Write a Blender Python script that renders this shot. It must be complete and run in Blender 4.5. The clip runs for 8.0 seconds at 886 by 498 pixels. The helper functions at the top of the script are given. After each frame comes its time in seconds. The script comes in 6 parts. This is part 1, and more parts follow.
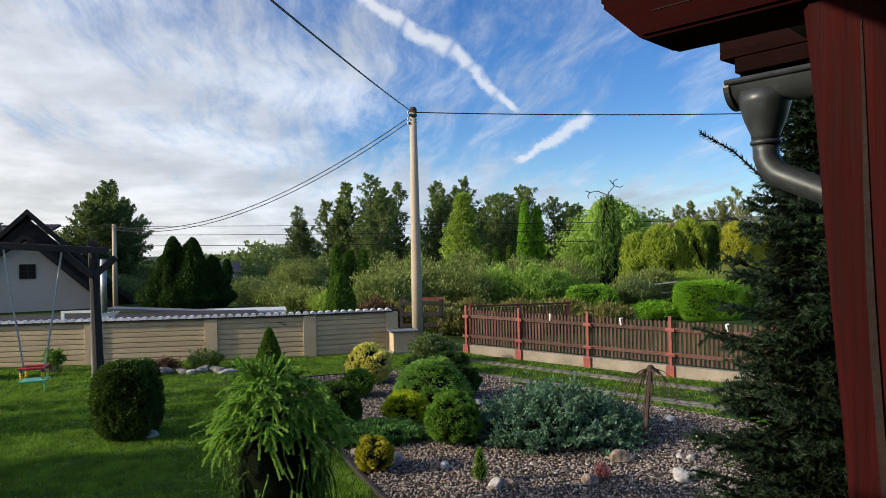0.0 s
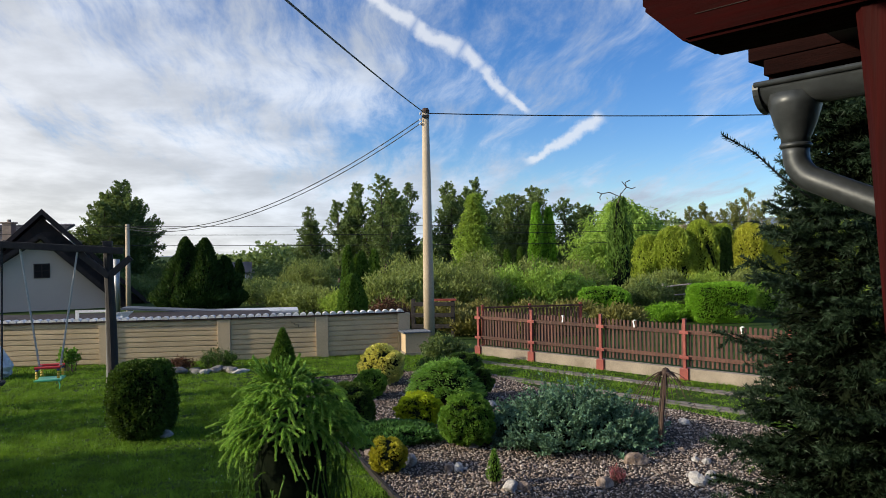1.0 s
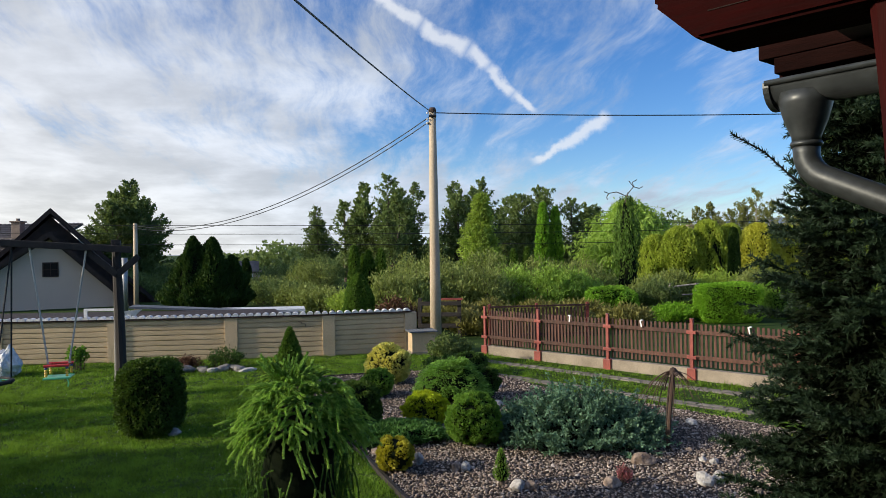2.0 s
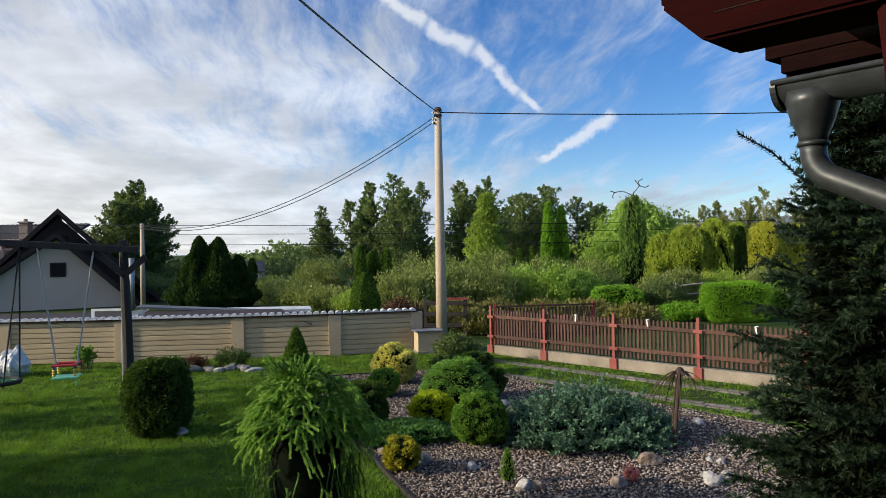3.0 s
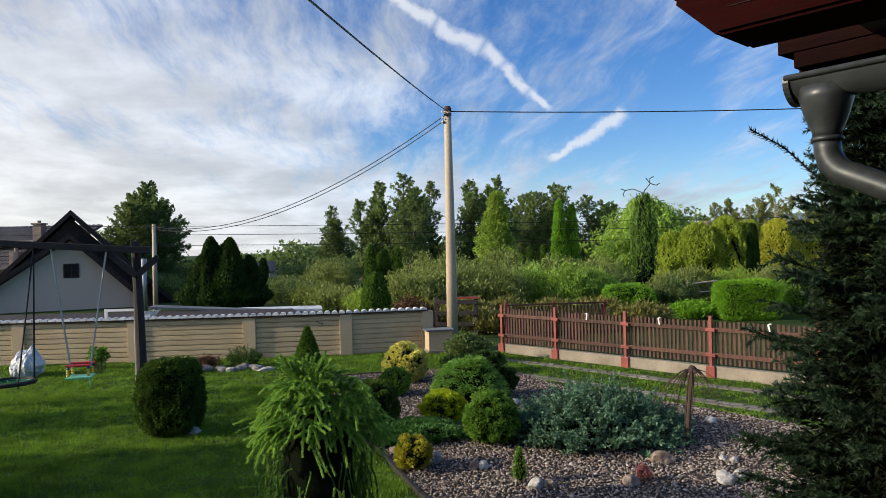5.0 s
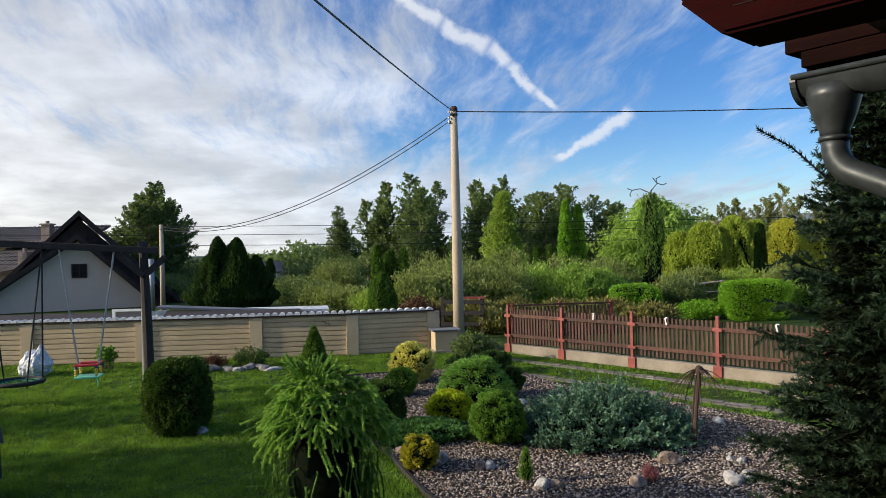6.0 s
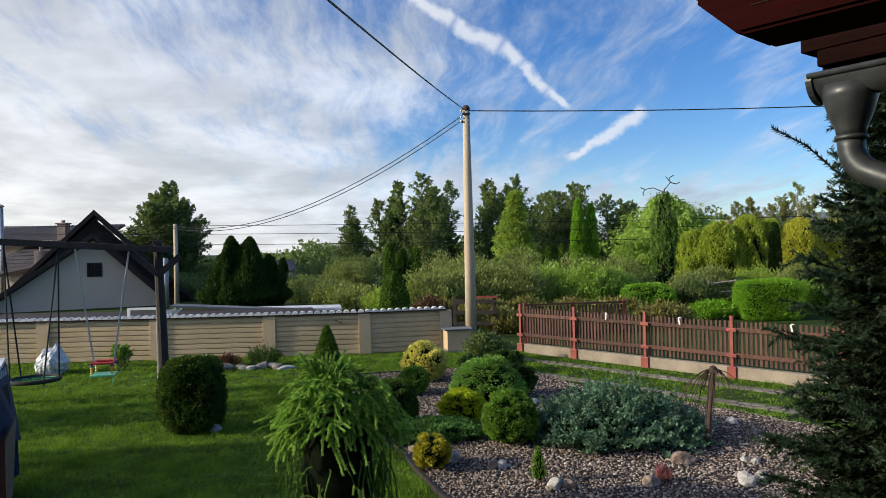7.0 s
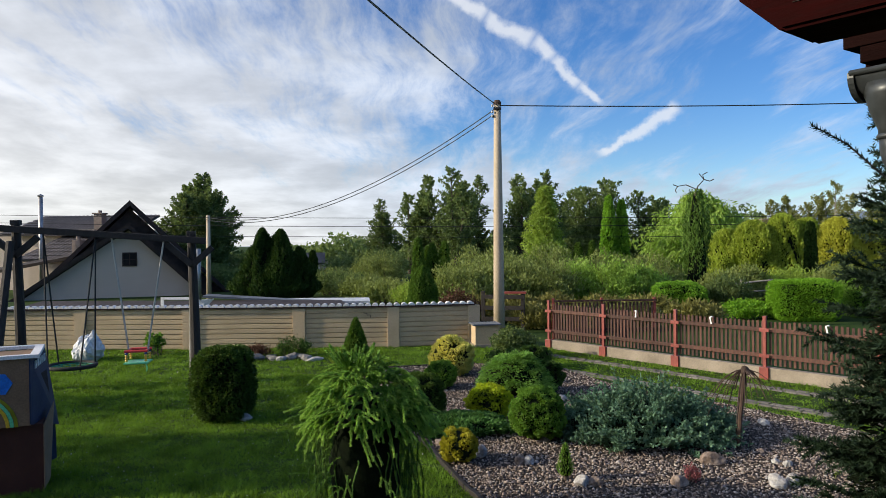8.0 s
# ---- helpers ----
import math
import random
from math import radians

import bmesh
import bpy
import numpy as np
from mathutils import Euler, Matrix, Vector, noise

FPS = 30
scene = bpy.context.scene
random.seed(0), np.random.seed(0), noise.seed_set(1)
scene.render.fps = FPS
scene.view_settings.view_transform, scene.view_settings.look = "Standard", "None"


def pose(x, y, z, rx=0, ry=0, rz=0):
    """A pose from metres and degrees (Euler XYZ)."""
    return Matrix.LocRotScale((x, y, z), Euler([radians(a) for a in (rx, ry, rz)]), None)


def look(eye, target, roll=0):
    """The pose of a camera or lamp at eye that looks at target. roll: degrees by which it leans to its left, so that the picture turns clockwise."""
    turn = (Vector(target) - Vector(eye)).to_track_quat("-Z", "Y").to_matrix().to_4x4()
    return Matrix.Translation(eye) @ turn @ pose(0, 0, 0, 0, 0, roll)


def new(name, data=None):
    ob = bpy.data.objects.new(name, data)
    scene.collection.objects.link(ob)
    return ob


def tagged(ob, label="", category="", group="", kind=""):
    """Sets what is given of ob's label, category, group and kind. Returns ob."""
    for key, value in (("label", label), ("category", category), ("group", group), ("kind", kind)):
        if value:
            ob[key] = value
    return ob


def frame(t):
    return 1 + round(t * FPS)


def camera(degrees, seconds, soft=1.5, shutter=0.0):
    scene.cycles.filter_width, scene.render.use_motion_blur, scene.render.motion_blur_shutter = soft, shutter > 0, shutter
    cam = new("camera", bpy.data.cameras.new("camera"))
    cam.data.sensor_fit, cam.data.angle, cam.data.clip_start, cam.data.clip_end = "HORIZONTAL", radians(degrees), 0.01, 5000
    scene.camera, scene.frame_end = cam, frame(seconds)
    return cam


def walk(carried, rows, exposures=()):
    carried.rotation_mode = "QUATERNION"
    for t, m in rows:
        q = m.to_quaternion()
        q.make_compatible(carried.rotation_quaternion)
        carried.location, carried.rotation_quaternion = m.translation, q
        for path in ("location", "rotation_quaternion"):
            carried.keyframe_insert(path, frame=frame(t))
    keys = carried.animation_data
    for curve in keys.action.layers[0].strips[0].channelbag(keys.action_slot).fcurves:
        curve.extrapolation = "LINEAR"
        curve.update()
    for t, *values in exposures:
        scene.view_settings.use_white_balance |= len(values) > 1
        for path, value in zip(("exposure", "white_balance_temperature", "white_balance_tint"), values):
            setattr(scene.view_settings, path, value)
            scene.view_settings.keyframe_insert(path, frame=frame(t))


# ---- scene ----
cam = camera(64.0, 8.0, soft=0.55)
PATH = [
    (0.0, pose(0.061, -0.004, 2.342, 90.05, 1.25, -2.31)),
    (0.5, pose(0.019, 0.015, 2.351, 90.16, 1.00, -1.62)),
    (1.0, pose(0.013, 0.007, 2.350, 90.13, 1.05, -1.49)),
    (1.5, pose(0.008, 0.006, 2.344, 90.12, 0.98, -1.25)),
    (3.0, pose(0.001, -0.001, 2.349, 90.07, 1.07, -0.52)),
    (3.5, pose(0.002, 0.004, 2.349, 90.06, 1.14, -0.31)),
    (4.0, pose(0.000, 0.000, 2.350, 90.00, 1.25, 0.00)),
    (4.5, pose(-0.003, 0.000, 2.347, 90.01, 1.32, 0.20)),
    (6.0, pose(-0.001, -0.001, 2.346, 90.04, 1.40, 0.82)),
    (6.5, pose(-0.002, -0.004, 2.348, 90.05, 1.28, 1.48)),
    (7.0, pose(-0.007, -0.010, 2.347, 90.00, 1.37, 1.79)),
    (7.5, pose(-0.007, -0.008, 2.347, 89.95, 1.47, 2.10)),
    (8.0, pose(-0.017, -0.019, 2.348, 89.60, 0.56, 4.11)),
]
walk(cam, PATH, exposures=[(0.0, 0.0), (8.0, 0.0)])

# ---- light ----
SUN_AZ, SUN_EL = radians(-102), radians(20)      # from straight ahead, to the left; above the horizon
SUN_DIR = Vector((math.sin(SUN_AZ) * math.cos(SUN_EL), math.cos(SUN_AZ) * math.cos(SUN_EL), math.sin(SUN_EL)))
sun_data = bpy.data.lights.new("sun", "SUN")
sun_data.energy, sun_data.angle, sun_data.color = 5.0, radians(0.8), (1.0, 0.87, 0.66)
sun = new("sun", sun_data)
sun.matrix_world = look(SUN_DIR * 60, (0, 0, 0))

SKY_STRENGTH = 0.108


class Nodes:
    """Short hand for a node tree."""

    def __init__(self, tree):
        self.t = tree
        tree.nodes.clear()

    def add(self, kind):
        return self.t.nodes.new(kind)

    def put(self, socket, value):
        if isinstance(value, bpy.types.NodeSocket):
            self.t.links.new(value, socket)
        elif hasattr(socket, "default_value"):
            if isinstance(value, (tuple, list)) and len(value) == 3 and socket.type == "RGBA":
                value = (*value, 1.0)
            socket.default_value = value

    def math(self, op, a, b=0.0, c=0.0, clamp=False):
        n = self.add("ShaderNodeMath")
        n.operation, n.use_clamp = op, clamp
        for s, v in zip(n.inputs, (a, b, c)):
            self.put(s, v)
        return n.outputs[0]

    def mix(self, f, a, b, blend="MIX"):
        n = self.add("ShaderNodeMix")
        n.data_type, n.blend_type = "RGBA", blend
        self.put(n.inputs[0], f)
        self.put(n.inputs[6], a)
        self.put(n.inputs[7], b)
        return n.outputs[2]

    def noise(self, vec, scale, detail=4.0, rough=0.55, distortion=0.0):
        n = self.add("ShaderNodeTexNoise")
        if vec is not None:
            self.put(n.inputs["Vector"], vec)
        for k, v in (("Scale", scale), ("Detail", detail), ("Roughness", rough), ("Distortion", distortion)):
            self.put(n.inputs[k], v)
        return n.outputs["Fac"]

    def ramp(self, f, lo, hi, a=0.0, b=1.0):
        n = self.add("ShaderNodeMapRange")
        n.interpolation_type = "SMOOTHSTEP"
        for k, v in (("Value", f), ("From Min", lo), ("From Max", hi), ("To Min", a), ("To Max", b)):
            self.put(n.inputs[k], v)
        return n.outputs[0]

    def xyz(self, x, y, z):
        n = self.add("ShaderNodeCombineXYZ")
        for s, v in zip(n.inputs, (x, y, z)):
            self.put(s, v)
        return n.outputs[0]


def make_world():
    """A low-sun sky with thin streaked cirrus and two old vapour trails."""
    w = bpy.data.worlds.new("sky")
    w.use_nodes = True
    scene.world = w
    n = Nodes(w.node_tree)
    sky = n.add("ShaderNodeTexSky")
    sky.sky_type, sky.sun_disc = "NISHITA", False
    sky.sun_elevation, sky.sun_rotation, sky.altitude = SUN_EL, SUN_AZ % (2 * math.pi), 400
    sky.air_density, sky.dust_density, sky.ozone_density = 1.0, 0.2, 4.0
    d = n.add("ShaderNodeTexCoord").outputs["Generated"]
    sep = n.add("ShaderNodeSeparateXYZ")
    n.put(sep.inputs[0], d)
    x, y, z = sep.outputs
    # the cloud layer seen as a flat sheet overhead
    zz = n.math("ADD", n.math("MAXIMUM", z, 0.0), 0.16)
    px, py = n.math("DIVIDE", x, zz), n.math("DIVIDE", y, zz)
    warp = n.noise(n.xyz(px, py, 0.0), 0.9, 2.0)
    wx = n.math("ADD", px, n.math("MULTIPLY", warp, 0.38))
    # rotate so that the streaks run from the left horizon up over the garden
    a = radians(84)
    ux = n.math("SUBTRACT", n.math("MULTIPLY", wx, math.cos(a)), n.math("MULTIPLY", py, math.sin(a)))
    uy = n.math("ADD", n.math("MULTIPLY", wx, math.sin(a)), n.math("MULTIPLY", py, math.cos(a)))
    streak = n.noise(n.xyz(n.math("MULTIPLY", ux, 0.42), n.math("MULTIPLY", uy, 1.5), 3.1), 2.6, 10.0, 0.66, 0.16)
    broad = n.noise(n.xyz(px, py, 7.0), 0.7, 3.0, 0.5)
    left = n.ramp(px, 1.3, -1.6)                    # more cloud to the left
    low = n.ramp(z, 0.42, 0.05)
    cover = n.math("ADD", n.math("MULTIPLY", streak, 0.95), n.math("MULTIPLY", broad, 0.35))
    cover = n.math("ADD", cover, n.math("MULTIPLY", left, 0.24))
    cover = n.math("ADD", cover, n.math("MULTIPLY", n.math("MULTIPLY", low, left), 0.10))
    cover = n.math("ADD", cover, n.ramp(z, 0.16, 0.04, 0.0, 0.20))
    cloud = n.ramp(cover, 0.64, 1.0)
    # vapour trails, in the flat projection straight ahead
    ya = n.math("MAXIMUM", y, 0.05)
    gx, gz = n.math("DIVIDE", x, ya), n.math("DIVIDE", z, ya)
    wob = n.math("MULTIPLY", n.math("SUBTRACT", n.noise(n.xyz(gx, gz, 0.0), 26.0, 4.0, 0.6), 0.5), 0.030)
    ahead = n.ramp(y, 0.1, 0.3)
    trail_sum = None
    for (x0, z0, x1, z1, w0, w1) in TRAILS:
        lx, lz = x1 - x0, z1 - z0
        ll = math.hypot(lx, lz)
        tx, tz = lx / ll, lz / ll
        rx, rz = n.math("SUBTRACT", gx, x0), n.math("SUBTRACT", gz, z0)
        along = n.math("ADD", n.math("MULTIPLY", rx, tx), n.math("MULTIPLY", rz, tz))
        off = n.math("SUBTRACT", n.math("MULTIPLY", rz, tx), n.math("MULTIPLY", rx, tz))
        off = n.math("ABSOLUTE", n.math("ADD", off, wob))
        width = n.ramp(along, 0.0, ll, w0, w1)
        body = n.ramp(n.math("DIVIDE", off, width), 1.15, 0.2)
        gate = n.math("MULTIPLY", n.ramp(along, -0.004, 0.012), n.ramp(along, ll + 0.004, ll - 0.012))
        one = n.math("MULTIPLY", body, gate)
        trail_sum = one if trail_sum is None else n.math("MAXIMUM", trail_sum, one)
    trail = n.math("MULTIPLY", n.math("MULTIPLY", trail_sum, ahead), 0.72)
    glow = n.ramp(px, 0.9, -2.6)
    bright = n.mix(glow, (6.3, 7.3, 9.0), (9.5, 9.5, 9.5))
    grey = n.ramp(n.noise(n.xyz(n.math("MULTIPLY", ux, 0.9), uy, 11.0), 2.0, 8.0), 0.32, 0.72, 0.70, 1.05)
    # thin cloud brightens round the low sun
    dot = n.add("ShaderNodeVectorMath")
    dot.operation = "DOT_PRODUCT"
    n.put(dot.inputs[0], d)
    dot.inputs[1].default_value = SUN_DIR
    aura = n.math("POWER", n.math("MAXIMUM", dot.outputs["Value"], 0.0), 6.0)
    grey = n.math("MULTIPLY", grey, n.math("ADD", 0.97, n.math("MULTIPLY", aura, 2.4)))
    shade = n.mix(1.0, bright, n.xyz(grey, grey, grey), "MULTIPLY")
    hs = n.add("ShaderNodeHueSaturation")
    hs.inputs["Hue"].default_value, hs.inputs["Saturation"].default_value, hs.inputs["Value"].default_value = 0.511, 1.22, 1.44
    n.put(hs.inputs["Color"], sky.outputs[0])
    c = n.mix(n.math("MULTIPLY", cloud, 0.93), hs.outputs[0], shade)
    c = n.mix(trail, c, (8.0, 8.3, 8.8))
    bg = n.add("ShaderNodeBackground")
    n.put(bg.inputs["Color"], c)
    n.put(bg.inputs["Strength"], SKY_STRENGTH)
    out = n.add("ShaderNodeOutputWorld")
    n.put(out.inputs[0], bg.outputs[0])


# ends of the vapour trails as slopes from straight ahead: across, up, across, up, half widths
TRAILS = [
    (-0.077, 0.364, -0.008, 0.316, 0.010, 0.012), (-0.012, 0.318, 0.058, 0.281, 0.013, 0.014),
    (0.054, 0.284, 0.088, 0.258, 0.013, 0.011), (0.085, 0.262, 0.119, 0.215, 0.010, 0.010), (0.116, 0.219, 0.154, 0.194, 0.011, 0.006),
    (0.258, 0.188, 0.146, 0.120, 0.013, 0.006),
]
make_world()

# ---- materials ----
def surface(name, base, other, scale=4.0, rough=0.7, metal=0.0, bump=0.3, grain=60.0, stretch=(1, 1, 1), spread=0.0, spec=0.4):
    """Two tones mixed by broad noise and fine grain, with fine relief; spread varies alike pieces one by one."""
    m = bpy.data.materials.new(name)
    m.use_nodes = True
    n = Nodes(m.node_tree)
    co = n.add("ShaderNodeTexCoord").outputs["Object"]
    mp = n.add("ShaderNodeMapping")
    n.put(mp.inputs["Vector"], co)
    mp.inputs["Scale"].default_value = stretch
    v = mp.outputs[0]
    big = n.ramp(n.noise(v, scale, 5.0, 0.6), 0.3, 0.72)
    fine = n.noise(v, grain, 3.0, 0.6)
    c = n.mix(big, base, other)
    k = n.ramp(fine, 0.25, 0.75, 0.78, 1.16)
    c = n.mix(1.0, c, n.xyz(k, k, k), "MULTIPLY")
    if spread:
        r = n.add("ShaderNodeObjectInfo").outputs["Random"]
        k = n.ramp(r, 0.0, 1.0, 1.0 - spread, 1.0 + spread)
        c = n.mix(1.0, c, n.xyz(k, k, k), "MULTIPLY")
    b = n.add("ShaderNodeBump")
    b.inputs["Strength"].default_value, b.inputs["Distance"].default_value = bump, 0.01
    n.put(b.inputs["Height"], n.math("ADD", fine, n.math("MULTIPLY", big, 0.6)))
    p = n.add("ShaderNodeBsdfPrincipled")
    n.put(p.inputs["Base Color"], c)
    n.put(p.inputs["Roughness"], n.ramp(fine, 0.2, 0.8, rough * 0.85, min(1.0, rough * 1.15)))
    n.put(p.inputs["Metallic"], metal)
    n.put(p.inputs["Specular IOR Level"], spec)
    n.put(p.inputs["Normal"], b.outputs[0])
    n.put(n.add("ShaderNodeOutputMaterial").inputs[0], p.outputs[0])
    return m


def foliage(name, dark, light, patch=1.5, through_light=0.3, rough=0.55, share=0.4):
    """Leaves: each one its own tone, in broader drifts of colour, letting some light through."""
    m = bpy.data.materials.new(name)
    m.use_nodes = True
    n = Nodes(m.node_tree)
    co = n.add("ShaderNodeTexCoord").outputs["Object"]
    isl = n.add("ShaderNodeNewGeometry").outputs["Random Per Island"]
    drift = n.ramp(n.noise(co, patch, 3.0, 0.6), 0.3, 0.7)
    f = n.math("ADD", n.math("MULTIPLY", isl, 1.0 - share), n.math("MULTIPLY", drift, share))
    c = n.mix(f, dark, light)
    p = n.add("ShaderNodeBsdfPrincipled")
    n.put(p.inputs["Base Color"], c)
    n.put(p.inputs["Roughness"], rough)
    n.put(p.inputs["Specular IOR Level"], 0.18)
    t = n.add("ShaderNodeBsdfTranslucent")
    n.put(t.inputs["Color"], n.mix(0.5, c, (light[0] * 1.3, light[1] * 1.3, light[2] * 0.7)))
    s = n.add("ShaderNodeMixShader")
    n.put(s.inputs[0], through_light)
    n.put(s.inputs[1], p.outputs[0])
    n.put(s.inputs[2], t.outputs[0])
    n.put(n.add("ShaderNodeOutputMaterial").inputs[0], s.outputs[0])
    return m


def sheet_metal(name, base, rough=0.35, metal=1.0):
    return surface(name, base, tuple(v * 0.75 for v in base), 6.0, rough, metal, 0.05, 30.0)


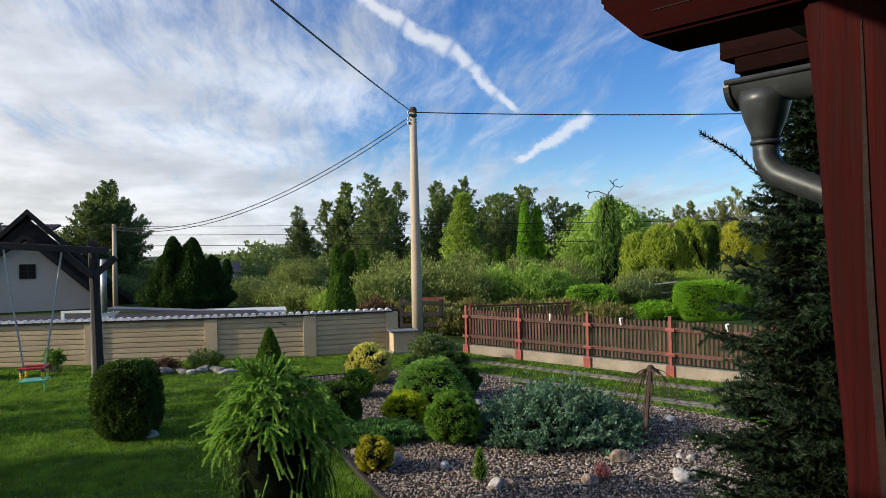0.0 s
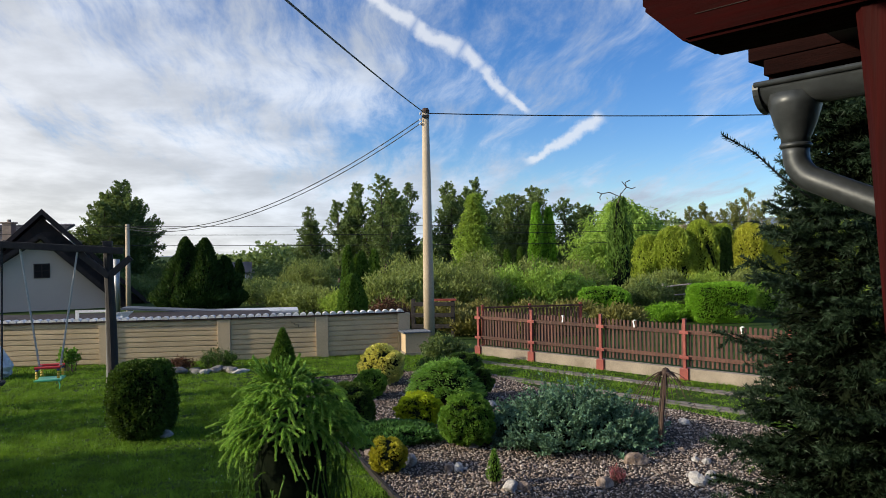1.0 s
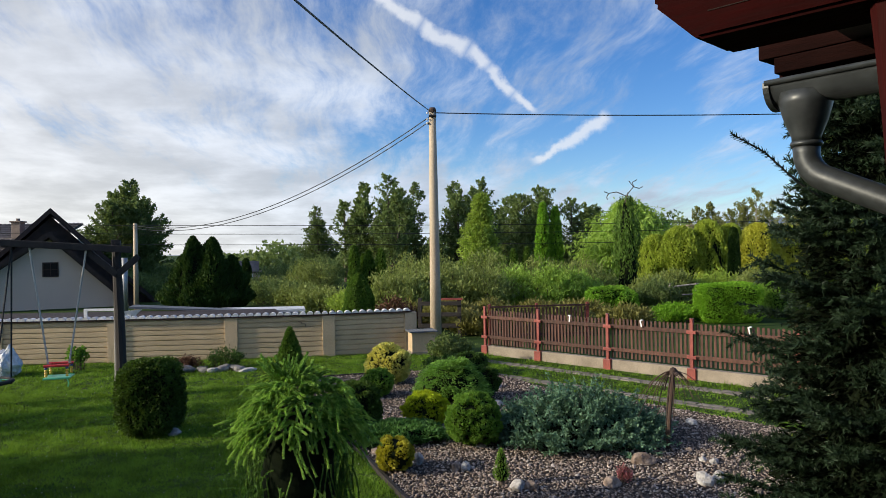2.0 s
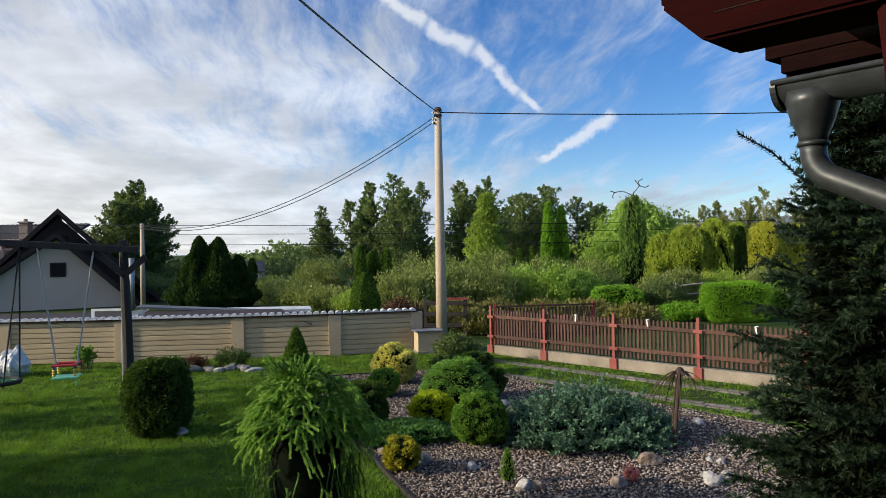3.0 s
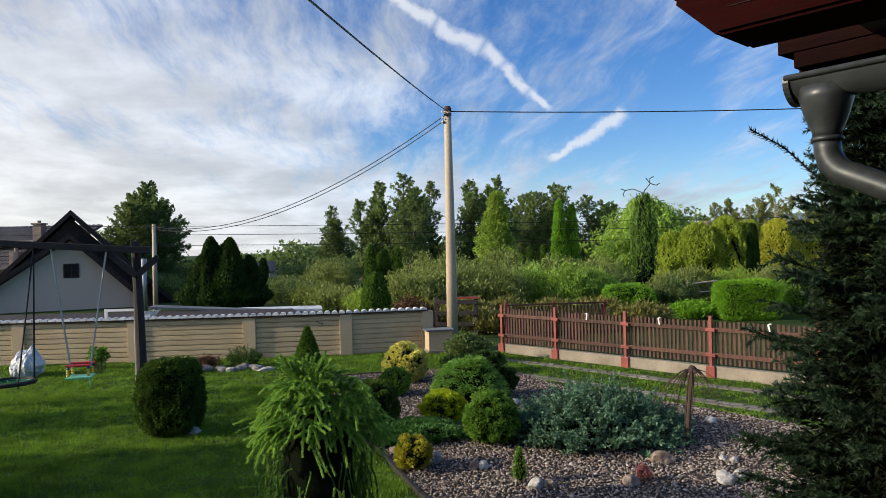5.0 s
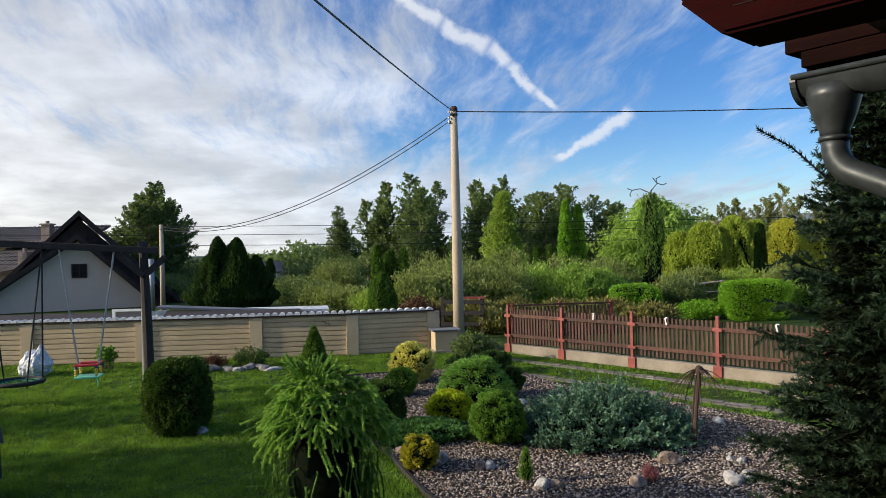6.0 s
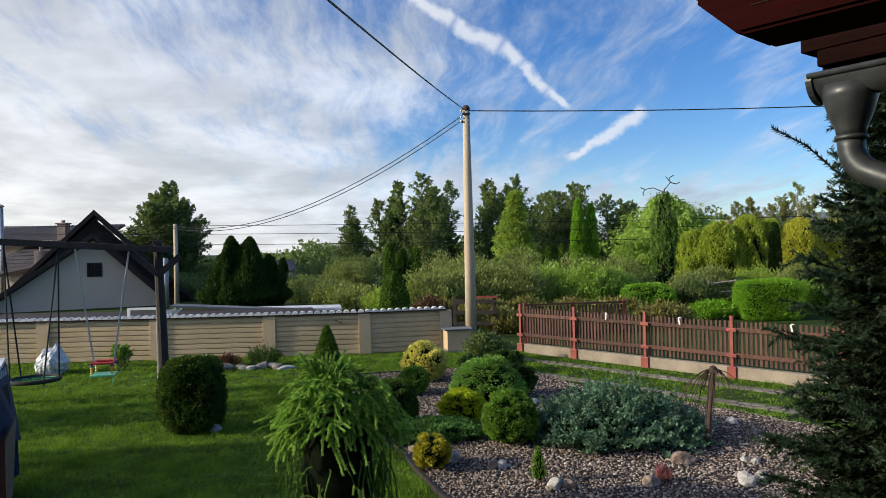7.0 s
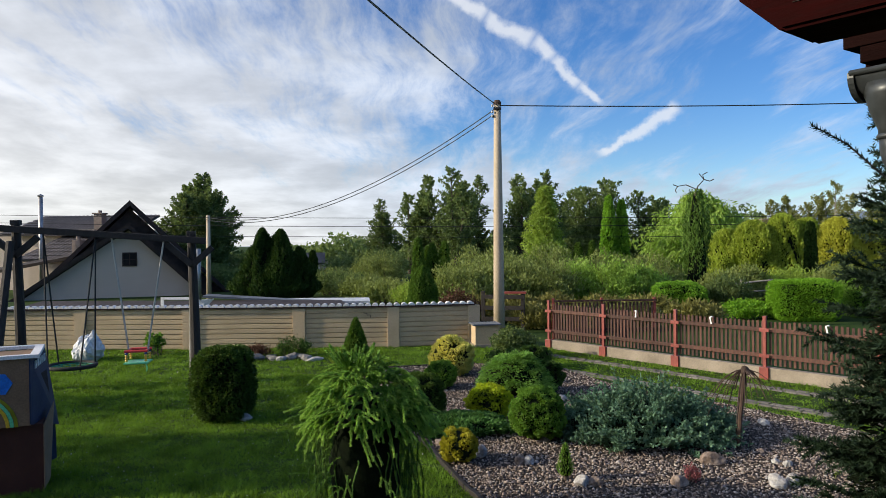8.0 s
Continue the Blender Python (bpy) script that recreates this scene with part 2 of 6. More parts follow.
MAT = {
    "turf": surface("turf", (0.024, 0.048, 0.010), (0.052, 0.088, 0.018), 0.9, 0.9, 0, 0.8, 45.0, spec=0.1),
    "meadow": surface("meadow", (0.06, 0.09, 0.03), (0.12, 0.13, 0.05), 0.12, 0.95, 0, 0.5, 6.0, spec=0.1),
    "gravel_bed": surface("gravel_bed", (0.035, 0.028, 0.023), (0.075, 0.06, 0.05), 7.0, 0.9, 0, 1.0, 70.0, spec=0.2),
    "wall_plaster": surface("wall_plaster", (0.47, 0.355, 0.21), (0.54, 0.415, 0.255), 2.2, 0.8, 0, 0.25, 90.0, spread=0.05),
    "pillar_plaster": surface("pillar_plaster", (0.51, 0.385, 0.235), (0.57, 0.435, 0.275), 2.0, 0.85, 0, 0.3, 60.0),
    "clay_coping": surface("clay_coping", (0.055, 0.024, 0.020), (0.09, 0.04, 0.032), 3.0, 0.6, 0, 0.2, 50.0),
    "white_coping": surface("white_coping", (0.62, 0.59, 0.56), (0.82, 0.80, 0.77), 5.0, 0.5, 0, 0.2, 50.0, spread=0.1),
    "concrete": surface("concrete", (0.20, 0.165, 0.125), (0.32, 0.27, 0.21), 2.0, 0.9, 0, 0.5, 60.0, spread=0.08),
    "pole_concrete": surface("pole_concrete", (0.43, 0.34, 0.24), (0.53, 0.44, 0.32), 1.2, 0.85, 0, 0.3, 40.0, (2, 2, 0.5)),
    "paver": surface("paver", (0.155, 0.138, 0.115), (0.235, 0.21, 0.18), 5.0, 0.9, 0, 0.5, 60.0, spread=0.2),
    "fence_wood": surface("fence_wood", (0.052, 0.022, 0.015), (0.108, 0.047, 0.031), 3.0, 0.7, 0, 0.4, 40.0, (6, 6, 0.7), 0.25),
    "red_steel": surface("red_steel", (0.19, 0.038, 0.030), (0.29, 0.066, 0.050), 4.0, 0.5, 0, 0.15, 60.0),
    # post and beam reds: the porch's shade is put into both base colours
    "red_wood_shaded": surface("red_wood_shaded", (0.024, 0.0026, 0.0024), (0.042, 0.0044, 0.004), 3.0, 0.75, 0, 0.15, 12.0, (9, 9, 0.5), spec=0.08),
    "red_beam_shaded": surface("red_beam_shaded", (0.014, 0.0019, 0.0019), (0.024, 0.0030, 0.0029), 2.0, 0.85, 0, 0.2, 12.0, (1.2, 8, 8), spec=0.04),
    "dark_crack": surface("dark_crack", (0.012, 0.006, 0.005), (0.02, 0.01, 0.008), 8.0, 0.9),
    # near-black red: the deep shade under the eaves put into the colour
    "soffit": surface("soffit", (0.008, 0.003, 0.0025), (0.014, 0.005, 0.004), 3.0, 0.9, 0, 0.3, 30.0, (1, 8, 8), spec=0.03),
    "gutter_metal": sheet_metal("gutter_metal", (0.048, 0.054, 0.056), 0.42, 0.35),
    "steel": sheet_metal("steel", (0.50, 0.49, 0.48), 0.5, 0.7),
    "tar_wood": surface("tar_wood", (0.018, 0.015, 0.014), (0.034, 0.028, 0.025), 3.0, 0.75, 0, 0.4, 40.0, (4, 4, 1)),
    "house_render": surface("house_render", (0.55, 0.455, 0.365), (0.60, 0.50, 0.405), 0.8, 0.9, 0, 0.04, 60.0),
    "roof_tile": surface("roof_tile", (0.085, 0.075, 0.072), (0.14, 0.12, 0.115), 2.0, 0.6, 0, 0.3, 20.0),
    "roof_wood": surface("roof_wood", (0.018, 0.011, 0.009), (0.040, 0.025, 0.019), 3.0, 0.7, 0, 0.3, 30.0),
    "chimney": surface("chimney", (0.22, 0.17, 0.14), (0.30, 0.24, 0.20), 4.0, 0.9),
    "dark_glass": surface("dark_glass", (0.012, 0.013, 0.015), (0.02, 0.022, 0.025), 1.0, 0.1, 0, 0.0),
    "white_paint": surface("white_paint", (0.70, 0.70, 0.70), (0.80, 0.80, 0.79), 2.0, 0.5, 0, 0.1),
    "grey_sheet": surface("grey_sheet", (0.11, 0.125, 0.145), (0.17, 0.185, 0.21), 1.0, 0.75, 0.0, 0.1, spec=0.15),
    "wire": surface("wire", (0.012, 0.012, 0.013), (0.02, 0.02, 0.02), 1.0, 0.5),
    "bark": surface("bark", (0.06, 0.045, 0.035), (0.12, 0.095, 0.075), 6.0, 0.95, 0, 0.8, 40.0, (3, 3, 0.6)),
    "pale_bark": surface("pale_bark", (0.22, 0.19, 0.16), (0.36, 0.33, 0.29), 4.0, 0.9, 0, 0.5, 40.0),
    "dead_twig": surface("dead_twig", (0.045, 0.028, 0.020), (0.09, 0.055, 0.040), 8.0, 0.9),
    # near-black filling: the shade inside foliage put into a colour
    "core_shade": surface("core_shade", (0.005, 0.008, 0.004), (0.009, 0.014, 0.006), 8.0, 1.0, spec=0.05),
    "pale_rock": surface("pale_rock", (0.30, 0.28, 0.255), (0.52, 0.50, 0.47), 9.0, 0.85, 0, 0.8, 40.0, spread=0.15),
    "brown_rock": surface("brown_rock", (0.17, 0.12, 0.09), (0.34, 0.27, 0.22), 9.0, 0.85, 0, 0.8, 40.0, spread=0.2),
    "grey_rock": surface("grey_rock", (0.12, 0.11, 0.10), (0.27, 0.255, 0.235), 9.0, 0.9, 0, 0.8, 40.0, spread=0.25),
    "rope": surface("rope", (0.42, 0.40, 0.35), (0.55, 0.52, 0.46), 30.0, 0.9, 0, 0.5, 120.0),
    "black_rope": surface("black_rope", (0.015, 0.015, 0.015), (0.03, 0.03, 0.03), 30.0, 0.8),
    "green_net": surface("green_net", (0.02, 0.22, 0.15), (0.04, 0.30, 0.21), 20.0, 0.7),
    "toy_red": surface("toy_red", (0.60, 0.03, 0.03), (0.68, 0.05, 0.05), 9.0, 0.35, 0, 0.05),
    "toy_yellow": surface("toy_yellow", (0.70, 0.42, 0.03), (0.78, 0.50, 0.05), 9.0, 0.35, 0, 0.05),
    "toy_blue": surface("toy_blue", (0.02, 0.035, 0.16), (0.03, 0.05, 0.2), 9.0, 0.35, 0, 0.05),
    "toy_green": surface("toy_green", (0.12, 0.55, 0.28), (0.16, 0.62, 0.34), 9.0, 0.4, 0, 0.05),
    "white_bag": surface("white_bag", (0.50, 0.51, 0.52), (0.74, 0.75, 0.77), 7.0, 0.45, 0, 0.9, 18.0),
    "cardboard": surface("cardboard", (0.20, 0.125, 0.075), (0.26, 0.165, 0.10), 3.0, 0.9, 0, 0.2, 60.0),
    "cardboard_dark": surface("cardboard_dark", (0.055, 0.018, 0.013), (0.075, 0.026, 0.018), 3.0, 0.9, 0, 0.2, 60.0),
    "blue_card": surface("blue_card", (0.012, 0.020, 0.055), (0.020, 0.032, 0.08), 3.0, 0.7, 0, 0.2, 60.0),
    "bright_blue": surface("bright_blue", (0.01, 0.14, 0.55), (0.02, 0.19, 0.65), 8.0, 0.6, 0, 0.2),
    # pale blue-grey: distance haze painted into the colour
    "hill_haze": surface("hill_haze", (0.16, 0.21, 0.27), (0.20, 0.25, 0.30), 0.01, 1.0, 0, 0.0, 0.2),
    "leaf_box": foliage("leaf_box", (0.010, 0.026, 0.004), (0.100, 0.175, 0.026), 3.0, 0.2),
    "leaf_golden": foliage("leaf_golden", (0.25, 0.26, 0.06), (0.95, 0.88, 0.26), 4.0, 0.3),
    "leaf_mid": foliage("leaf_mid", (0.036, 0.080, 0.011), (0.237, 0.429, 0.061), 3.0, 0.3),
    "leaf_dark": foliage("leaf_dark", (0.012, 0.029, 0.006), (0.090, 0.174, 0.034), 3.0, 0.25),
    "leaf_dwarf": foliage("leaf_dwarf", (0.022, 0.050, 0.008), (0.15, 0.27, 0.04), 3.0, 0.25),
    "leaf_carpet": foliage("leaf_carpet", (0.020, 0.060, 0.014), (0.13, 0.29, 0.07), 3.0, 0.2),
    "leaf_yellow": foliage("leaf_yellow", (0.092, 0.127, 0.006), (0.627, 0.731, 0.038), 4.0, 0.35),
    "leaf_gold_small": foliage("leaf_gold_small", (0.12, 0.13, 0.012), (0.55, 0.50, 0.05), 6.0, 0.35),
    "leaf_blue": foliage("leaf_blue", (0.022, 0.054, 0.030), (0.185, 0.325, 0.205), 3.0, 0.2),
    "leaf_spruce": foliage("leaf_spruce", (0.040, 0.100, 0.018), (0.300, 0.540, 0.095), 3.0, 0.2),
    "leaf_spruce_tip": foliage("leaf_spruce_tip", (0.18, 0.33, 0.06), (0.50, 0.72, 0.16), 4.0, 0.3),
    # very dark needles: the shade by the house is put into this green
    "leaf_fir_shaded": foliage("leaf_fir_shaded", (0.005, 0.014, 0.007), (0.038, 0.068, 0.033), 2.0, 0.15, share=0.3),
    "leaf_fir_new": foliage("leaf_fir_new", (0.133, 0.218, 0.032), (0.292, 0.410, 0.073), 2.0, 0.3),
    "leaf_thuja": foliage("leaf_thuja", (0.050, 0.122, 0.010), (0.310, 0.585, 0.055), 1.2, 0.25),
    "leaf_thuja_dark": foliage("leaf_thuja_dark", (0.014, 0.036, 0.007), (0.052, 0.097, 0.020), 1.2, 0.2),
    "leaf_hedge": foliage("leaf_hedge", (0.077, 0.186, 0.012), (0.244, 0.471, 0.033), 2.0, 0.3),
    "leaf_olive": foliage("leaf_olive", (0.15, 0.21, 0.028), (0.50, 0.60, 0.09), 0.5, 0.35),
    "leaf_gold_conifer": foliage("leaf_gold_conifer", (0.24, 0.26, 0.03), (0.66, 0.66, 0.10), 0.5, 0.35),
    "leaf_alder": foliage("leaf_alder", (0.032, 0.060, 0.022), (0.245, 0.330, 0.112), 0.35, 0.3),
    "leaf_ash": foliage("leaf_ash", (0.038, 0.064, 0.021), (0.205, 0.275, 0.088), 0.35, 0.3),
    "leaf_light": foliage("leaf_light", (0.102, 0.158, 0.022), (0.408, 0.553, 0.098), 0.35, 0.35),
    "leaf_willow": foliage("leaf_willow", (0.096, 0.174, 0.026), (0.412, 0.593, 0.113), 0.5, 0.35),
    "leaf_scrub": foliage("leaf_scrub", (0.080, 0.112, 0.030), (0.340, 0.400, 0.120), 0.5, 0.3),
    "leaf_weed": foliage("leaf_weed", (0.09, 0.095, 0.025), (0.31, 0.29, 0.09), 1.5, 0.3),
    "leaf_birch": foliage("leaf_birch", (0.11, 0.125, 0.035), (0.29, 0.31, 0.10), 0.5, 0.35),
    "leaf_brown": foliage("leaf_brown", (0.065, 0.031, 0.021), (0.156, 0.078, 0.046), 2.0, 0.2),
    "leaf_pink": foliage("leaf_pink", (0.182, 0.058, 0.065), (0.442, 0.156, 0.169), 8.0, 0.2),
    "grass": foliage("grass", (0.020, 0.056, 0.006), (0.215, 0.375, 0.036), 2.6, 0.33, share=0.62),
    "grass_long": foliage("grass_long", (0.106, 0.164, 0.020), (0.292, 0.382, 0.056), 1.0, 0.35),
    "gravel": None,
    "clover": surface("clover", (0.6, 0.6, 0.58), (0.7, 0.7, 0.68), 9.0, 0.8),
}


def gravel_material():
    m = bpy.data.materials.new("gravel")
    m.use_nodes = True
    n = Nodes(m.node_tree)
    isl = n.add("ShaderNodeNewGeometry").outputs["Random Per Island"]
    r = n.add("ShaderNodeValToRGB")
    n.put(r.inputs[0], isl)
    e = r.color_ramp.elements
    e[0].position, e[0].color = 0.0, (0.075, 0.06, 0.05, 1)
    e[1].position, e[1].color = 1.0, (0.50, 0.45, 0.40, 1)
    for pos, col in ((0.35, (0.185, 0.14, 0.112, 1)), (0.6, (0.29, 0.225, 0.185, 1)), (0.8, (0.36, 0.30, 0.255, 1))):
        k = e.new(pos)
        k.color = col
    p = n.add("ShaderNodeBsdfPrincipled")
    n.put(p.inputs["Base Color"], r.outputs[0])
    n.put(p.inputs["Roughness"], 0.8)
    n.put(n.add("ShaderNodeOutputMaterial").inputs[0], p.outputs[0])
    return m


MAT["gravel"] = gravel_material()

# ---- builders ----
RNG = np.random.default_rng(7)


def thing(name, label, category, at=(0, 0, 0), group="", turn=0.0):
    e = new(name)
    e.empty_display_size = 0.1
    e.matrix_world = pose(*at, 0, 0, turn)
    return tagged(e, label, category, group)


def part(name, bm, material, parent=None, label="", smooth=False):
    me = bpy.data.meshes.new(name)
    bm.to_mesh(me)
    bm.free()
    return held(name, me, material, parent, label, smooth)


def held(name, me, material, parent=None, label="", smooth=False):
    me.materials.clear()
    me.materials.append(MAT[material])
    if smooth:
        me.polygons.foreach_set("use_smooth", [True] * len(me.polygons))
    ob = new(name, me)
    if parent is not None:
        ob.parent = parent
    if label:
        tagged(ob, label)
    return ob


def mesh_of(verts, faces):
    """A mesh from an array of points and an array of equal-sided faces."""
    me = bpy.data.meshes.new("mesh")
    k = faces.shape[1]
    me.vertices.add(len(verts))
    me.vertices.foreach_set("co", np.asarray(verts, dtype=np.float32).ravel())
    me.loops.add(faces.size)
    me.loops.foreach_set("vertex_index", np.asarray(faces, dtype=np.int32).ravel())
    me.polygons.add(len(faces))
    me.polygons.foreach_set("loop_start", np.arange(0, faces.size, k, dtype=np.int32))
    me.update(calc_edges=True)
    me.validate()
    return me


def box(bm, lo, hi, bevel=0.0, m=None):
    r = bmesh.ops.create_cube(bm, size=1.0)
    vs = r["verts"]
    lo, hi = Vector(lo), Vector(hi)
    for v in vs:
        v.co = Vector([(lo[i] + hi[i]) / 2 + v.co[i] * (hi[i] - lo[i]) for i in range(3)])
    if bevel:
        es = list({e for v in vs for e in v.link_edges})
        got = bmesh.ops.bevel(bm, geom=es, offset=bevel, segments=2, affect="EDGES", profile=0.6)
        vs = list({v for f in got["faces"] for v in f.verts} | {v for v in vs if v.is_valid})
    if m is not None:
        bmesh.ops.transform(bm, matrix=m, verts=[v for v in vs if v.is_valid])
    return bm


def boxed(lo, hi, bevel=0.0, m=None):
    return box(bmesh.new(), lo, hi, bevel, m)


def tube(bm, pts, radii, sides=8, caps=True):
    """A round bar along points."""
    pts = [Vector(p) for p in pts]
    if not isinstance(radii, (list, tuple)):
        radii = [radii] * len(pts)
    rings = []
    up = None
    for i, p in enumerate(pts):
        d = (pts[min(i + 1, len(pts) - 1)] - pts[max(i - 1, 0)]).normalized()
        if up is None:
            up = d.orthogonal().normalized()
        s = (up - d * up.dot(d)).normalized()
        up = s
        t = d.cross(s)
        rings.append([bm.verts.new(p + (s * math.cos(a) + t * math.sin(a)) * radii[i]) for a in [2 * math.pi * k / sides for k in range(sides)]])
    for a, b in zip(rings, rings[1:]):
        for k in range(sides):
            bm.faces.new((a[k], a[(k + 1) % sides], b[(k + 1) % sides], b[k]))
    if caps:
        bm.faces.new(rings[0][::-1])
        bm.faces.new(rings[-1])
    return bm


def prism(outline, axis_from, axis_to, m=None):
    """A closed outline (list of 2D) swept along y from axis_from to axis_to: x across, z up."""
    bm = bmesh.new()
    a = [bm.verts.new((x, axis_from, z)) for x, z in outline]
    b = [bm.verts.new((x, axis_to, z)) for x, z in outline]
    k = len(outline)
    for i in range(k):
        bm.faces.new((a[i], a[(i + 1) % k], b[(i + 1) % k], b[i]))
    bm.faces.new(a[::-1])
    bm.faces.new(b)
    bmesh.ops.recalc_face_normals(bm, faces=bm.faces)
    if m is not None:
        bmesh.ops.transform(bm, matrix=m, verts=bm.verts)
    return bm


def unit(v):
    return v / np.maximum(np.linalg.norm(v, axis=1, keepdims=True), 1e-9)


def leaves(p, axis, length, width, fold=0.25, rng=RNG):
    """Folded pointed leaves at points p along the axes: arrays of points and triangles."""
    k = len(p)
    axis = unit(axis)
    side = unit(np.cross(axis, rng.normal(size=(k, 3))))
    nor = np.cross(axis, side)
    length = (length * rng.uniform(0.7, 1.3, k))[:, None]
    width = (width * rng.uniform(0.75, 1.25, k))[:, None]
    mid = p + axis * length * 0.5 + nor * width * fold
    v = np.stack([p, mid + side * width, p + axis * length, mid - side * width], 1).reshape(-1, 3)
    i = np.arange(k)[:, None] * 4
    f = np.concatenate([i + [0, 1, 2], i + [0, 2, 3]], 1).reshape(-1, 3)
    return v, f


def needles(p, axis, length, width, rng=RNG):
    """Single thin triangles."""
    k = len(p)
    axis = unit(axis)
    side = unit(np.cross(axis, rng.normal(size=(k, 3))))
    length = (length * rng.uniform(0.7, 1.2, k))[:, None]
    v = np.stack([p - side * width, p + side * width, p + axis * length], 1).reshape(-1, 3)
    f = np.arange(3 * k).reshape(-1, 3)
    return v, f


def joined(*pairs):
    vs, fs, base = [], [], 0
    for v, f in pairs:
        vs.append(v)
        fs.append(f + base)
        base += len(v)
    return np.concatenate(vs), np.concatenate(fs)


def ball_points(k, rng=RNG):
    return unit(rng.normal(size=(k, 3)))


def lumps(d, seed, freq=2.2, amount=0.12):
    """Uneven radius factors over directions d."""
    rng = np.random.default_rng(seed)
    out = np.zeros(len(d))
    for j in range(5):
        w = rng.normal(size=3) * freq * (1 + 0.6 * j)
        out += np.sin(d @ w + rng.uniform(0, 6.28)) / (1 + 0.7 * j)
    return 1.0 + amount * out / 1.6


def blob_core(radius, squash, seed, amount, shrink=0.86, power=2.0):
    bm = bmesh.new()
    bmesh.ops.create_icosphere(bm, subdivisions=3, radius=1.0)
    d = np.array([v.co[:] for v in bm.verts])
    d = unit(d)
    r = lumps(d, seed, amount=amount) * superball(d, power) * shrink
    for v, dd, rr in zip(bm.verts, d, r):
        v.co = Vector((dd[0] * rr * radius[0], dd[1] * rr * radius[1], dd[2] * rr * radius[2]))
    return bm


def tufted(d, k, rng, deep=0.16):
    """Scalloped tufts over directions: radius factors, and the outward lean of each leaf from its tuft's middle."""
    c = ball_points(k, rng)
    out, lean = np.empty(len(d)), np.empty_like(d)
    for i in range(0, len(d), 4000):
        q = d[i:i + 4000]
        dots = q @ c.T
        j = dots.argmax(1)
        gap = np.linalg.norm(q - c[j], axis=1) * math.sqrt(k) / 2.2
        out[i:i + 4000] = 1 - deep * np.clip(gap, 0, 1.4) ** 2
        lean[i:i + 4000] = (q - c[j]) * math.sqrt(k) / 2.2
    return out, lean


def superball(d, power):
    """Radius of a rounded box over directions; power 2 is a ball."""
    return 1.0 / (np.abs(d) ** power).sum(1) ** (1.0 / power)


def shrub(name, label, at, size, material, count, leaf=(0.03, 0.011), amount=0.08, power=2.2, seed=1, up=0.3, depth=0.14, category="shrub", group="", lift=0.0, tufts=0, deep=0.16):
    """A dense rounded shrub: a near-black filling painted as inner shade, and a shell of small leaves. at: foot; size:
    width, depth, height.
    """
    rng = np.random.default_rng(seed)
    e = thing(name, label, category, at, group)
    r = np.array(size) / 2
    d = ball_points(count, rng)
    rad = lumps(d, seed, amount=amount) * superball(d, power) * (1 - depth * rng.uniform(0, 1, count) ** 1.6)
    ax = d + rng.normal(size=(count, 3)) * 0.55 + [0, 0, up]
    if tufts:
        k, lean = tufted(d, tufts, rng, deep)
        rad, ax = rad * k, ax + lean * 0.9
    p = d * rad[:, None] * r + [0, 0, r[2] + lift]
    v, f = leaves(p, ax, leaf[0], leaf[1], rng=rng)
    v[:, 2] = np.maximum(v[:, 2], 0.004)
    held("leaf_mass", mesh_of(v, f), material, e)
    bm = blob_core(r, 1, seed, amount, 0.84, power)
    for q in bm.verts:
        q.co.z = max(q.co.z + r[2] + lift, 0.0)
    part("inner_shade", bm, "core_shade", e, smooth=True)
    st = bmesh.new()
    tube(st, [(0, 0, -0.03), (0.01, 0, r[2] * 0.8)], [0.035, 0.02], 6)
    part("stem", st, "bark", e)
    return e


def cone_tree(name, label, at, height, width, material, count, leaf=(0.08, 0.02), seed=1, shape=0.75, lift=0.05, category="conifer", group="", amount=0.12):
    """A dense pointed conifer with upright sprays."""
    rng = np.random.default_rng(seed)
    e = thing(name, label, category, at, group)
    t = rng.uniform(0, 1, count) ** 1.25
    a = rng.uniform(0, 2 * math.pi, count)
    prof = np.minimum((1 - t) ** shape, 0.55 + 2.2 * t)
    d = np.stack([np.cos(a), np.sin(a), t * 2.2], 1)
    rad = prof * width / 2 * lumps(d, seed, 2.6, amount) * (1 - 0.28 * rng.uniform(0, 1, count) ** 1.5)
    g = np.stack([np.cos(a), np.sin(a), t * height / width * 1.2], 1)
    tc = np.stack([np.cos(ta := rng.uniform(0, 6.28, 240)), np.sin(ta), rng.uniform(0, 1, 240) * height / width * 1.2], 1)
    near = np.concatenate([np.sqrt(((g[i:i + 3000, None] - tc[None]) ** 2).sum(2).min(1)) for i in range(0, count, 3000)])
    rad = rad * (1.04 - 0.5 * np.clip(near, 0, 0.6))
    p = np.stack([np.cos(a) * rad, np.sin(a) * rad, lift + t * height * 0.97], 1)
    ax = np.stack([np.cos(a) * 0.5, np.sin(a) * 0.5, np.full(count, 0.95)], 1) + rng.normal(size=(count, 3)) * 0.28
    v, f = leaves(p, ax, leaf[0], leaf[1], rng=rng)
    held("crown", mesh_of(v, f), material, e)
    # near-black lining, the crown's inner shade as colour
    bm = bmesh.new()
    rings = []
    for i in range(9):
        tt = i / 8 * 0.93
        rr = min((1 - tt) ** shape, 0.55 + 2.2 * tt) * width / 2 * 0.74
        rings.append([bm.verts.new((math.cos(k * 0.5236) * rr, math.sin(k * 0.5236) * rr, lift + tt * height * 0.97)) for k in range(12)])
    for q, s in zip(rings, rings[1:]):
        for k in range(12):
            bm.faces.new((q[k], q[(k + 1) % 12], s[(k + 1) % 12], s[k]))
    part("crown_shade", bm, "core_shade", e, smooth=True)
    tk = bmesh.new()
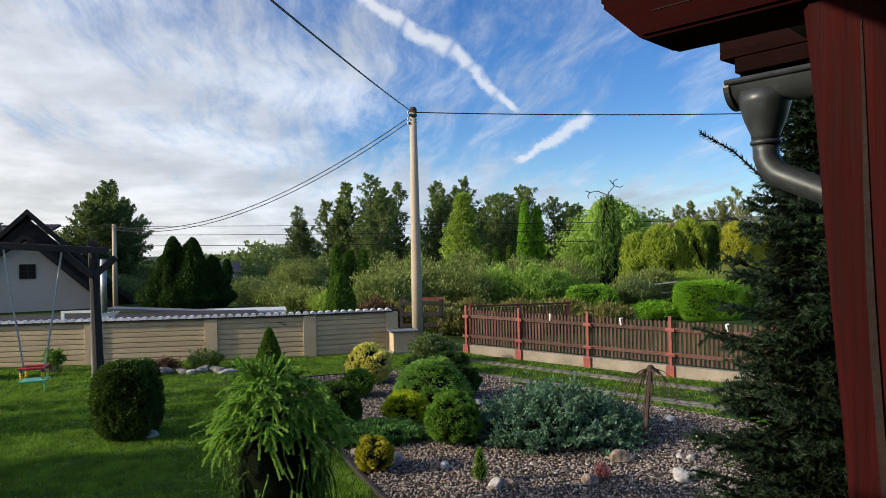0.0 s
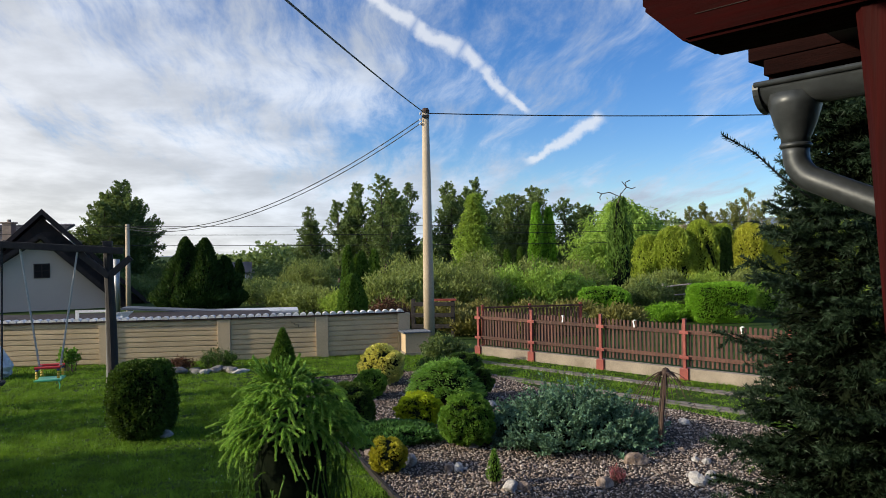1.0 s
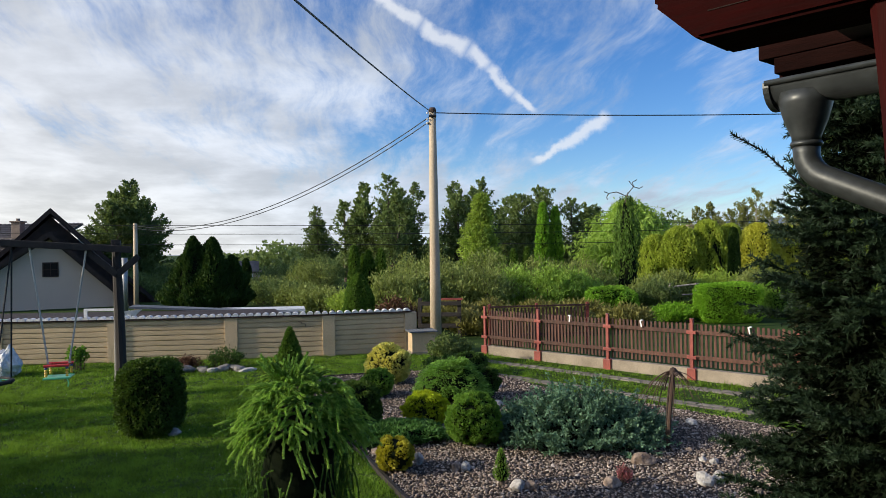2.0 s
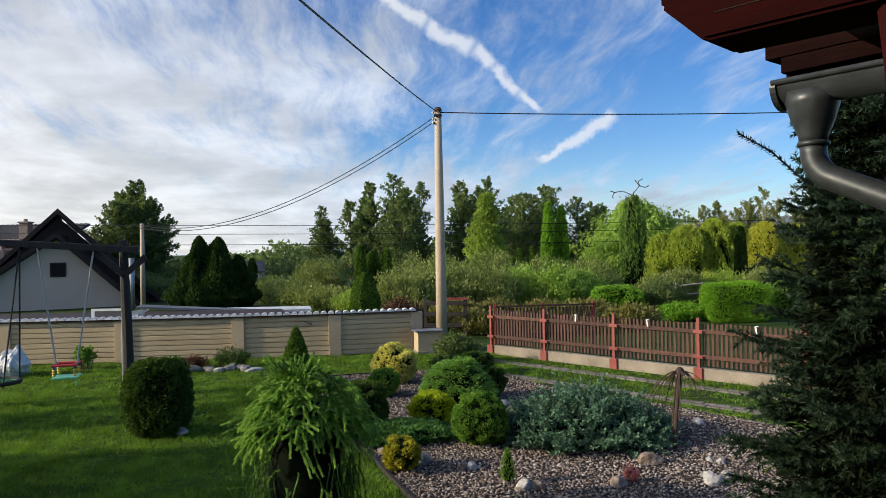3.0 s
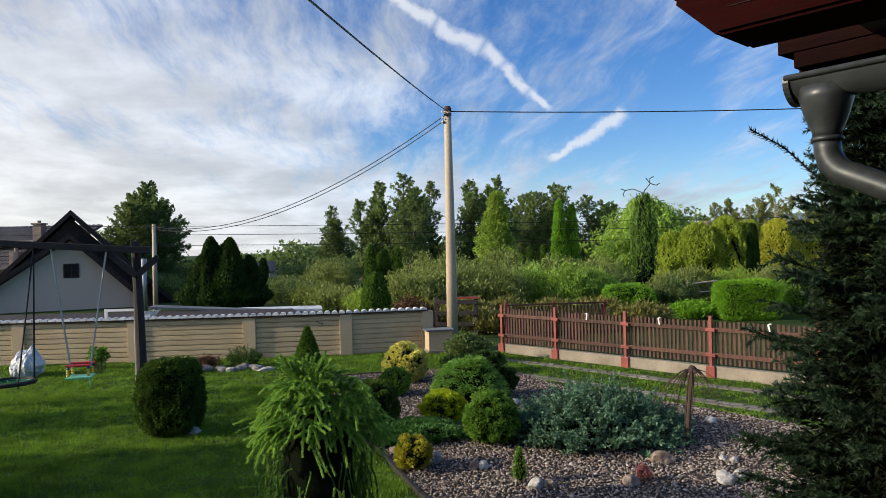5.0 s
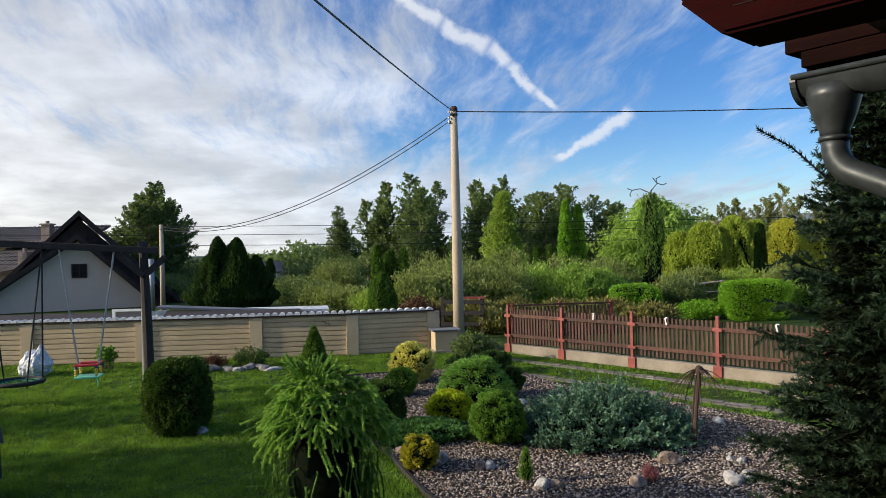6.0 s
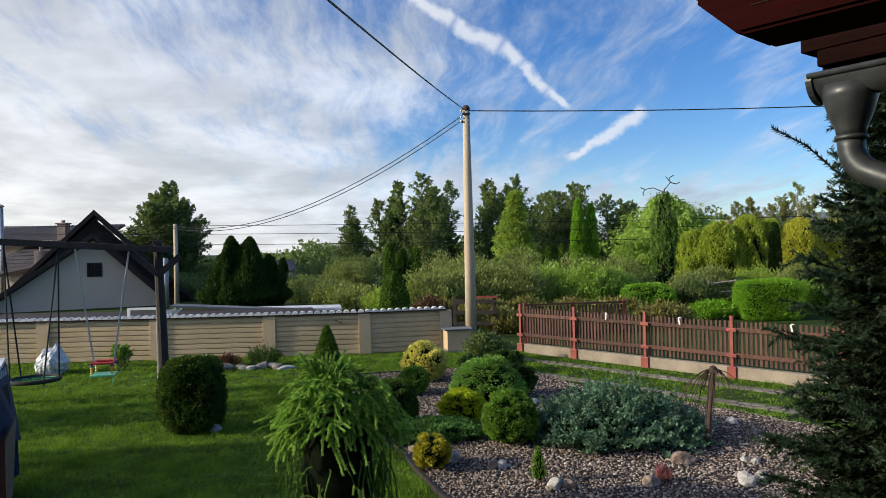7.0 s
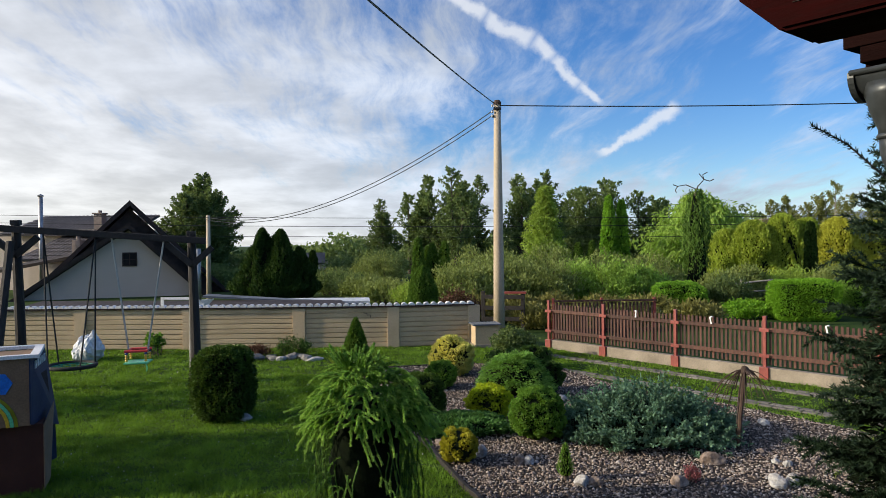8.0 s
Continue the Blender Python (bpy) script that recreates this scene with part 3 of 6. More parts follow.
    tube(tk, [(0, 0, -0.05), (0, 0, height * 0.5), (0, 0, height * 0.9)], [width * 0.05 + 0.02, width * 0.03 + 0.01, 0.01], 7)
    part("trunk", tk, "bark", e)
    return e


def broad_tree(name, label, at, height, width, material, clumps=90, per=90, leaf=(0.16, 0.06), seed=1, base=0.15, droop=0.0, bark="bark", top=0.65, category="tree", group="", clump=0.13, cone=0.0):
    """A deciduous tree: tapered trunk, limbs to the leaf clumps, crown with gaps and an uneven outline."""
    rng = np.random.default_rng(seed)
    e = thing(name, label, category, at, group)
    t = base + (1 - base) * rng.uniform(0, 1, clumps) ** 0.9
    tt = np.clip((t - base) / (1 - base), 0, 1)
    prof = (1.03 - tt) ** cone * np.minimum(1, 0.45 + 3 * tt) if cone else np.sin(tt ** top * math.pi * 0.93 + 0.12)
    a = rng.uniform(0, 2 * math.pi, clumps)
    r = prof * width / 2 * rng.uniform(0.35, 1.0, clumps) ** 0.6 * rng.uniform(0.55, 1.25, clumps) * lumps(np.stack([np.cos(a), np.sin(a), t * 3.0], 1), seed, 2.4, 0.30)
    c = np.stack([np.cos(a) * r, np.sin(a) * r, t * height * 0.96], 1)
    size = width * clump * rng.uniform(0.6, 1.35, clumps)
    q = ball_points(clumps * per, rng)
    away = q * (rng.uniform(0, 1, len(q)) ** 0.45 * np.repeat(size, per) * 1.35)[:, None] * np.array([1, 1, 0.7])
    p = np.repeat(c, per, 0) + away
    ax = rng.normal(size=(len(p), 3)) * 0.7 + q + [0, 0, -droop]
    v, f = leaves(p, ax, leaf[0], leaf[1], rng=rng)
    v[:, 2] = np.maximum(v[:, 2], 0.02)
    held("crown", mesh_of(v, f), material, e)
    tk = bmesh.new()
    bend = rng.normal(size=2) * 0.02 * height
    path = [(bend[0] * s * s, bend[1] * s * s, height * s * 0.92) for s in (-0.01, 0.15, 0.35, 0.6, 0.85, 1.0)]
    r0 = height * 0.018 + 0.03
    tube(tk, path, [r0 * 1.25, r0, r0 * 0.8, r0 * 0.5, r0 * 0.22, 0.01], 8)
    trunk = part("trunk", tk, bark, e)
    for j in range(0, clumps, max(1, clumps // 26)):
        z0 = max(0.08, t[j] - 0.22) * height * 0.92
        s = z0 / (height * 0.92)
        q = Vector((bend[0] * s * s, bend[1] * s * s, z0))
        g = Vector(c[j])
        lb = bmesh.new()
        tube(lb, [q, q.lerp(g, 0.5) + Vector((0, 0, 0.03 * height)), g], [r0 * 0.32, r0 * 0.2, 0.01], 5)
        part("limb", lb, bark, trunk)
    return e


def feather_tree(name, label, at, height, width, material, leaders=3, branches=46, per=80, leaf=(0.2, 0.075), seed=1, base=0.08, rise=0.55, bark="bark", category="tree", group="", body=0.75):
    """An open tree of several leaders with rising, feathery branches: spiky outline, sky between the sprays."""
    rng = np.random.default_rng(seed)
    e = thing(name, label, category, at, group)
    P, A = [], []
    r0 = height * 0.016 + 0.03
    trunk = None
    for j in range(leaders):
        a = rng.uniform(0, 6.28) + j * 2.4
        off = width * (0.04 if j == 0 else rng.uniform(0.14, 0.30))
        apex = np.array([math.cos(a) * off, math.sin(a) * off, height * (1.0 if j == 0 else rng.uniform(0.74, 0.97))])
        bow = np.array([math.cos(a), math.sin(a), 0.0]) * off * 0.35

        def spine(q):
            return apex * q + bow * math.sin(math.pi * q)

        tb = tube(bmesh.new(), [spine(q) - np.array([0, 0, 0.05 if q == 0 else 0]) for q in (0.0, 0.15, 0.4, 0.65, 0.85, 0.98)], [r0 * 1.2, r0, r0 * 0.7, r0 * 0.45, r0 * 0.2, 0.008], 7)
        if trunk is None:
            trunk = part("trunk", tb, bark, e)
        else:
            part("leader", tb, bark, trunk)
        for i in range(branches):
            q = base + (0.99 - base) * ((i + rng.uniform(0, 1)) / branches) ** 0.9
            ln = width / 2 * (body if leaders > 1 else 1.0) * (1.02 - q) ** 0.7 * min(1.0, 0.45 + 2.5 * q) * rng.uniform(0.45, 1.2) + 0.22
            az = rng.uniform(0, 6.28)
            d = np.array([math.cos(az), math.sin(az), rise + 0.7 * q + rng.normal() * 0.18])
            d /= np.linalg.norm(d)
            k = int(per * (0.45 + 0.5 * ln))
            t = rng.uniform(0.12, 1.05, k) ** 0.75
            st = spine(q)
            fat = (0.045 + 0.075 * ln * np.clip(1.15 - t, 0.10, 1.0))[:, None]
            P.append(st + d * ln * t[:, None] + rng.normal(size=(k, 3)) * fat * [1, 1, 0.62])
            A.append(d * 0.5 + rng.normal(size=(k, 3)) * 0.7)
            if i % 5 == 0:
                part("limb", tube(bmesh.new(), [st, st + d * ln * 0.5, st + d * ln * 0.95], [r0 * 0.28, r0 * 0.16, 0.006], 4), bark, trunk)
    v, f = leaves(np.concatenate(P), np.concatenate(A), leaf[0], leaf[1], rng=rng)
    v[:, 2] = np.maximum(v[:, 2], 0.02)
    held("crown", mesh_of(v, f), material, e)
    return e


def wild_shrub(name, label, at, size, material, stems=60, per=60, leaf=(0.10, 0.025), seed=1, spread=0.6, category="shrub", group="", bark="bark"):
    """A loose many-stemmed shrub: arching shoots clothed in leaves."""
    rng = np.random.default_rng(seed)
    e = thing(name, label, category, at, group)
    w, dp, h = size
    a = rng.uniform(0, 2 * math.pi, stems)
    rr = rng.uniform(0, 1, stems) ** 0.5
    foot = np.stack([np.cos(a) * rr * w * 0.30, np.sin(a) * rr * dp * 0.30, np.zeros(stems)], 1)
    tip = np.stack([np.cos(a) * rr * w * 0.5, np.sin(a) * rr * dp * 0.5, h * (1 - 0.45 * rr ** 2) * rng.uniform(0.72, 1.05, stems)], 1)
    s = rng.uniform(0.12, 1.0, (stems, per)) ** 0.8
    p = foot[:, None] + (tip - foot)[:, None] * s[..., None]
    p[..., 2] += (np.sin(s * math.pi) * 0.08 * h)
    p = p.reshape(-1, 3) + rng.normal(size=(stems * per, 3)) * 0.045 * w * np.array([1, dp / w, 0.8])
    grow = np.repeat(tip - foot, per, 0)
    ax = unit(grow) * 0.7 + rng.normal(size=p.shape) * spread
    v, f = leaves(p, ax, leaf[0], leaf[1], rng=rng)
    v[:, 2] = np.maximum(v[:, 2], 0.01)
    held("leaf_mass", mesh_of(v, f), material, e)
    sb = bmesh.new()
    for i in range(0, stems, max(1, stems // 24)):
        tube(sb, [foot[i], (foot[i] + tip[i]) / 2 + [0, 0, 0.08 * h], tip[i]], [0.012 * h + 0.004, 0.008 * h, 0.003], 4)
    part("stem_wood", sb, bark, e)
    return e


def rock(name, label, at, size, material, seed, group="rocks in the gravel bed", turn=0.0):
    rng = np.random.default_rng(seed)
    bm = bmesh.new()
    bmesh.ops.create_icosphere(bm, subdivisions=3, radius=0.5)
    cuts = [(ball_points(1, rng)[0], rng.uniform(0.30, 0.44)) for _ in range(9)]
    for v in bm.verts:
        p = np.array(v.co)
        for nrm, off in cuts:
            over = p @ nrm - off
            if over > 0:
                p = p - nrm * over * 0.9
        p = p * (1 + 0.03 * math.sin(p[0] * 23 + seed) + 0.03 * math.sin(p[2] * 31 + p[1] * 17))
        v.co = (p[0] * size[0], p[1] * size[1], (p[2] + 0.33) * size[2])
    ob = part(name, bm, material)
    ob.matrix_world = pose(at[0], at[1], at[2] - 0.015, 0, 0, turn)
    return tagged(ob, label, "rock", group)

# ---- ground ----
BED = [(-2.9, 12.9), (-1.6, 13.35), (-0.4, 13.7), (0.95, 13.75), (1.95, 11.62), (2.66, 10.9), (3.34, 10.24), (4.05, 9.33), (5.0, 8.1), (5.6, 6.6),
       (5.2, 5.2), (3.5, 4.6), (1.5, 4.7), (0.35, 5.3), (-0.31, 6.73), (-0.87, 8.28), (-1.45, 9.6), (-2.2, 11.2)]


def inside(x, y, poly):
    c = np.zeros(np.shape(x), bool)
    for (x0, y0), (x1, y1) in zip(poly, poly[1:] + poly[:1]):
        c ^= ((y0 > y) != (y1 > y)) & (x < (x1 - x0) * (y - y0) / (y1 - y0 + 1e-12) + x0)
    return c


def make_ground():
    bm = bmesh.new()
    xs = [-2500, -400, -60, -20, -12, -6, 0, 6, 12, 20, 60, 400, 2500]
    ys = [-2500, -300, -30, -4, 2, 8, 14, 17.2, 24, 40, 90, 400, 2500]
    g = [[bm.verts.new((x, y, 0)) for x in xs] for y in ys]
    for j in range(len(ys) - 1):
        for i in range(len(xs) - 1):
            bm.faces.new((g[j][i], g[j][i + 1], g[j + 1][i + 1], g[j + 1][i]))
    ob = part("ground", bm, "turf")
    tagged(ob, "green garden lawn that runs out into rough meadow", "ground", kind="structure")
    bm = bmesh.new()
    f = bm.faces.new([bm.verts.new((x, y, 0.012)) for x, y in BED])
    bm.normal_update()
    r = bmesh.ops.extrude_face_region(bm, geom=[f])
    bmesh.ops.translate(bm, vec=(0, 0, 0.02), verts=[v for v in r["geom"] if isinstance(v, bmesh.types.BMVert)])
    bmesh.ops.recalc_face_normals(bm, faces=bm.faces)
    tagged(part("gravel_bed", bm, "gravel_bed"), "bed of grey and pinkish gravel in the lawn", "gravel bed", kind="structure")


make_ground()


def make_gravel(count=44000):
    rng = np.random.default_rng(3)
    x, y = rng.uniform(-3, 5.7, count * 3), rng.uniform(4.6, 13.8, count * 3)
    keep = inside(x, y, BED)
    # thicker cover where the camera is nearer
    keep &= rng.uniform(0, 1, len(x)) < np.clip(1.5 - 0.085 * y, 0.35, 1.0)
    x, y = x[keep][:count], y[keep][:count]
    k = len(x)
    r = rng.uniform(0.009, 0.021, k) * np.where(rng.uniform(0, 1, k) < 0.06, 1.5, 1.0)
    a = rng.uniform(0, 6.28, k)
    z = 0.032 + rng.uniform(0.0, 0.012, k)
    base = np.array([[1, 0, 0], [0, 0.75, 0.1], [-1, 0.1, 0], [0, -0.8, -0.05], [0.15, 0.1, 0.62], [-0.1, -0.1, -0.6]])
    shp = base[None] * rng.uniform(0.7, 1.25, (k, 6, 1)) + rng.normal(size=(k, 6, 3)) * 0.12
    c, s = np.cos(a)[:, None], np.sin(a)[:, None]
    v = np.stack([shp[..., 0] * c - shp[..., 1] * s, shp[..., 0] * s + shp[..., 1] * c, shp[..., 2]], 2) * r[:, None, None]
    v += np.stack([x, y, z], 1)[:, None]
    tri = np.array([[0, 1, 4], [1, 2, 4], [2, 3, 4], [3, 0, 4], [1, 0, 5], [2, 1, 5], [3, 2, 5], [0, 3, 5]])
    f = (np.arange(k)[:, None, None] * 6 + tri).reshape(-1, 3)
    ob = held("gravel", mesh_of(v.reshape(-1, 3), f), "gravel")
    tagged(ob, "loose angular grey, pink and brown gravel stones", "gravel", kind="stuff")


make_gravel()

# the drive along the fence: a frame with u along the fence, v towards the lawn
FENCE_A, FENCE_B = Vector((1.23, 15.92, 0)), Vector((5.56, 11.42, 0))
FU = (FENCE_B - FENCE_A).normalized()
FV = Vector((FU.y, -FU.x, 0))
FENCE_TURN = math.degrees(math.atan2(FU.y, FU.x))


def on_drive(u, v, z=0.0):
    return FENCE_A + FU * u + FV * v + Vector((0, 0, z))


def make_lawn():
    """Blades thicker near the house, thinner by the wall; none on the gravel."""
    rng = np.random.default_rng(5)
    allv = []
    for (x0, x1, y0, y1, tufts, per, h, w) in ((-6.8, 0.6, 5.0, 9.2, 14000, 16, 0.036, 0.0040), (-9.5, 0, 9.2, 12.6, 10000, 14, 0.038, 0.0056),
                                               (-12.5, 1.5, 12.6, 16.3, 9000, 12, 0.040, 0.0074), (0.4, 9.5, 6.5, 16.6, 10000, 12, 0.038, 0.0062)):
        cx, cy = rng.uniform(x0, x1, tufts), rng.uniform(y0, y1, tufts)
        size = rng.gamma(2.2, 0.4, tufts)
        size *= 0.75 + 0.5 * (np.sin(cx * 2.1 + np.sin(cy * 1.3) * 2) * np.sin(cy * 2.9 + np.sin(cx * 1.7) * 2) > 0)
        k = tufts * per
        x = np.repeat(cx, per) + rng.normal(size=k) * np.repeat(0.022 + 0.02 * size, per)
        y = np.repeat(cy, per) + rng.normal(size=k) * np.repeat(0.022 + 0.02 * size, per)
        hh = h * np.repeat(np.clip(size, 0.4, 1.9), per) * rng.uniform(0.5, 1.2, k)
        rel_u = (x - FENCE_A.x) * FU.x + (y - FENCE_A.y) * FU.y
        rel_v = (x - FENCE_A.x) * FV.x + (y - FENCE_A.y) * FV.y
        keep = ~inside(x, y, BED)
        bare = ((rel_v > 0.68) & (rel_v < 0.92)) | ((rel_v > 1.82) & (rel_v < 2.02))
        keep &= ~((rel_u > -1) & bare & (x > 0.3) & (rng.uniform(0, 1, k) < 0.6))
        keep &= (rel_v > 0.12) | (x < 0.6)
        x, y, hh = x[keep], y[keep], hh[keep]
        k = len(x)
        a = rng.uniform(0, 6.28, k)
        lean = rng.normal(size=(k, 2)) * 0.5
        p = np.stack([x, y, np.zeros(k)], 1)
        s = np.stack([np.cos(a), np.sin(a), np.zeros(k)], 1) * w
        tip = p + np.stack([lean[:, 0] * hh, lean[:, 1] * hh, hh], 1)
        allv.append(np.stack([p - s, p + s, tip], 1).reshape(-1, 3))
    v = np.concatenate(allv)
    ob = held("lawn_grass", mesh_of(v, np.arange(len(v)).reshape(-1, 3)), "grass")
    tagged(ob, "short uneven green lawn grass with tufts", "grass", kind="stuff")
    k = 420
    x, y = rng.uniform(-7, -0.8, k), rng.uniform(6.2, 13, k)
    ok = ~inside(x, y, BED)
    p = np.stack([x[ok], y[ok], rng.uniform(0.03, 0.05, ok.sum())], 1)
    v, f = leaves(p, rng.normal(size=p.shape) * 0.4 + [0, 0, 1], 0.011, 0.006, rng=rng)
    tagged(held("clover_flowers", mesh_of(v, f), "clover"), "tiny white clover heads scattered over the lawn", "flowers", kind="stuff")


make_lawn()

# ---- garden wall ----
WALL = [(-12.3, 15.35), (-9.45, 15.52), (-6.95, 15.62), (-4.45, 15.8), (-2.33, 16.05), (-0.5, 16.5)]


def make_wall():
    w = thing("wall_garden", "low beige garden wall with grooved panels between pillars", "wall")
    tagged(w, kind="structure")
    for i, ((x0, y0), (x1, y1)) in enumerate(zip(WALL, WALL[1:])):
        a, b = Vector((x0, y0, 0)), Vector((x1, y1, 0))
        ln, ang = (b - a).length, math.degrees(math.atan2(y1 - y0, x1 - x0))
        m = pose(x0, y0, 0, 0, 0, ang)
        part("panel_backing", boxed((0, 0.03, 0), (ln, 0.10, 0.92), 0, m), "wall_plaster", w)
        rows = 8
        for r in range(rows):
            z0 = 0.015 + r * 0.1125
            prof = [(0.03, z0 + 0.002), (0.004, z0 + 0.004), (0.0, z0 + 0.012), (0.004, z0 + 0.094), (0.010, z0 + 0.101), (0.03, z0 + 0.103)]
            bm = bmesh.new()
            q = [bm.verts.new((0.12, yy, zz)) for yy, zz in prof]
            s = [bm.verts.new((ln - 0.12, yy, zz)) for yy, zz in prof]
            for k in range(len(prof) - 1):
                bm.faces.new((q[k], s[k], s[k + 1], q[k + 1]))
            bm.faces.new(q)
            bm.faces.new(s[::-1])
            bmesh.ops.transform(bm, matrix=m, verts=bm.verts)
            bmesh.ops.recalc_face_normals(bm, faces=bm.faces)
            part("panel", bm, "wall_plaster", w)
        # coping: a clay bed and a row of pale rounded tile ends
        part("coping_bed", boxed((-0.02, -0.05, 0.922), (ln + 0.02, 0.14, 0.955), 0, m), "clay_coping", w)
        n = max(3, round(ln / 0.165))
        step = ln / n
        for k in range(n):
            bm = bmesh.new()
            xc = (k + 0.5) * step
            arc = [(math.cos(t) * step * 0.44, math.sin(t) * 0.058) for t in [math.pi * j / 6 for j in range(7)]]
            f0 = [bm.verts.new((xc + u, -0.075, 0.956 + h)) for u, h in arc]
            f1 = [bm.verts.new((xc + u * 0.9, 0.10, 0.962 + h)) for u, h in arc]
            for j in range(6):
                bm.faces.new((f0[j], f0[j + 1], f1[j + 1], f1[j]))
            bm.faces.new(f0)
            bm.faces.new(f1[::-1])
            bmesh.ops.recalc_face_normals(bm, faces=bm.faces)
            bmesh.ops.transform(bm, matrix=m, verts=bm.verts)
            part("coping_tile", bm, "white_coping", w)
    for i, (x, y) in enumerate(WALL):
        ang = math.degrees(math.atan2(WALL[min(i + 1, 5)][1] - WALL[max(i - 1, 0)][1], WALL[min(i + 1, 5)][0] - WALL[max(i - 1, 0)][0]))
        part("pillar", boxed((-0.14, -0.035, 0), (0.14, 0.14, 0.92), 0.008, pose(x, y, 0, 0, 0, ang)), "pillar_plaster", w)
    # hooked bit of wire on a panel
    bm = tube(bmesh.new(), [(-3.0, 15.93, 0.80), (-2.92, 15.94, 0.79), (-2.92, 15.94, 0.75), (-2.84, 15.95, 0.75), (-2.83, 15.95, 0.69)], 0.008, 5)
    part("wall_hook", bm, "wire", w)


make_wall()


def make_meter_box():
    e = thing("meter_cabinet", "small beige masonry meter cabinet with a sheet-metal cap", "cabinet", (-0.24, 16.2, 0), turn=14)
    part("body", boxed((-0.27, -0.2, 0), (0.27, 0.25, 0.50), 0.01), "pillar_plaster", e)
    part("cap", prism([(-0.33, 0.505), (0.33, 0.505), (0.33, 0.53), (-0.33, 0.53)], -0.26, 0.30), "grey_sheet", e, "grey corrugated sheet cap")
    for k in range(8):
        part("cap_rib", tube(bmesh.new(), [(-0.30 + k * 0.086, -0.265, 0.53), (-0.30 + k * 0.086, 0.30, 0.53)], 0.014, 6), "grey_sheet", e)
    part("plinth", boxed((-0.29, -0.22, 0), (0.29, 0.27, 0.07), 0.01), "concrete", e)


make_meter_box()


def make_pole():
    e = thing("utility_pole", "tall weathered concrete utility pole carrying overhead wires", "pole", (0.10, 18.45, 0))
    bm = tube(bmesh.new(), [(0, 0, -0.1), (0.0, 0, 2.0), (0.0, 0, 4.0), (0.0, 0, 5.95)], [0.150, 0.132, 0.112, 0.088], 18)
    part("shaft", bm, "pole_concrete", e, smooth=True)
    part("cap", tube(bmesh.new(), [(0, 0, 5.94), (0, 0, 6.0), (0, 0, 6.06)], [0.10, 0.105, 0.07], 14), "dead_twig", e, "dark metal pole cap")
    part("bracket", boxed((-0.10, -0.13, 5.80), (0.10, -0.08, 5.86), 0.01), "wire", e)
    part("bracket", boxed((-0.13, -0.05, 5.62), (-0.09, 0.05, 5.68), 0.01), "wire", e)
    for z in (5.88, 5.72, 5.62):
        part("insulator", tube(bmesh.new(), [(-0.13, -0.08, z), (-0.13, -0.08, z + 0.03), (-0.13, -0.08, z + 0.06)], [0.02, 0.032, 0.018], 8), "white_bag", e, "small pale insulator")


make_pole()


def wire_between(label, a, b, sag, r=0.012):
    a, b = Vector(a), Vector(b)
    pts = [a.lerp(b, t) - Vector((0, 0, sag * 4 * t * (1 - t))) for t in [i / 24 for i in range(25)]]
    ob = part("overhead_wire", tube(bmesh.new(), pts, r, 5), "wire")
    tagged(ob, label, "wire", "overhead wires")


PT = Vector((0.10, 18.4, 5.92))
wire_between("thick black service cable slung from the pole to the house", PT, (-2.13, -3.0, 3.73), 0.10, 0.012)
wire_between("black overhead cable running level from the pole", PT, (14.5, 18.4, 5.85), 0.12, 0.014)
wire_between("thin paired overhead cable sagging from the pole", PT + Vector((-0.1, 0, -0.12)), (-12.58, 30.1, 3.62), 1.05, 0.013)
wire_between("thin paired overhead cable sagging from the pole", PT + Vector((-0.1, 0, -0.24)), (-12.58, 30.1, 3.52), 1.05, 0.013)
for (z, dz) in ((4.2, 0), (3.85, 0.1), (3.2, 0.0)):
    wire_between("thin grey power line strung far behind the garden", (-40, 36.5, z + 0.35), (18, 37.5, z - 0.6), 0.25 + dz, 0.014)


# ---- drive and fence ----
def make_drive():
    e = thing("drive", "two strips of grey grass pavers along the fence", "drive")
    tagged(e, kind="structure")
    rng = random.Random(4)
    me_list = []
    for s in range(3):
        bm = boxed((-0.095, -0.06, 0.0), (0.095, 0.06, 0.03), 0.012)
        for v in bm.verts:
            v.co.x += rng.uniform(-0.006, 0.006)
            v.co.y += rng.uniform(-0.006, 0.006)
        me = bpy.data.meshes.new("paver")
        bm.to_mesh(me)
        bm.free()
        me.materials.append(MAT["paver"])
        me_list.append(me)
    n = 0
    for v0, cols, u0, u1 in ((0.72, 2, -1.0, 9.0), (1.86, 2, 1.2, 9.0)):
        for c in range(cols):
            u = u0
            while u < u1 and n < 300:
                ob = new("paver", me_list[n % 3])
                ob.parent = e
                p = on_drive(u + 0.1 * (c % 2), v0 + c * 0.135, -0.012 + rng.uniform(-0.004, 0.006))
                ob.matrix_world = pose(p.x, p.y, p.z, rng.uniform(-2, 2), rng.uniform(-2, 2), FENCE_TURN + rng.uniform(-3, 3))
                u += 0.205
                n += 1


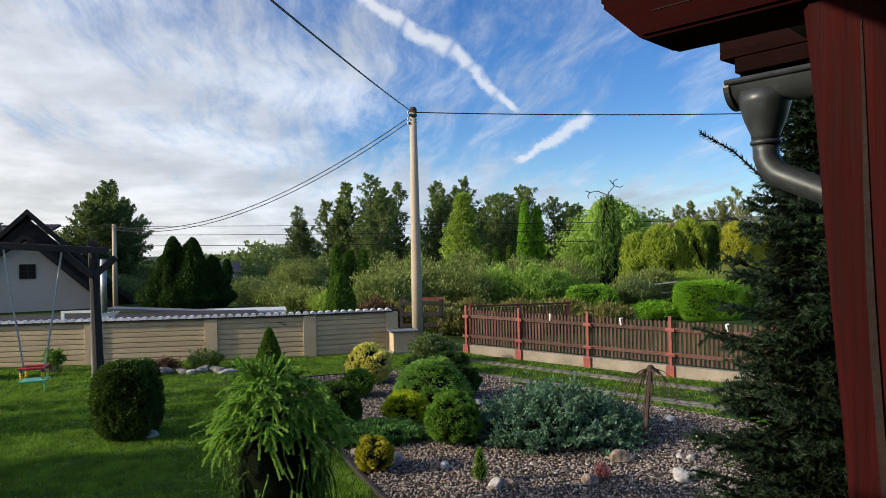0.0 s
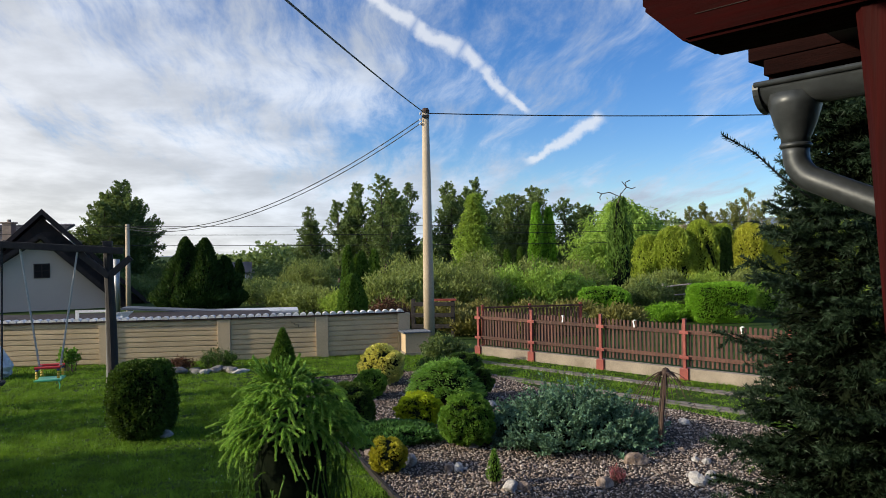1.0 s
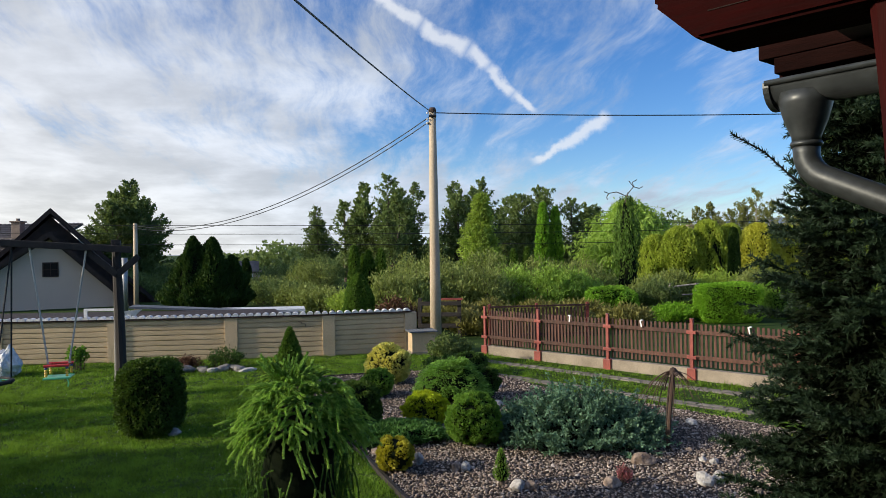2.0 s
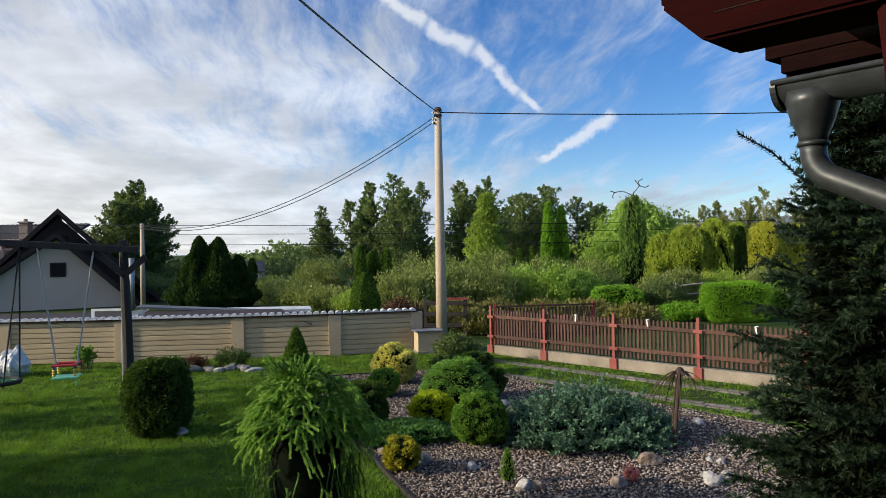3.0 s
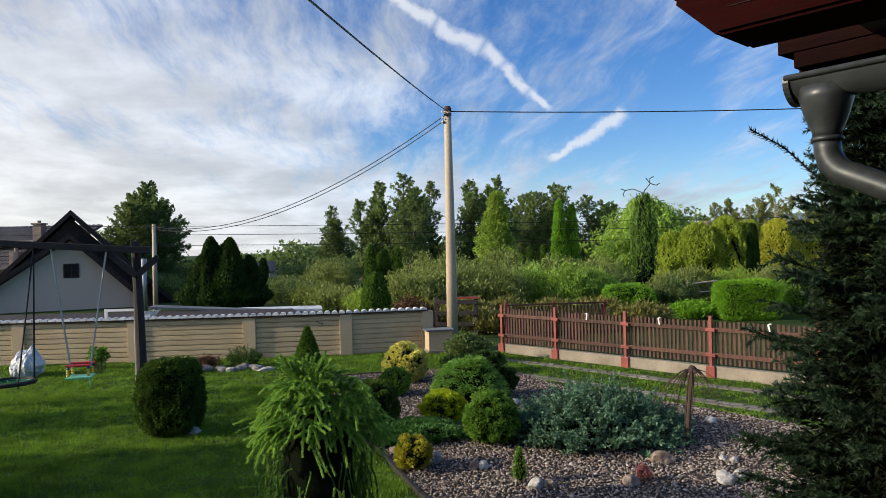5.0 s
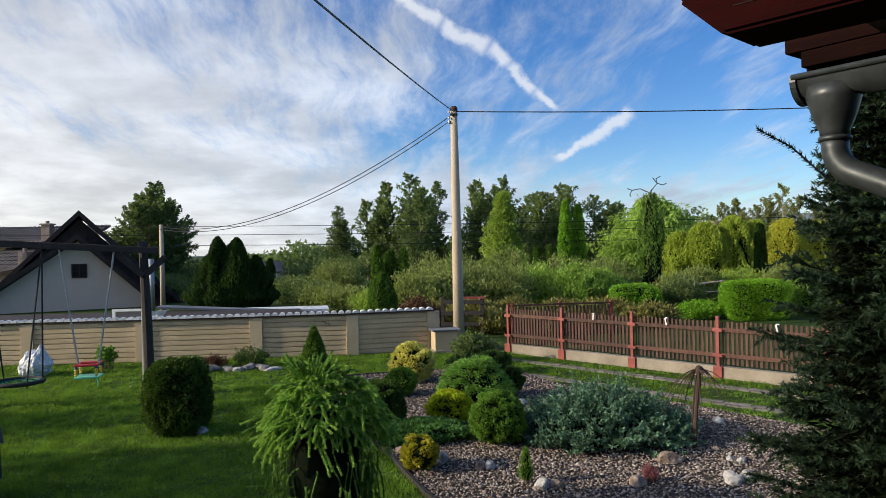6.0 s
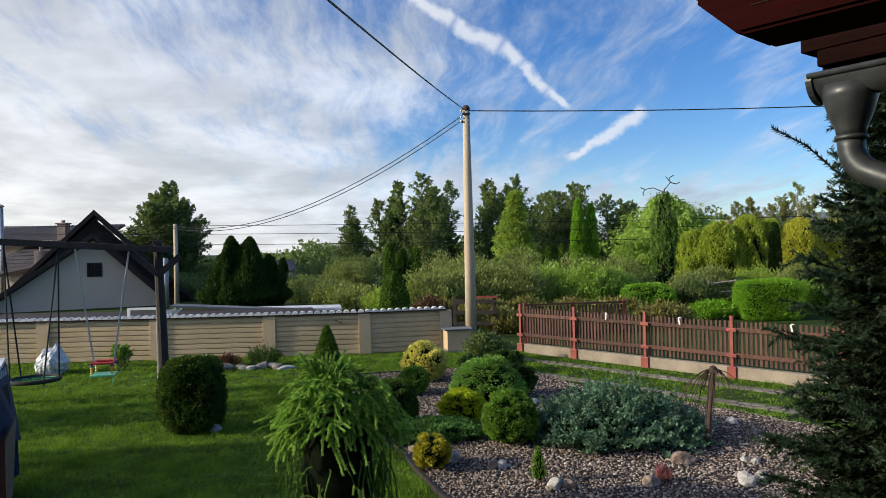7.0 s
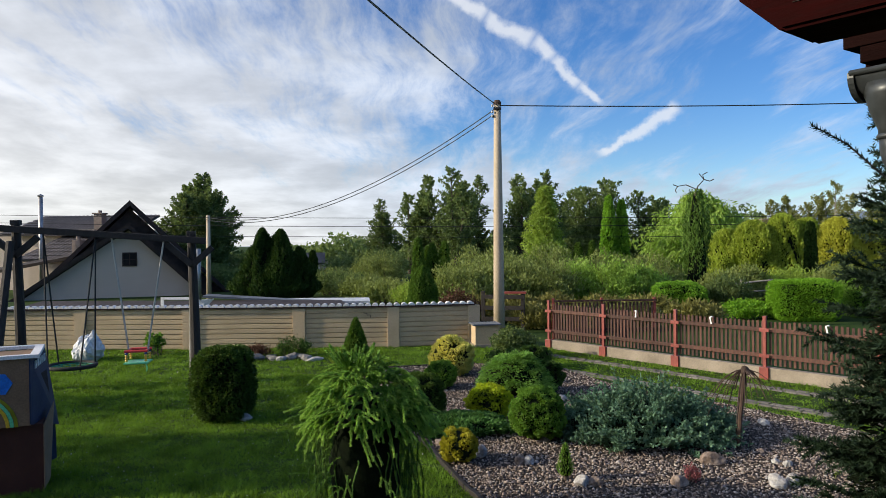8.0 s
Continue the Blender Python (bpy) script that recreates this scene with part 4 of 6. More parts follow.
def make_fence():
    """Brown slatted fence on a concrete kerb, with red steel posts."""
    us = [0.0, 1.49, 3.16, 4.86, 6.62, 8.42]
    for i, (a, b) in enumerate(zip(us, us[1:])):
        e = thing("picket_fence", "brown slatted wooden fence on a concrete footing", "fence", on_drive(a, 0), "fence panels along the drive", FENCE_TURN)
        ln = b - a
        part("footing", boxed((0.0, -0.07, -0.02), (ln - 0.004, 0.07, 0.20), 0.01), "concrete", e)
        part("rail", boxed((0.03, -0.035, 0.36), (ln - 0.03, -0.004, 0.43), 0.004), "fence_wood", e)
        part("rail", boxed((0.03, -0.035, 0.80), (ln - 0.03, -0.004, 0.87), 0.004), "fence_wood", e)
        n = int(ln / 0.082)
        rng = random.Random(i)
        for k in range(n):
            x = 0.07 + (ln - 0.14) * k / (n - 1)
            h = 0.98 + rng.uniform(-0.012, 0.012)
            o = [(x - 0.021, 0.235), (x + 0.021, 0.235), (x + 0.021, h - 0.012), (x + 0.012, h), (x - 0.012, h), (x - 0.021, h - 0.012)]
            t = radians(rng.uniform(-0.6, 0.6))
            part("slat", prism([(u + (z - 0.6) * t, z) for u, z in o], 0.0, 0.02), "fence_wood", e)
    for i, u in enumerate(us):
        e = thing("fence_post", "red-painted steel fence post with plates on a red plinth", "fence post", on_drive(u, 0.02), "red fence posts", FENCE_TURN)
        part("upright", boxed((-0.028, -0.06, 0.0), (0.028, -0.012, 1.06), 0.004), "red_steel", e)
        for z in (0.395, 0.835):
            part("plate", boxed((-0.085, -0.072, z - 0.03), (0.085, -0.061, z + 0.03), 0.003), "red_steel", e)
        part("plinth", boxed((-0.08, -0.09, -0.02), (0.08, 0.075, 0.205), 0.008), "red_steel", e)
        part("cap", boxed((-0.034, -0.066, 1.06), (0.034, -0.006, 1.075), 0.003), "red_steel", e)
    # the return of the fence away from the drive
    e = thing("fence_return", "dark brown slatted side fence with a top rail", "fence", (1.31, 16.06, 0), turn=6)
    part("rail", boxed((0, -0.03, 1.02), (2.35, 0.0, 1.06), 0.003), "fence_wood", e)
    part("rail", boxed((0, -0.03, 0.36), (2.35, 0.0, 0.42), 0.003), "fence_wood", e)
    for x in (0.0, 1.1, 2.3):
        part("post", boxed((x - 0.03, 0.0, 0), (x + 0.03, 0.06, 1.10), 0.004), "red_steel", e)
    for k in range(27):
        part("slat", boxed((0.06 + k * 0.083, 0.0, 0.1), (0.10 + k * 0.083, 0.02, 1.0), 0.003), "fence_wood", e)


make_fence()
for k, (u, tilt) in enumerate(((2.28, 6), (3.89, -12), (5.88, -14))):
    p = on_drive(u, 0.03)
    e = thing("fence_clip", "small white plastic clip hooked over the fence top", "clip", (p.x, p.y, 0.86), "white fence clips", FENCE_TURN)
    part("strip", boxed((-0.014, -0.012, 0.0), (0.014, -0.004, 0.13), 0.003, pose(0, -0.03, 0, 0, tilt, 0)), "white_paint", e)
    part("hook", boxed((-0.018, -0.045, 0.12), (0.02, -0.005, 0.14), 0.005), "white_paint", e)


def make_far_gate():
    e = thing("field_gate", "low dark wooden field gate with reddish top rail", "gate", (-0.35, 19.3, 0), turn=-8)
    for z in (0.25, 0.55, 0.85):
        part("rail", boxed((0, -0.02, z), (1.15, 0.02, z + 0.11), 0.008), "tar_wood", e)
    for x in (0.02, 0.55, 1.1):
        part("post", boxed((x - 0.05, 0.02, 0), (x + 0.05, 0.10, 1.05), 0.01), "tar_wood", e)
    part("top_rail", boxed((0.5, -0.03, 0.99), (1.2, 0.03, 1.05), 0.008), "red_steel", e)


make_far_gate()

# ---- eaves, post and downpipe by the camera ----
EU, EW = Vector((0.684, -0.730, 0)), Vector((0.730, 0.684, 0))
EAVE_TURN = math.degrees(math.atan2(EU.y, EU.x))
BEAM = Vector((0.436, 1.136, 2.678))       # near lower corner of the beam's end


def eave_frame(origin, z=0.0):
    """x along the eaves towards the house, y across, away from the camera."""
    return pose(origin.x, origin.y, z, 0, 0, EAVE_TURN)


def make_eaves():
    e = new("roof_beam")
    e.matrix_world = eave_frame(BEAM, BEAM.z)
    tagged(e, "dark red painted wooden roof beam with a chamfered end, porch shade in its colour", "beam")
    o = [(0.0, 0.0), (3.2, 0.0), (3.2, 0.24), (-0.075, 0.24), (-0.075, 0.072)]
    bm = prism(o, 0.0, 0.13)
    bmesh.ops.bevel(bm, geom=list(bm.edges), offset=0.006, segments=2, affect="EDGES")
    body = part("body", bm, "red_beam_shaded", e)
    part("shake", boxed((0.02, -0.0015, 0.040), (0.50, 0.004, 0.0415)), "dark_crack", body, "long drying crack")
    # post under the beam
    c = BEAM + EW * 0.084 + EU * 0.364 + Vector((0.022, 0.004, 0))
    p = new("porch_post")
    p.matrix_world = eave_frame(c, 0.7)
    tagged(p, "dark red painted wooden porch post with drying cracks, curved edge, porch shade in its colour", "post")
    bm = bmesh.new()
    rings = []
    for k in range(25):
        z = 1.985 * k / 24
        s = (z - 0.75) / 1.235
        flare = 0.055 * max(0.0, s) ** 2.0 + 0.012 * max(0.0, -s) ** 1.5 + 0.002 * math.sin(9 * z)
        x0, x1, y0, y1 = -0.084 - flare, 0.084, -0.084 - flare * 0.05, 0.084
        b = 0.010
        ring = [(x0 + b, y0), (-0.02, y0 - 0.001), (0.03, y0), (x1 - b, y0), (x1, y0 + b), (x1, y1 - b), (x1 - b, y1), (x0 + b, y1), (x0, y1 - b), (x0, y0 + b)]
        rings.append([bm.verts.new((x, y, z)) for x, y in ring])
    for a, b in zip(rings, rings[1:]):
        for k in range(10):
            bm.faces.new((a[k], a[(k + 1) % 10], b[(k + 1) % 10], b[k]))
    bm.faces.new(rings[0][::-1])
    bm.faces.new(rings[-1])
    part("shaft", bm, "red_wood_shaded", p)
    for x0, lo, hi, w in ((-0.045, 1.0, 1.97, 0.0045), (-0.020, 0.55, 1.2, 0.002)):
        bm = bmesh.new()
        q = []
        for k in range(15):
            t = k / 14
            z = lo + (hi - lo) * t
            ww = w * math.sin(math.pi * min(1, 0.12 + t * 0.88)) + 0.0006
            x = x0 - 0.03 * max(0, (z - 1.2)) ** 1.3 + 0.004 * math.sin(7 * z)
            q.append((bm.verts.new((x - ww, -0.0885, z)), bm.verts.new((x + ww, -0.0885, z))))
        for a, b in zip(q, q[1:]):
            bm.faces.new((a[0], a[1], b[1], b[0]))
        part("crack", bm, "dark_crack", p, "dark open drying crack")
    # soffit, fascia and roof deck
    s = new("roof_soffit")
    s.matrix_world = eave_frame(BEAM, BEAM.z)
    tagged(s, "dark red boarded roof soffit above the porch, its shade painted in", "soffit", kind="structure")
    for k in range(11):
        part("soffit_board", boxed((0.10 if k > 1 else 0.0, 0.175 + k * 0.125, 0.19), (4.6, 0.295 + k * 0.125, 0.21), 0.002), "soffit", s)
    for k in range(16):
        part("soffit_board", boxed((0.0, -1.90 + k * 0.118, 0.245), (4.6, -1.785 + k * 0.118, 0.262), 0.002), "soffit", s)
    part("roof_deck", boxed((-0.12, -1.95, 0.265), (4.7, 1.62, 0.30)), "roof_tile", s)
    return s


make_eaves()

def make_gutter():
    """Half-round gutter with end cap, funnel outlet and a swan-necked downpipe."""
    u = Vector((0.62, -0.785, 0))
    ang = math.degrees(math.atan2(u.y, u.x))
    g = new("rain_gutter")
    g.matrix_world = pose(1.10, 2.21, 2.838, 0, 0, ang)
    tagged(g, "grey metal half-round rain gutter with funnel and downpipe", "gutter")
    bm = bmesh.new()
    r, th = 0.068, 0.003
    rows = []
    for x in (0.0, 1.2, 2.6):
        out = [bm.verts.new((x, -math.cos(t) * r, -math.sin(t) * r)) for t in [math.pi * j / 14 for j in range(15)]]
        inn = [bm.verts.new((x, -math.cos(t) * (r - th), -math.sin(t) * (r - th))) for t in [math.pi * j / 14 for j in range(14, -1, -1)]]
        rows.append(out + inn)
    k = len(rows[0])
    for a, b in zip(rows, rows[1:]):
        for j in range(k):
            bm.faces.new((a[j], a[(j + 1) % k], b[(j + 1) % k], b[j]))
    bm.faces.new(rows[0])
    bm.faces.new(rows[-1][::-1])
    bmesh.ops.recalc_face_normals(bm, faces=bm.faces)
    part("trough", bm, "gutter_metal", g, smooth=True)
    part("front_bead", tube(bmesh.new(), [(-0.005, -0.072, 0.004), (2.6, -0.072, 0.004)], 0.009, 8), "gutter_metal", g, smooth=True)
    cap = bmesh.new()
    tube(cap, [(-0.012, 0, -0.002), (0.006, 0, -0.002)], [0.074, 0.074], 28)
    bmesh.ops.bisect_plane(cap, geom=list(cap.verts) + list(cap.edges) + list(cap.faces), plane_co=(0, 0, 0.006), plane_no=(0, 0, 1), clear_outer=True)
    part("end_cap", cap, "gutter_metal", g)
    part("hanger", boxed((0.30, -0.078, -0.004), (0.325, 0.07, 0.010), 0.002), "gutter_metal", g)
    f = bmesh.new()
    tube(f, [(0.085, 0, -0.03), (0.085, 0, -0.065), (0.085, 0, -0.12), (0.085, 0, -0.165), (0.085, 0, -0.185)], [0.078, 0.076, 0.060, 0.042, 0.040], 24)
    part("funnel", f, "gutter_metal", g, smooth=True)
    part("collar", tube(bmesh.new(), [(0.085, 0, -0.18), (0.085, 0, -0.188), (0.085, 0, -0.195)], [0.043, 0.047, 0.043], 24), "gutter_metal", g, smooth=True)
    pts = [(0.085, 0, -0.185), (0.085, 0, -0.215)]
    for j in range(1, 7):
        a = radians(65) * j / 6
        pts.append((0.085 + 0.09 * (1 - math.cos(a)), 0.0 + 0.0 * a, -0.215 - 0.09 * math.sin(a)))
    d = Vector((math.sin(radians(65)), 0.0, -math.cos(radians(65))))
    end = Vector(pts[-1]) + d * 0.75
    pts.append(tuple(end))
    pts += [tuple(end + Vector((0.03, 0, -0.04))), tuple(end + Vector((0.04, 0, -0.12))), (end.x + 0.04, end.y, -2.86)]
    part("downpipe", tube(bmesh.new(), pts, 0.0385, 22), "gutter_metal", g, smooth=True)
    fb = new("fascia_board")
    fb.matrix_world = g.matrix_world
    tagged(fb, "dark red painted fascia board behind the gutter, eave shade painted in", "fascia")
    # these boards carry the eave shade in their near-black red
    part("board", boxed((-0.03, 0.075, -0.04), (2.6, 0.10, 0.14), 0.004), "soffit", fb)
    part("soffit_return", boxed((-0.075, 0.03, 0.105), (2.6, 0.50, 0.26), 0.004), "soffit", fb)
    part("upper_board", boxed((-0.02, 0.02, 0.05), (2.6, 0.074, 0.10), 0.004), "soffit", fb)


make_gutter()


def make_house_shell():
    """The unseen porch floor and plain house wall that close the place behind the camera, and a wing added to shade the
    post.
    """
    m = eave_frame(BEAM, 0.0)
    tagged(part("porch_floor", boxed((0.1, -2.09, 0.0), (2.39, 0.34, 0.70), 0.01, m), "red_beam_shaded"), "unseen raised porch floor by the house, dark to cut bounce light", "floor", kind="structure")
    # added out of view to block the sun; dark walls keep bounce low
    tagged(part("wall_sun_block", boxed((-1.6, -5.0, 0.0), (2.39, -2.1, 2.90), 0, m), "soffit"), "unseen plain dark wall added to keep the sun off the porch post", "wall", kind="structure")
    tagged(part("wall_house", boxed((2.4, -6.0, 0.704), (2.7, 3.2, 2.86), 0, m), "soffit"), "unseen plain house wall added behind the porch, dark to cut bounce light", "wall", kind="structure")


make_house_shell()

# unseen tall loose trees added at the garden's sunny side, beyond the view, to dapple the lawn with shade
for i, (x, y, h) in enumerate(((-14.5, 3.0, 5.2), (-13.6, 5.8, 4.8), (-15.0, 8.4, 4.6), (-12.6, 0.6, 4.8))):
    feather_tree("shade_tree", "unseen tall loose broadleaf tree added to dapple the lawn with shade", (x, y, 0), h, 3.4, "leaf_alder", 3, 30, 34, (0.2, 0.07), 180 + i, 0.1, 0.4, group="trees beside the lawn")

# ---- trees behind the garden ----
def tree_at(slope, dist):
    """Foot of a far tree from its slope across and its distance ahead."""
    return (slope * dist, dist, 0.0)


feather_tree("ash_tree", "large grey-green ash tree behind the neighbour's house", (-19.2, 45, 0), 6.8, 7.8, "leaf_ash", 7, 74, 105, (0.14, 0.052), 11, 0.04, 0.42)
feather_tree("birch_tree", "airy young birch with sparse olive leaves", (-8.0, 50, 0), 5.3, 4.8, "leaf_ash", 4, 44, 80, (0.13, 0.045), 12, 0.05, 0.6)
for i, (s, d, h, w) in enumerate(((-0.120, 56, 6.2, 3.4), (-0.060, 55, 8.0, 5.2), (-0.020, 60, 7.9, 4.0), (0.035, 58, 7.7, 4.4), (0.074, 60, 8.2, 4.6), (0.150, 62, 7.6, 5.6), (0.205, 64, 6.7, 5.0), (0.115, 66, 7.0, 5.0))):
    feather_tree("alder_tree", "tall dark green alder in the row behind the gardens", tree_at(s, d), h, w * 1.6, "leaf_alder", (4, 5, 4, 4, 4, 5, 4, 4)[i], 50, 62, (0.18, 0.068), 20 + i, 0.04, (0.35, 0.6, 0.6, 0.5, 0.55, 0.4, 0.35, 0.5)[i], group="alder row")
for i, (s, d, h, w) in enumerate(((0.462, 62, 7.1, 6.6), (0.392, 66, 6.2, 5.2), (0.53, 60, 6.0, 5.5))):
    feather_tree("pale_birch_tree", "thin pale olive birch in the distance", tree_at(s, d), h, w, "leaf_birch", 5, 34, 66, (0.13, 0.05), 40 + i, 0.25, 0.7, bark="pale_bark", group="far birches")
broad_tree("willow_tree", "pale green weeping willow in the neighbouring garden", (11.2, 40, 0), 5.0, 6.4, "leaf_willow", 330, 80, (0.26, 0.04), 51, 0.05, 1.3, clump=0.062)
broad_tree("golden_cypress", "tall loose yellow-green cypress", (2.45, 34, 0), 5.1, 2.5, "leaf_light", 190, 90, (0.13, 0.035), 52, 0.05, clump=0.075, cone=0.72, category="conifer")
cone_tree("thuja_column", "slim bright green columnar thuja", (6.05, 38, 0), 4.85, 1.05, "leaf_thuja", 9000, (0.14, 0.035), 53, 0.42, group="thuja columns")
cone_tree("thuja_column", "slim bright green columnar thuja", (6.75, 38.2, 0), 4.6, 0.95, "leaf_thuja", 9000, (0.14, 0.035), 54, 0.42, group="thuja columns")
for i, (x, y, h, w) in enumerate(((-3.35, 31, 2.6, 0.75), (-2.75, 31.3, 2.35, 0.8), (-2.2, 31.2, 2.4, 0.8), (-3.0, 31.8, 2.2, 0.7), (3.3, 36, 2.4, 0.8), (4.2, 36, 2.3, 0.8), (4.9, 36, 2.4, 0.8), (2.6, 36, 2.5, 0.8))):
    cone_tree("thuja_cone", "small dark green thuja in a row", (x, y, 0), h, w, "leaf_dwarf", 3500, (0.12, 0.035), 60 + i, 0.5, group="thuja row")
for i, (x, y, h, w) in enumerate(((-10.0, 30, 3.05, 2.7), (-9.25, 30.2, 3.0, 2.7), (-10.7, 30.6, 2.2, 2.0), (-8.6, 30.7, 2.2, 2.0))):
    cone_tree("dark_thuja", "dark dense thuja behind the garden wall", (x, y, 0), h, w, "leaf_thuja_dark", 12000, (0.14, 0.04), 70 + i, 0.8, group="dark thujas", amount=0.34)
for i, (x, y, h, w) in enumerate(((-11.0, 40, 2.1, 0.8), (-10.4, 40, 2.0, 0.8))):
    cone_tree("far_thuja", "slim dark thuja in the distance", (x, y, 0), h, w, "leaf_thuja_dark", 3000, (0.14, 0.04), 80 + i, 0.5)
cone_tree("wall_thuja", "compact fresh green thuja just behind the garden wall", (-2.0, 19.5, 0), 1.72, 1.2, "leaf_dwarf", 16000, (0.06, 0.02), 84, 0.5)
shrub("clipped_thuja", "clipped bright green thuja bush with a domed top", (6.05, 24, 0), (1.72, 1.5, 1.02), "leaf_thuja", 22000, (0.05, 0.018), 0.06, 4.2, 85, 0.8, tufts=260, deep=0.10)
shrub("clipped_hedge", "square-clipped bright green hedge block", (9.10, 21.7, 0), (1.80, 1.4, 1.18), "leaf_hedge", 26000, (0.045, 0.017), 0.03, 7.0, 86, 0.3)
shrub("clipped_hedge", "square-clipped bright green hedge block", (11.3, 22.6, 0), (1.1, 1.4, 1.15), "leaf_mid", 8000, (0.06, 0.024), 0.03, 6.0, 87, 0.3)
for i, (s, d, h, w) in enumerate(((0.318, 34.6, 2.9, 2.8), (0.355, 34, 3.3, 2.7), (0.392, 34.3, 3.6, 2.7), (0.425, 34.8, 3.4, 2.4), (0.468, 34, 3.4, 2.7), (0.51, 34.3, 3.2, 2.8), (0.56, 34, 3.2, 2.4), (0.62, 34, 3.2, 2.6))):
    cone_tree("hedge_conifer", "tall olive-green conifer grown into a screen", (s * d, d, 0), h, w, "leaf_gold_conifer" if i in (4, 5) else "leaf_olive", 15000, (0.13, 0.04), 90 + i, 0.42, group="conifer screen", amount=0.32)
cone_tree("dark_column", "narrow dark green column conifer", (13.85, 32.2, 0), 3.15, 0.62, "leaf_thuja_dark", 6000, (0.12, 0.03), 99, 0.3)


def make_weeping_conifer():
    """A narrow weeping conifer: bent leader, bare twigs on top, curtains of hanging sprays."""
    rng = np.random.default_rng(101)
    e = thing("weeping_conifer", "narrow weeping conifer with hanging sprays and bare top twigs", "conifer", (8.6, 31, 0))
    n = 150
    z0 = rng.uniform(2.2, 4.6, n)
    a = rng.uniform(0, 6.28, n)
    r = rng.uniform(0.1, 0.75, n) * np.where(z0 > 4.2, 0.9, 0.8)
    ln = np.minimum(z0 - 0.3, rng.uniform(0.8, 2.4, n))
    per = 60
    s = rng.uniform(0, 1, (n, per))
    p = np.stack([np.cos(a)[:, None] * r[:, None] * (0.4 + 0.6 * np.minimum(1, s * 4)), np.sin(a)[:, None] * r[:, None] * (0.4 + 0.6 * np.minimum(1, s * 4)), z0[:, None] + 0.1 * np.sin(np.minimum(1, s * 4) * 3.1) - s * ln[:, None]], 2).reshape(-1, 3)
    p += rng.normal(size=p.shape) * 0.045
    v, f = leaves(p, rng.normal(size=p.shape) * 0.4 + [0, 0, -1], 0.14, 0.022, rng=rng)
    held("crown", mesh_of(v, f), "leaf_dwarf", e)
    # near-black column painted as the shade behind the sprays
    part("crown_shade", tube(bmesh.new(), [(0, 0, 0.4), (0.08, 0, 1.5), (0, 0, 3.0), (0, 0, 4.3)], [0.42, 0.36, 0.30, 0.1], 9), "core_shade", e)
    bm = tube(bmesh.new(), [(0, 0, -0.1), (0.1, 0, 1.5), (-0.05, 0, 3.2), (0, 0, 4.4), (0.1, 0, 4.75)], [0.14, 0.12, 0.09, 0.05, 0.02], 8)
    part("trunk", bm, "bark", e)
    for pts in ([(0, 0, 4.6), (-0.4, 0, 4.78), (-0.75, 0, 4.72), (-0.95, 0, 4.8)], [(0.1, 0, 4.7), (0.35, 0, 5.0), (0.3, 0, 5.2), (0.5, 0, 5.3)], [(-0.75, 0, 4.72), (-0.85, 0, 4.55), (-0.8, 0, 4.45)], [(0.35, 0, 5.0), (0.6, 0, 4.92), (0.75, 0, 5.0)], [(0.35, 0, 5.0), (0.15, 0, 5.25)]):
        part("bare_twig", tube(bmesh.new(), pts, 0.02, 5), "dead_twig", e)


make_weeping_conifer()

# rough scrub between the fence and the trees
SCRUB = (
    (0.2, 25, 3.2, 2.0, "leaf_scrub"), (-1.2, 24, 2.6, 1.7, "leaf_scrub"), (1.7, 25, 2.8, 1.9, "leaf_scrub"), (3.0, 26, 2.6, 1.7, "leaf_willow"), (4.2, 25.5, 2.4, 1.7, "leaf_willow"),
    (5.2, 26, 2.2, 1.6, "leaf_willow"), (-0.3, 29, 3.4, 2.4, "leaf_scrub"), (2.2, 29.5, 3.0, 2.3, "leaf_scrub"), (4.4, 30, 3.0, 2.0, "leaf_scrub"), (6.3, 30, 3.0, 1.9, "leaf_scrub"), (-2.6, 26, 2.4, 1.0, "leaf_light"),
    (-4.2, 28, 2.6, 0.95, "leaf_scrub"), (-5.6, 30, 2.8, 1.0, "leaf_scrub"), (-7.3, 33, 3.0, 1.15, "leaf_alder"), (-8.8, 36, 3.0, 1.1, "leaf_scrub"), (-6.0, 36, 3.0, 1.9, "leaf_scrub"),
    (-12.5, 42, 3.5, 1.2, "leaf_alder"), (-9.5, 46, 3.5, 1.8, "leaf_alder"), (-13.8, 48, 3.0, 1.2, "leaf_alder"), (-6.8, 44, 3.0, 2.2, "leaf_alder"), (8.4, 27, 2.0, 1.2, "leaf_scrub"), (9.6, 28, 2.0, 1.4, "leaf_scrub"), (11.5, 28.5, 2.4, 1.3, "leaf_light"),
    (-17.5, 40, 4.0, 1.7, "leaf_alder"), (-14.8, 37, 3.0, 1.3, "leaf_alder"), (-15.8, 44, 4.0, 2.0, "leaf_alder"), (7.6, 22, 1.6, 0.55, "leaf_hedge"), (12.6, 27, 2.4, 1.5, "leaf_scrub"), (0.6, 21.2, 1.6, 0.8, "leaf_weed"), (1.8, 21.6, 1.6, 0.75, "leaf_weed"), (3.2, 21.4, 1.8, 0.7, "leaf_weed"), (-0.6, 21.8, 1.6, 0.7, "leaf_weed"), (4.6, 21.8, 1.8, 0.7, "leaf_weed"), (1.2, 19.6, 1.6, 0.6, "leaf_weed"), (2.5, 19.2, 1.7, 0.6, "leaf_weed"), (3.7, 19.4, 1.6, 0.65, "leaf_weed"), (5.6, 20.4, 1.6, 0.6, "leaf_weed"),
)
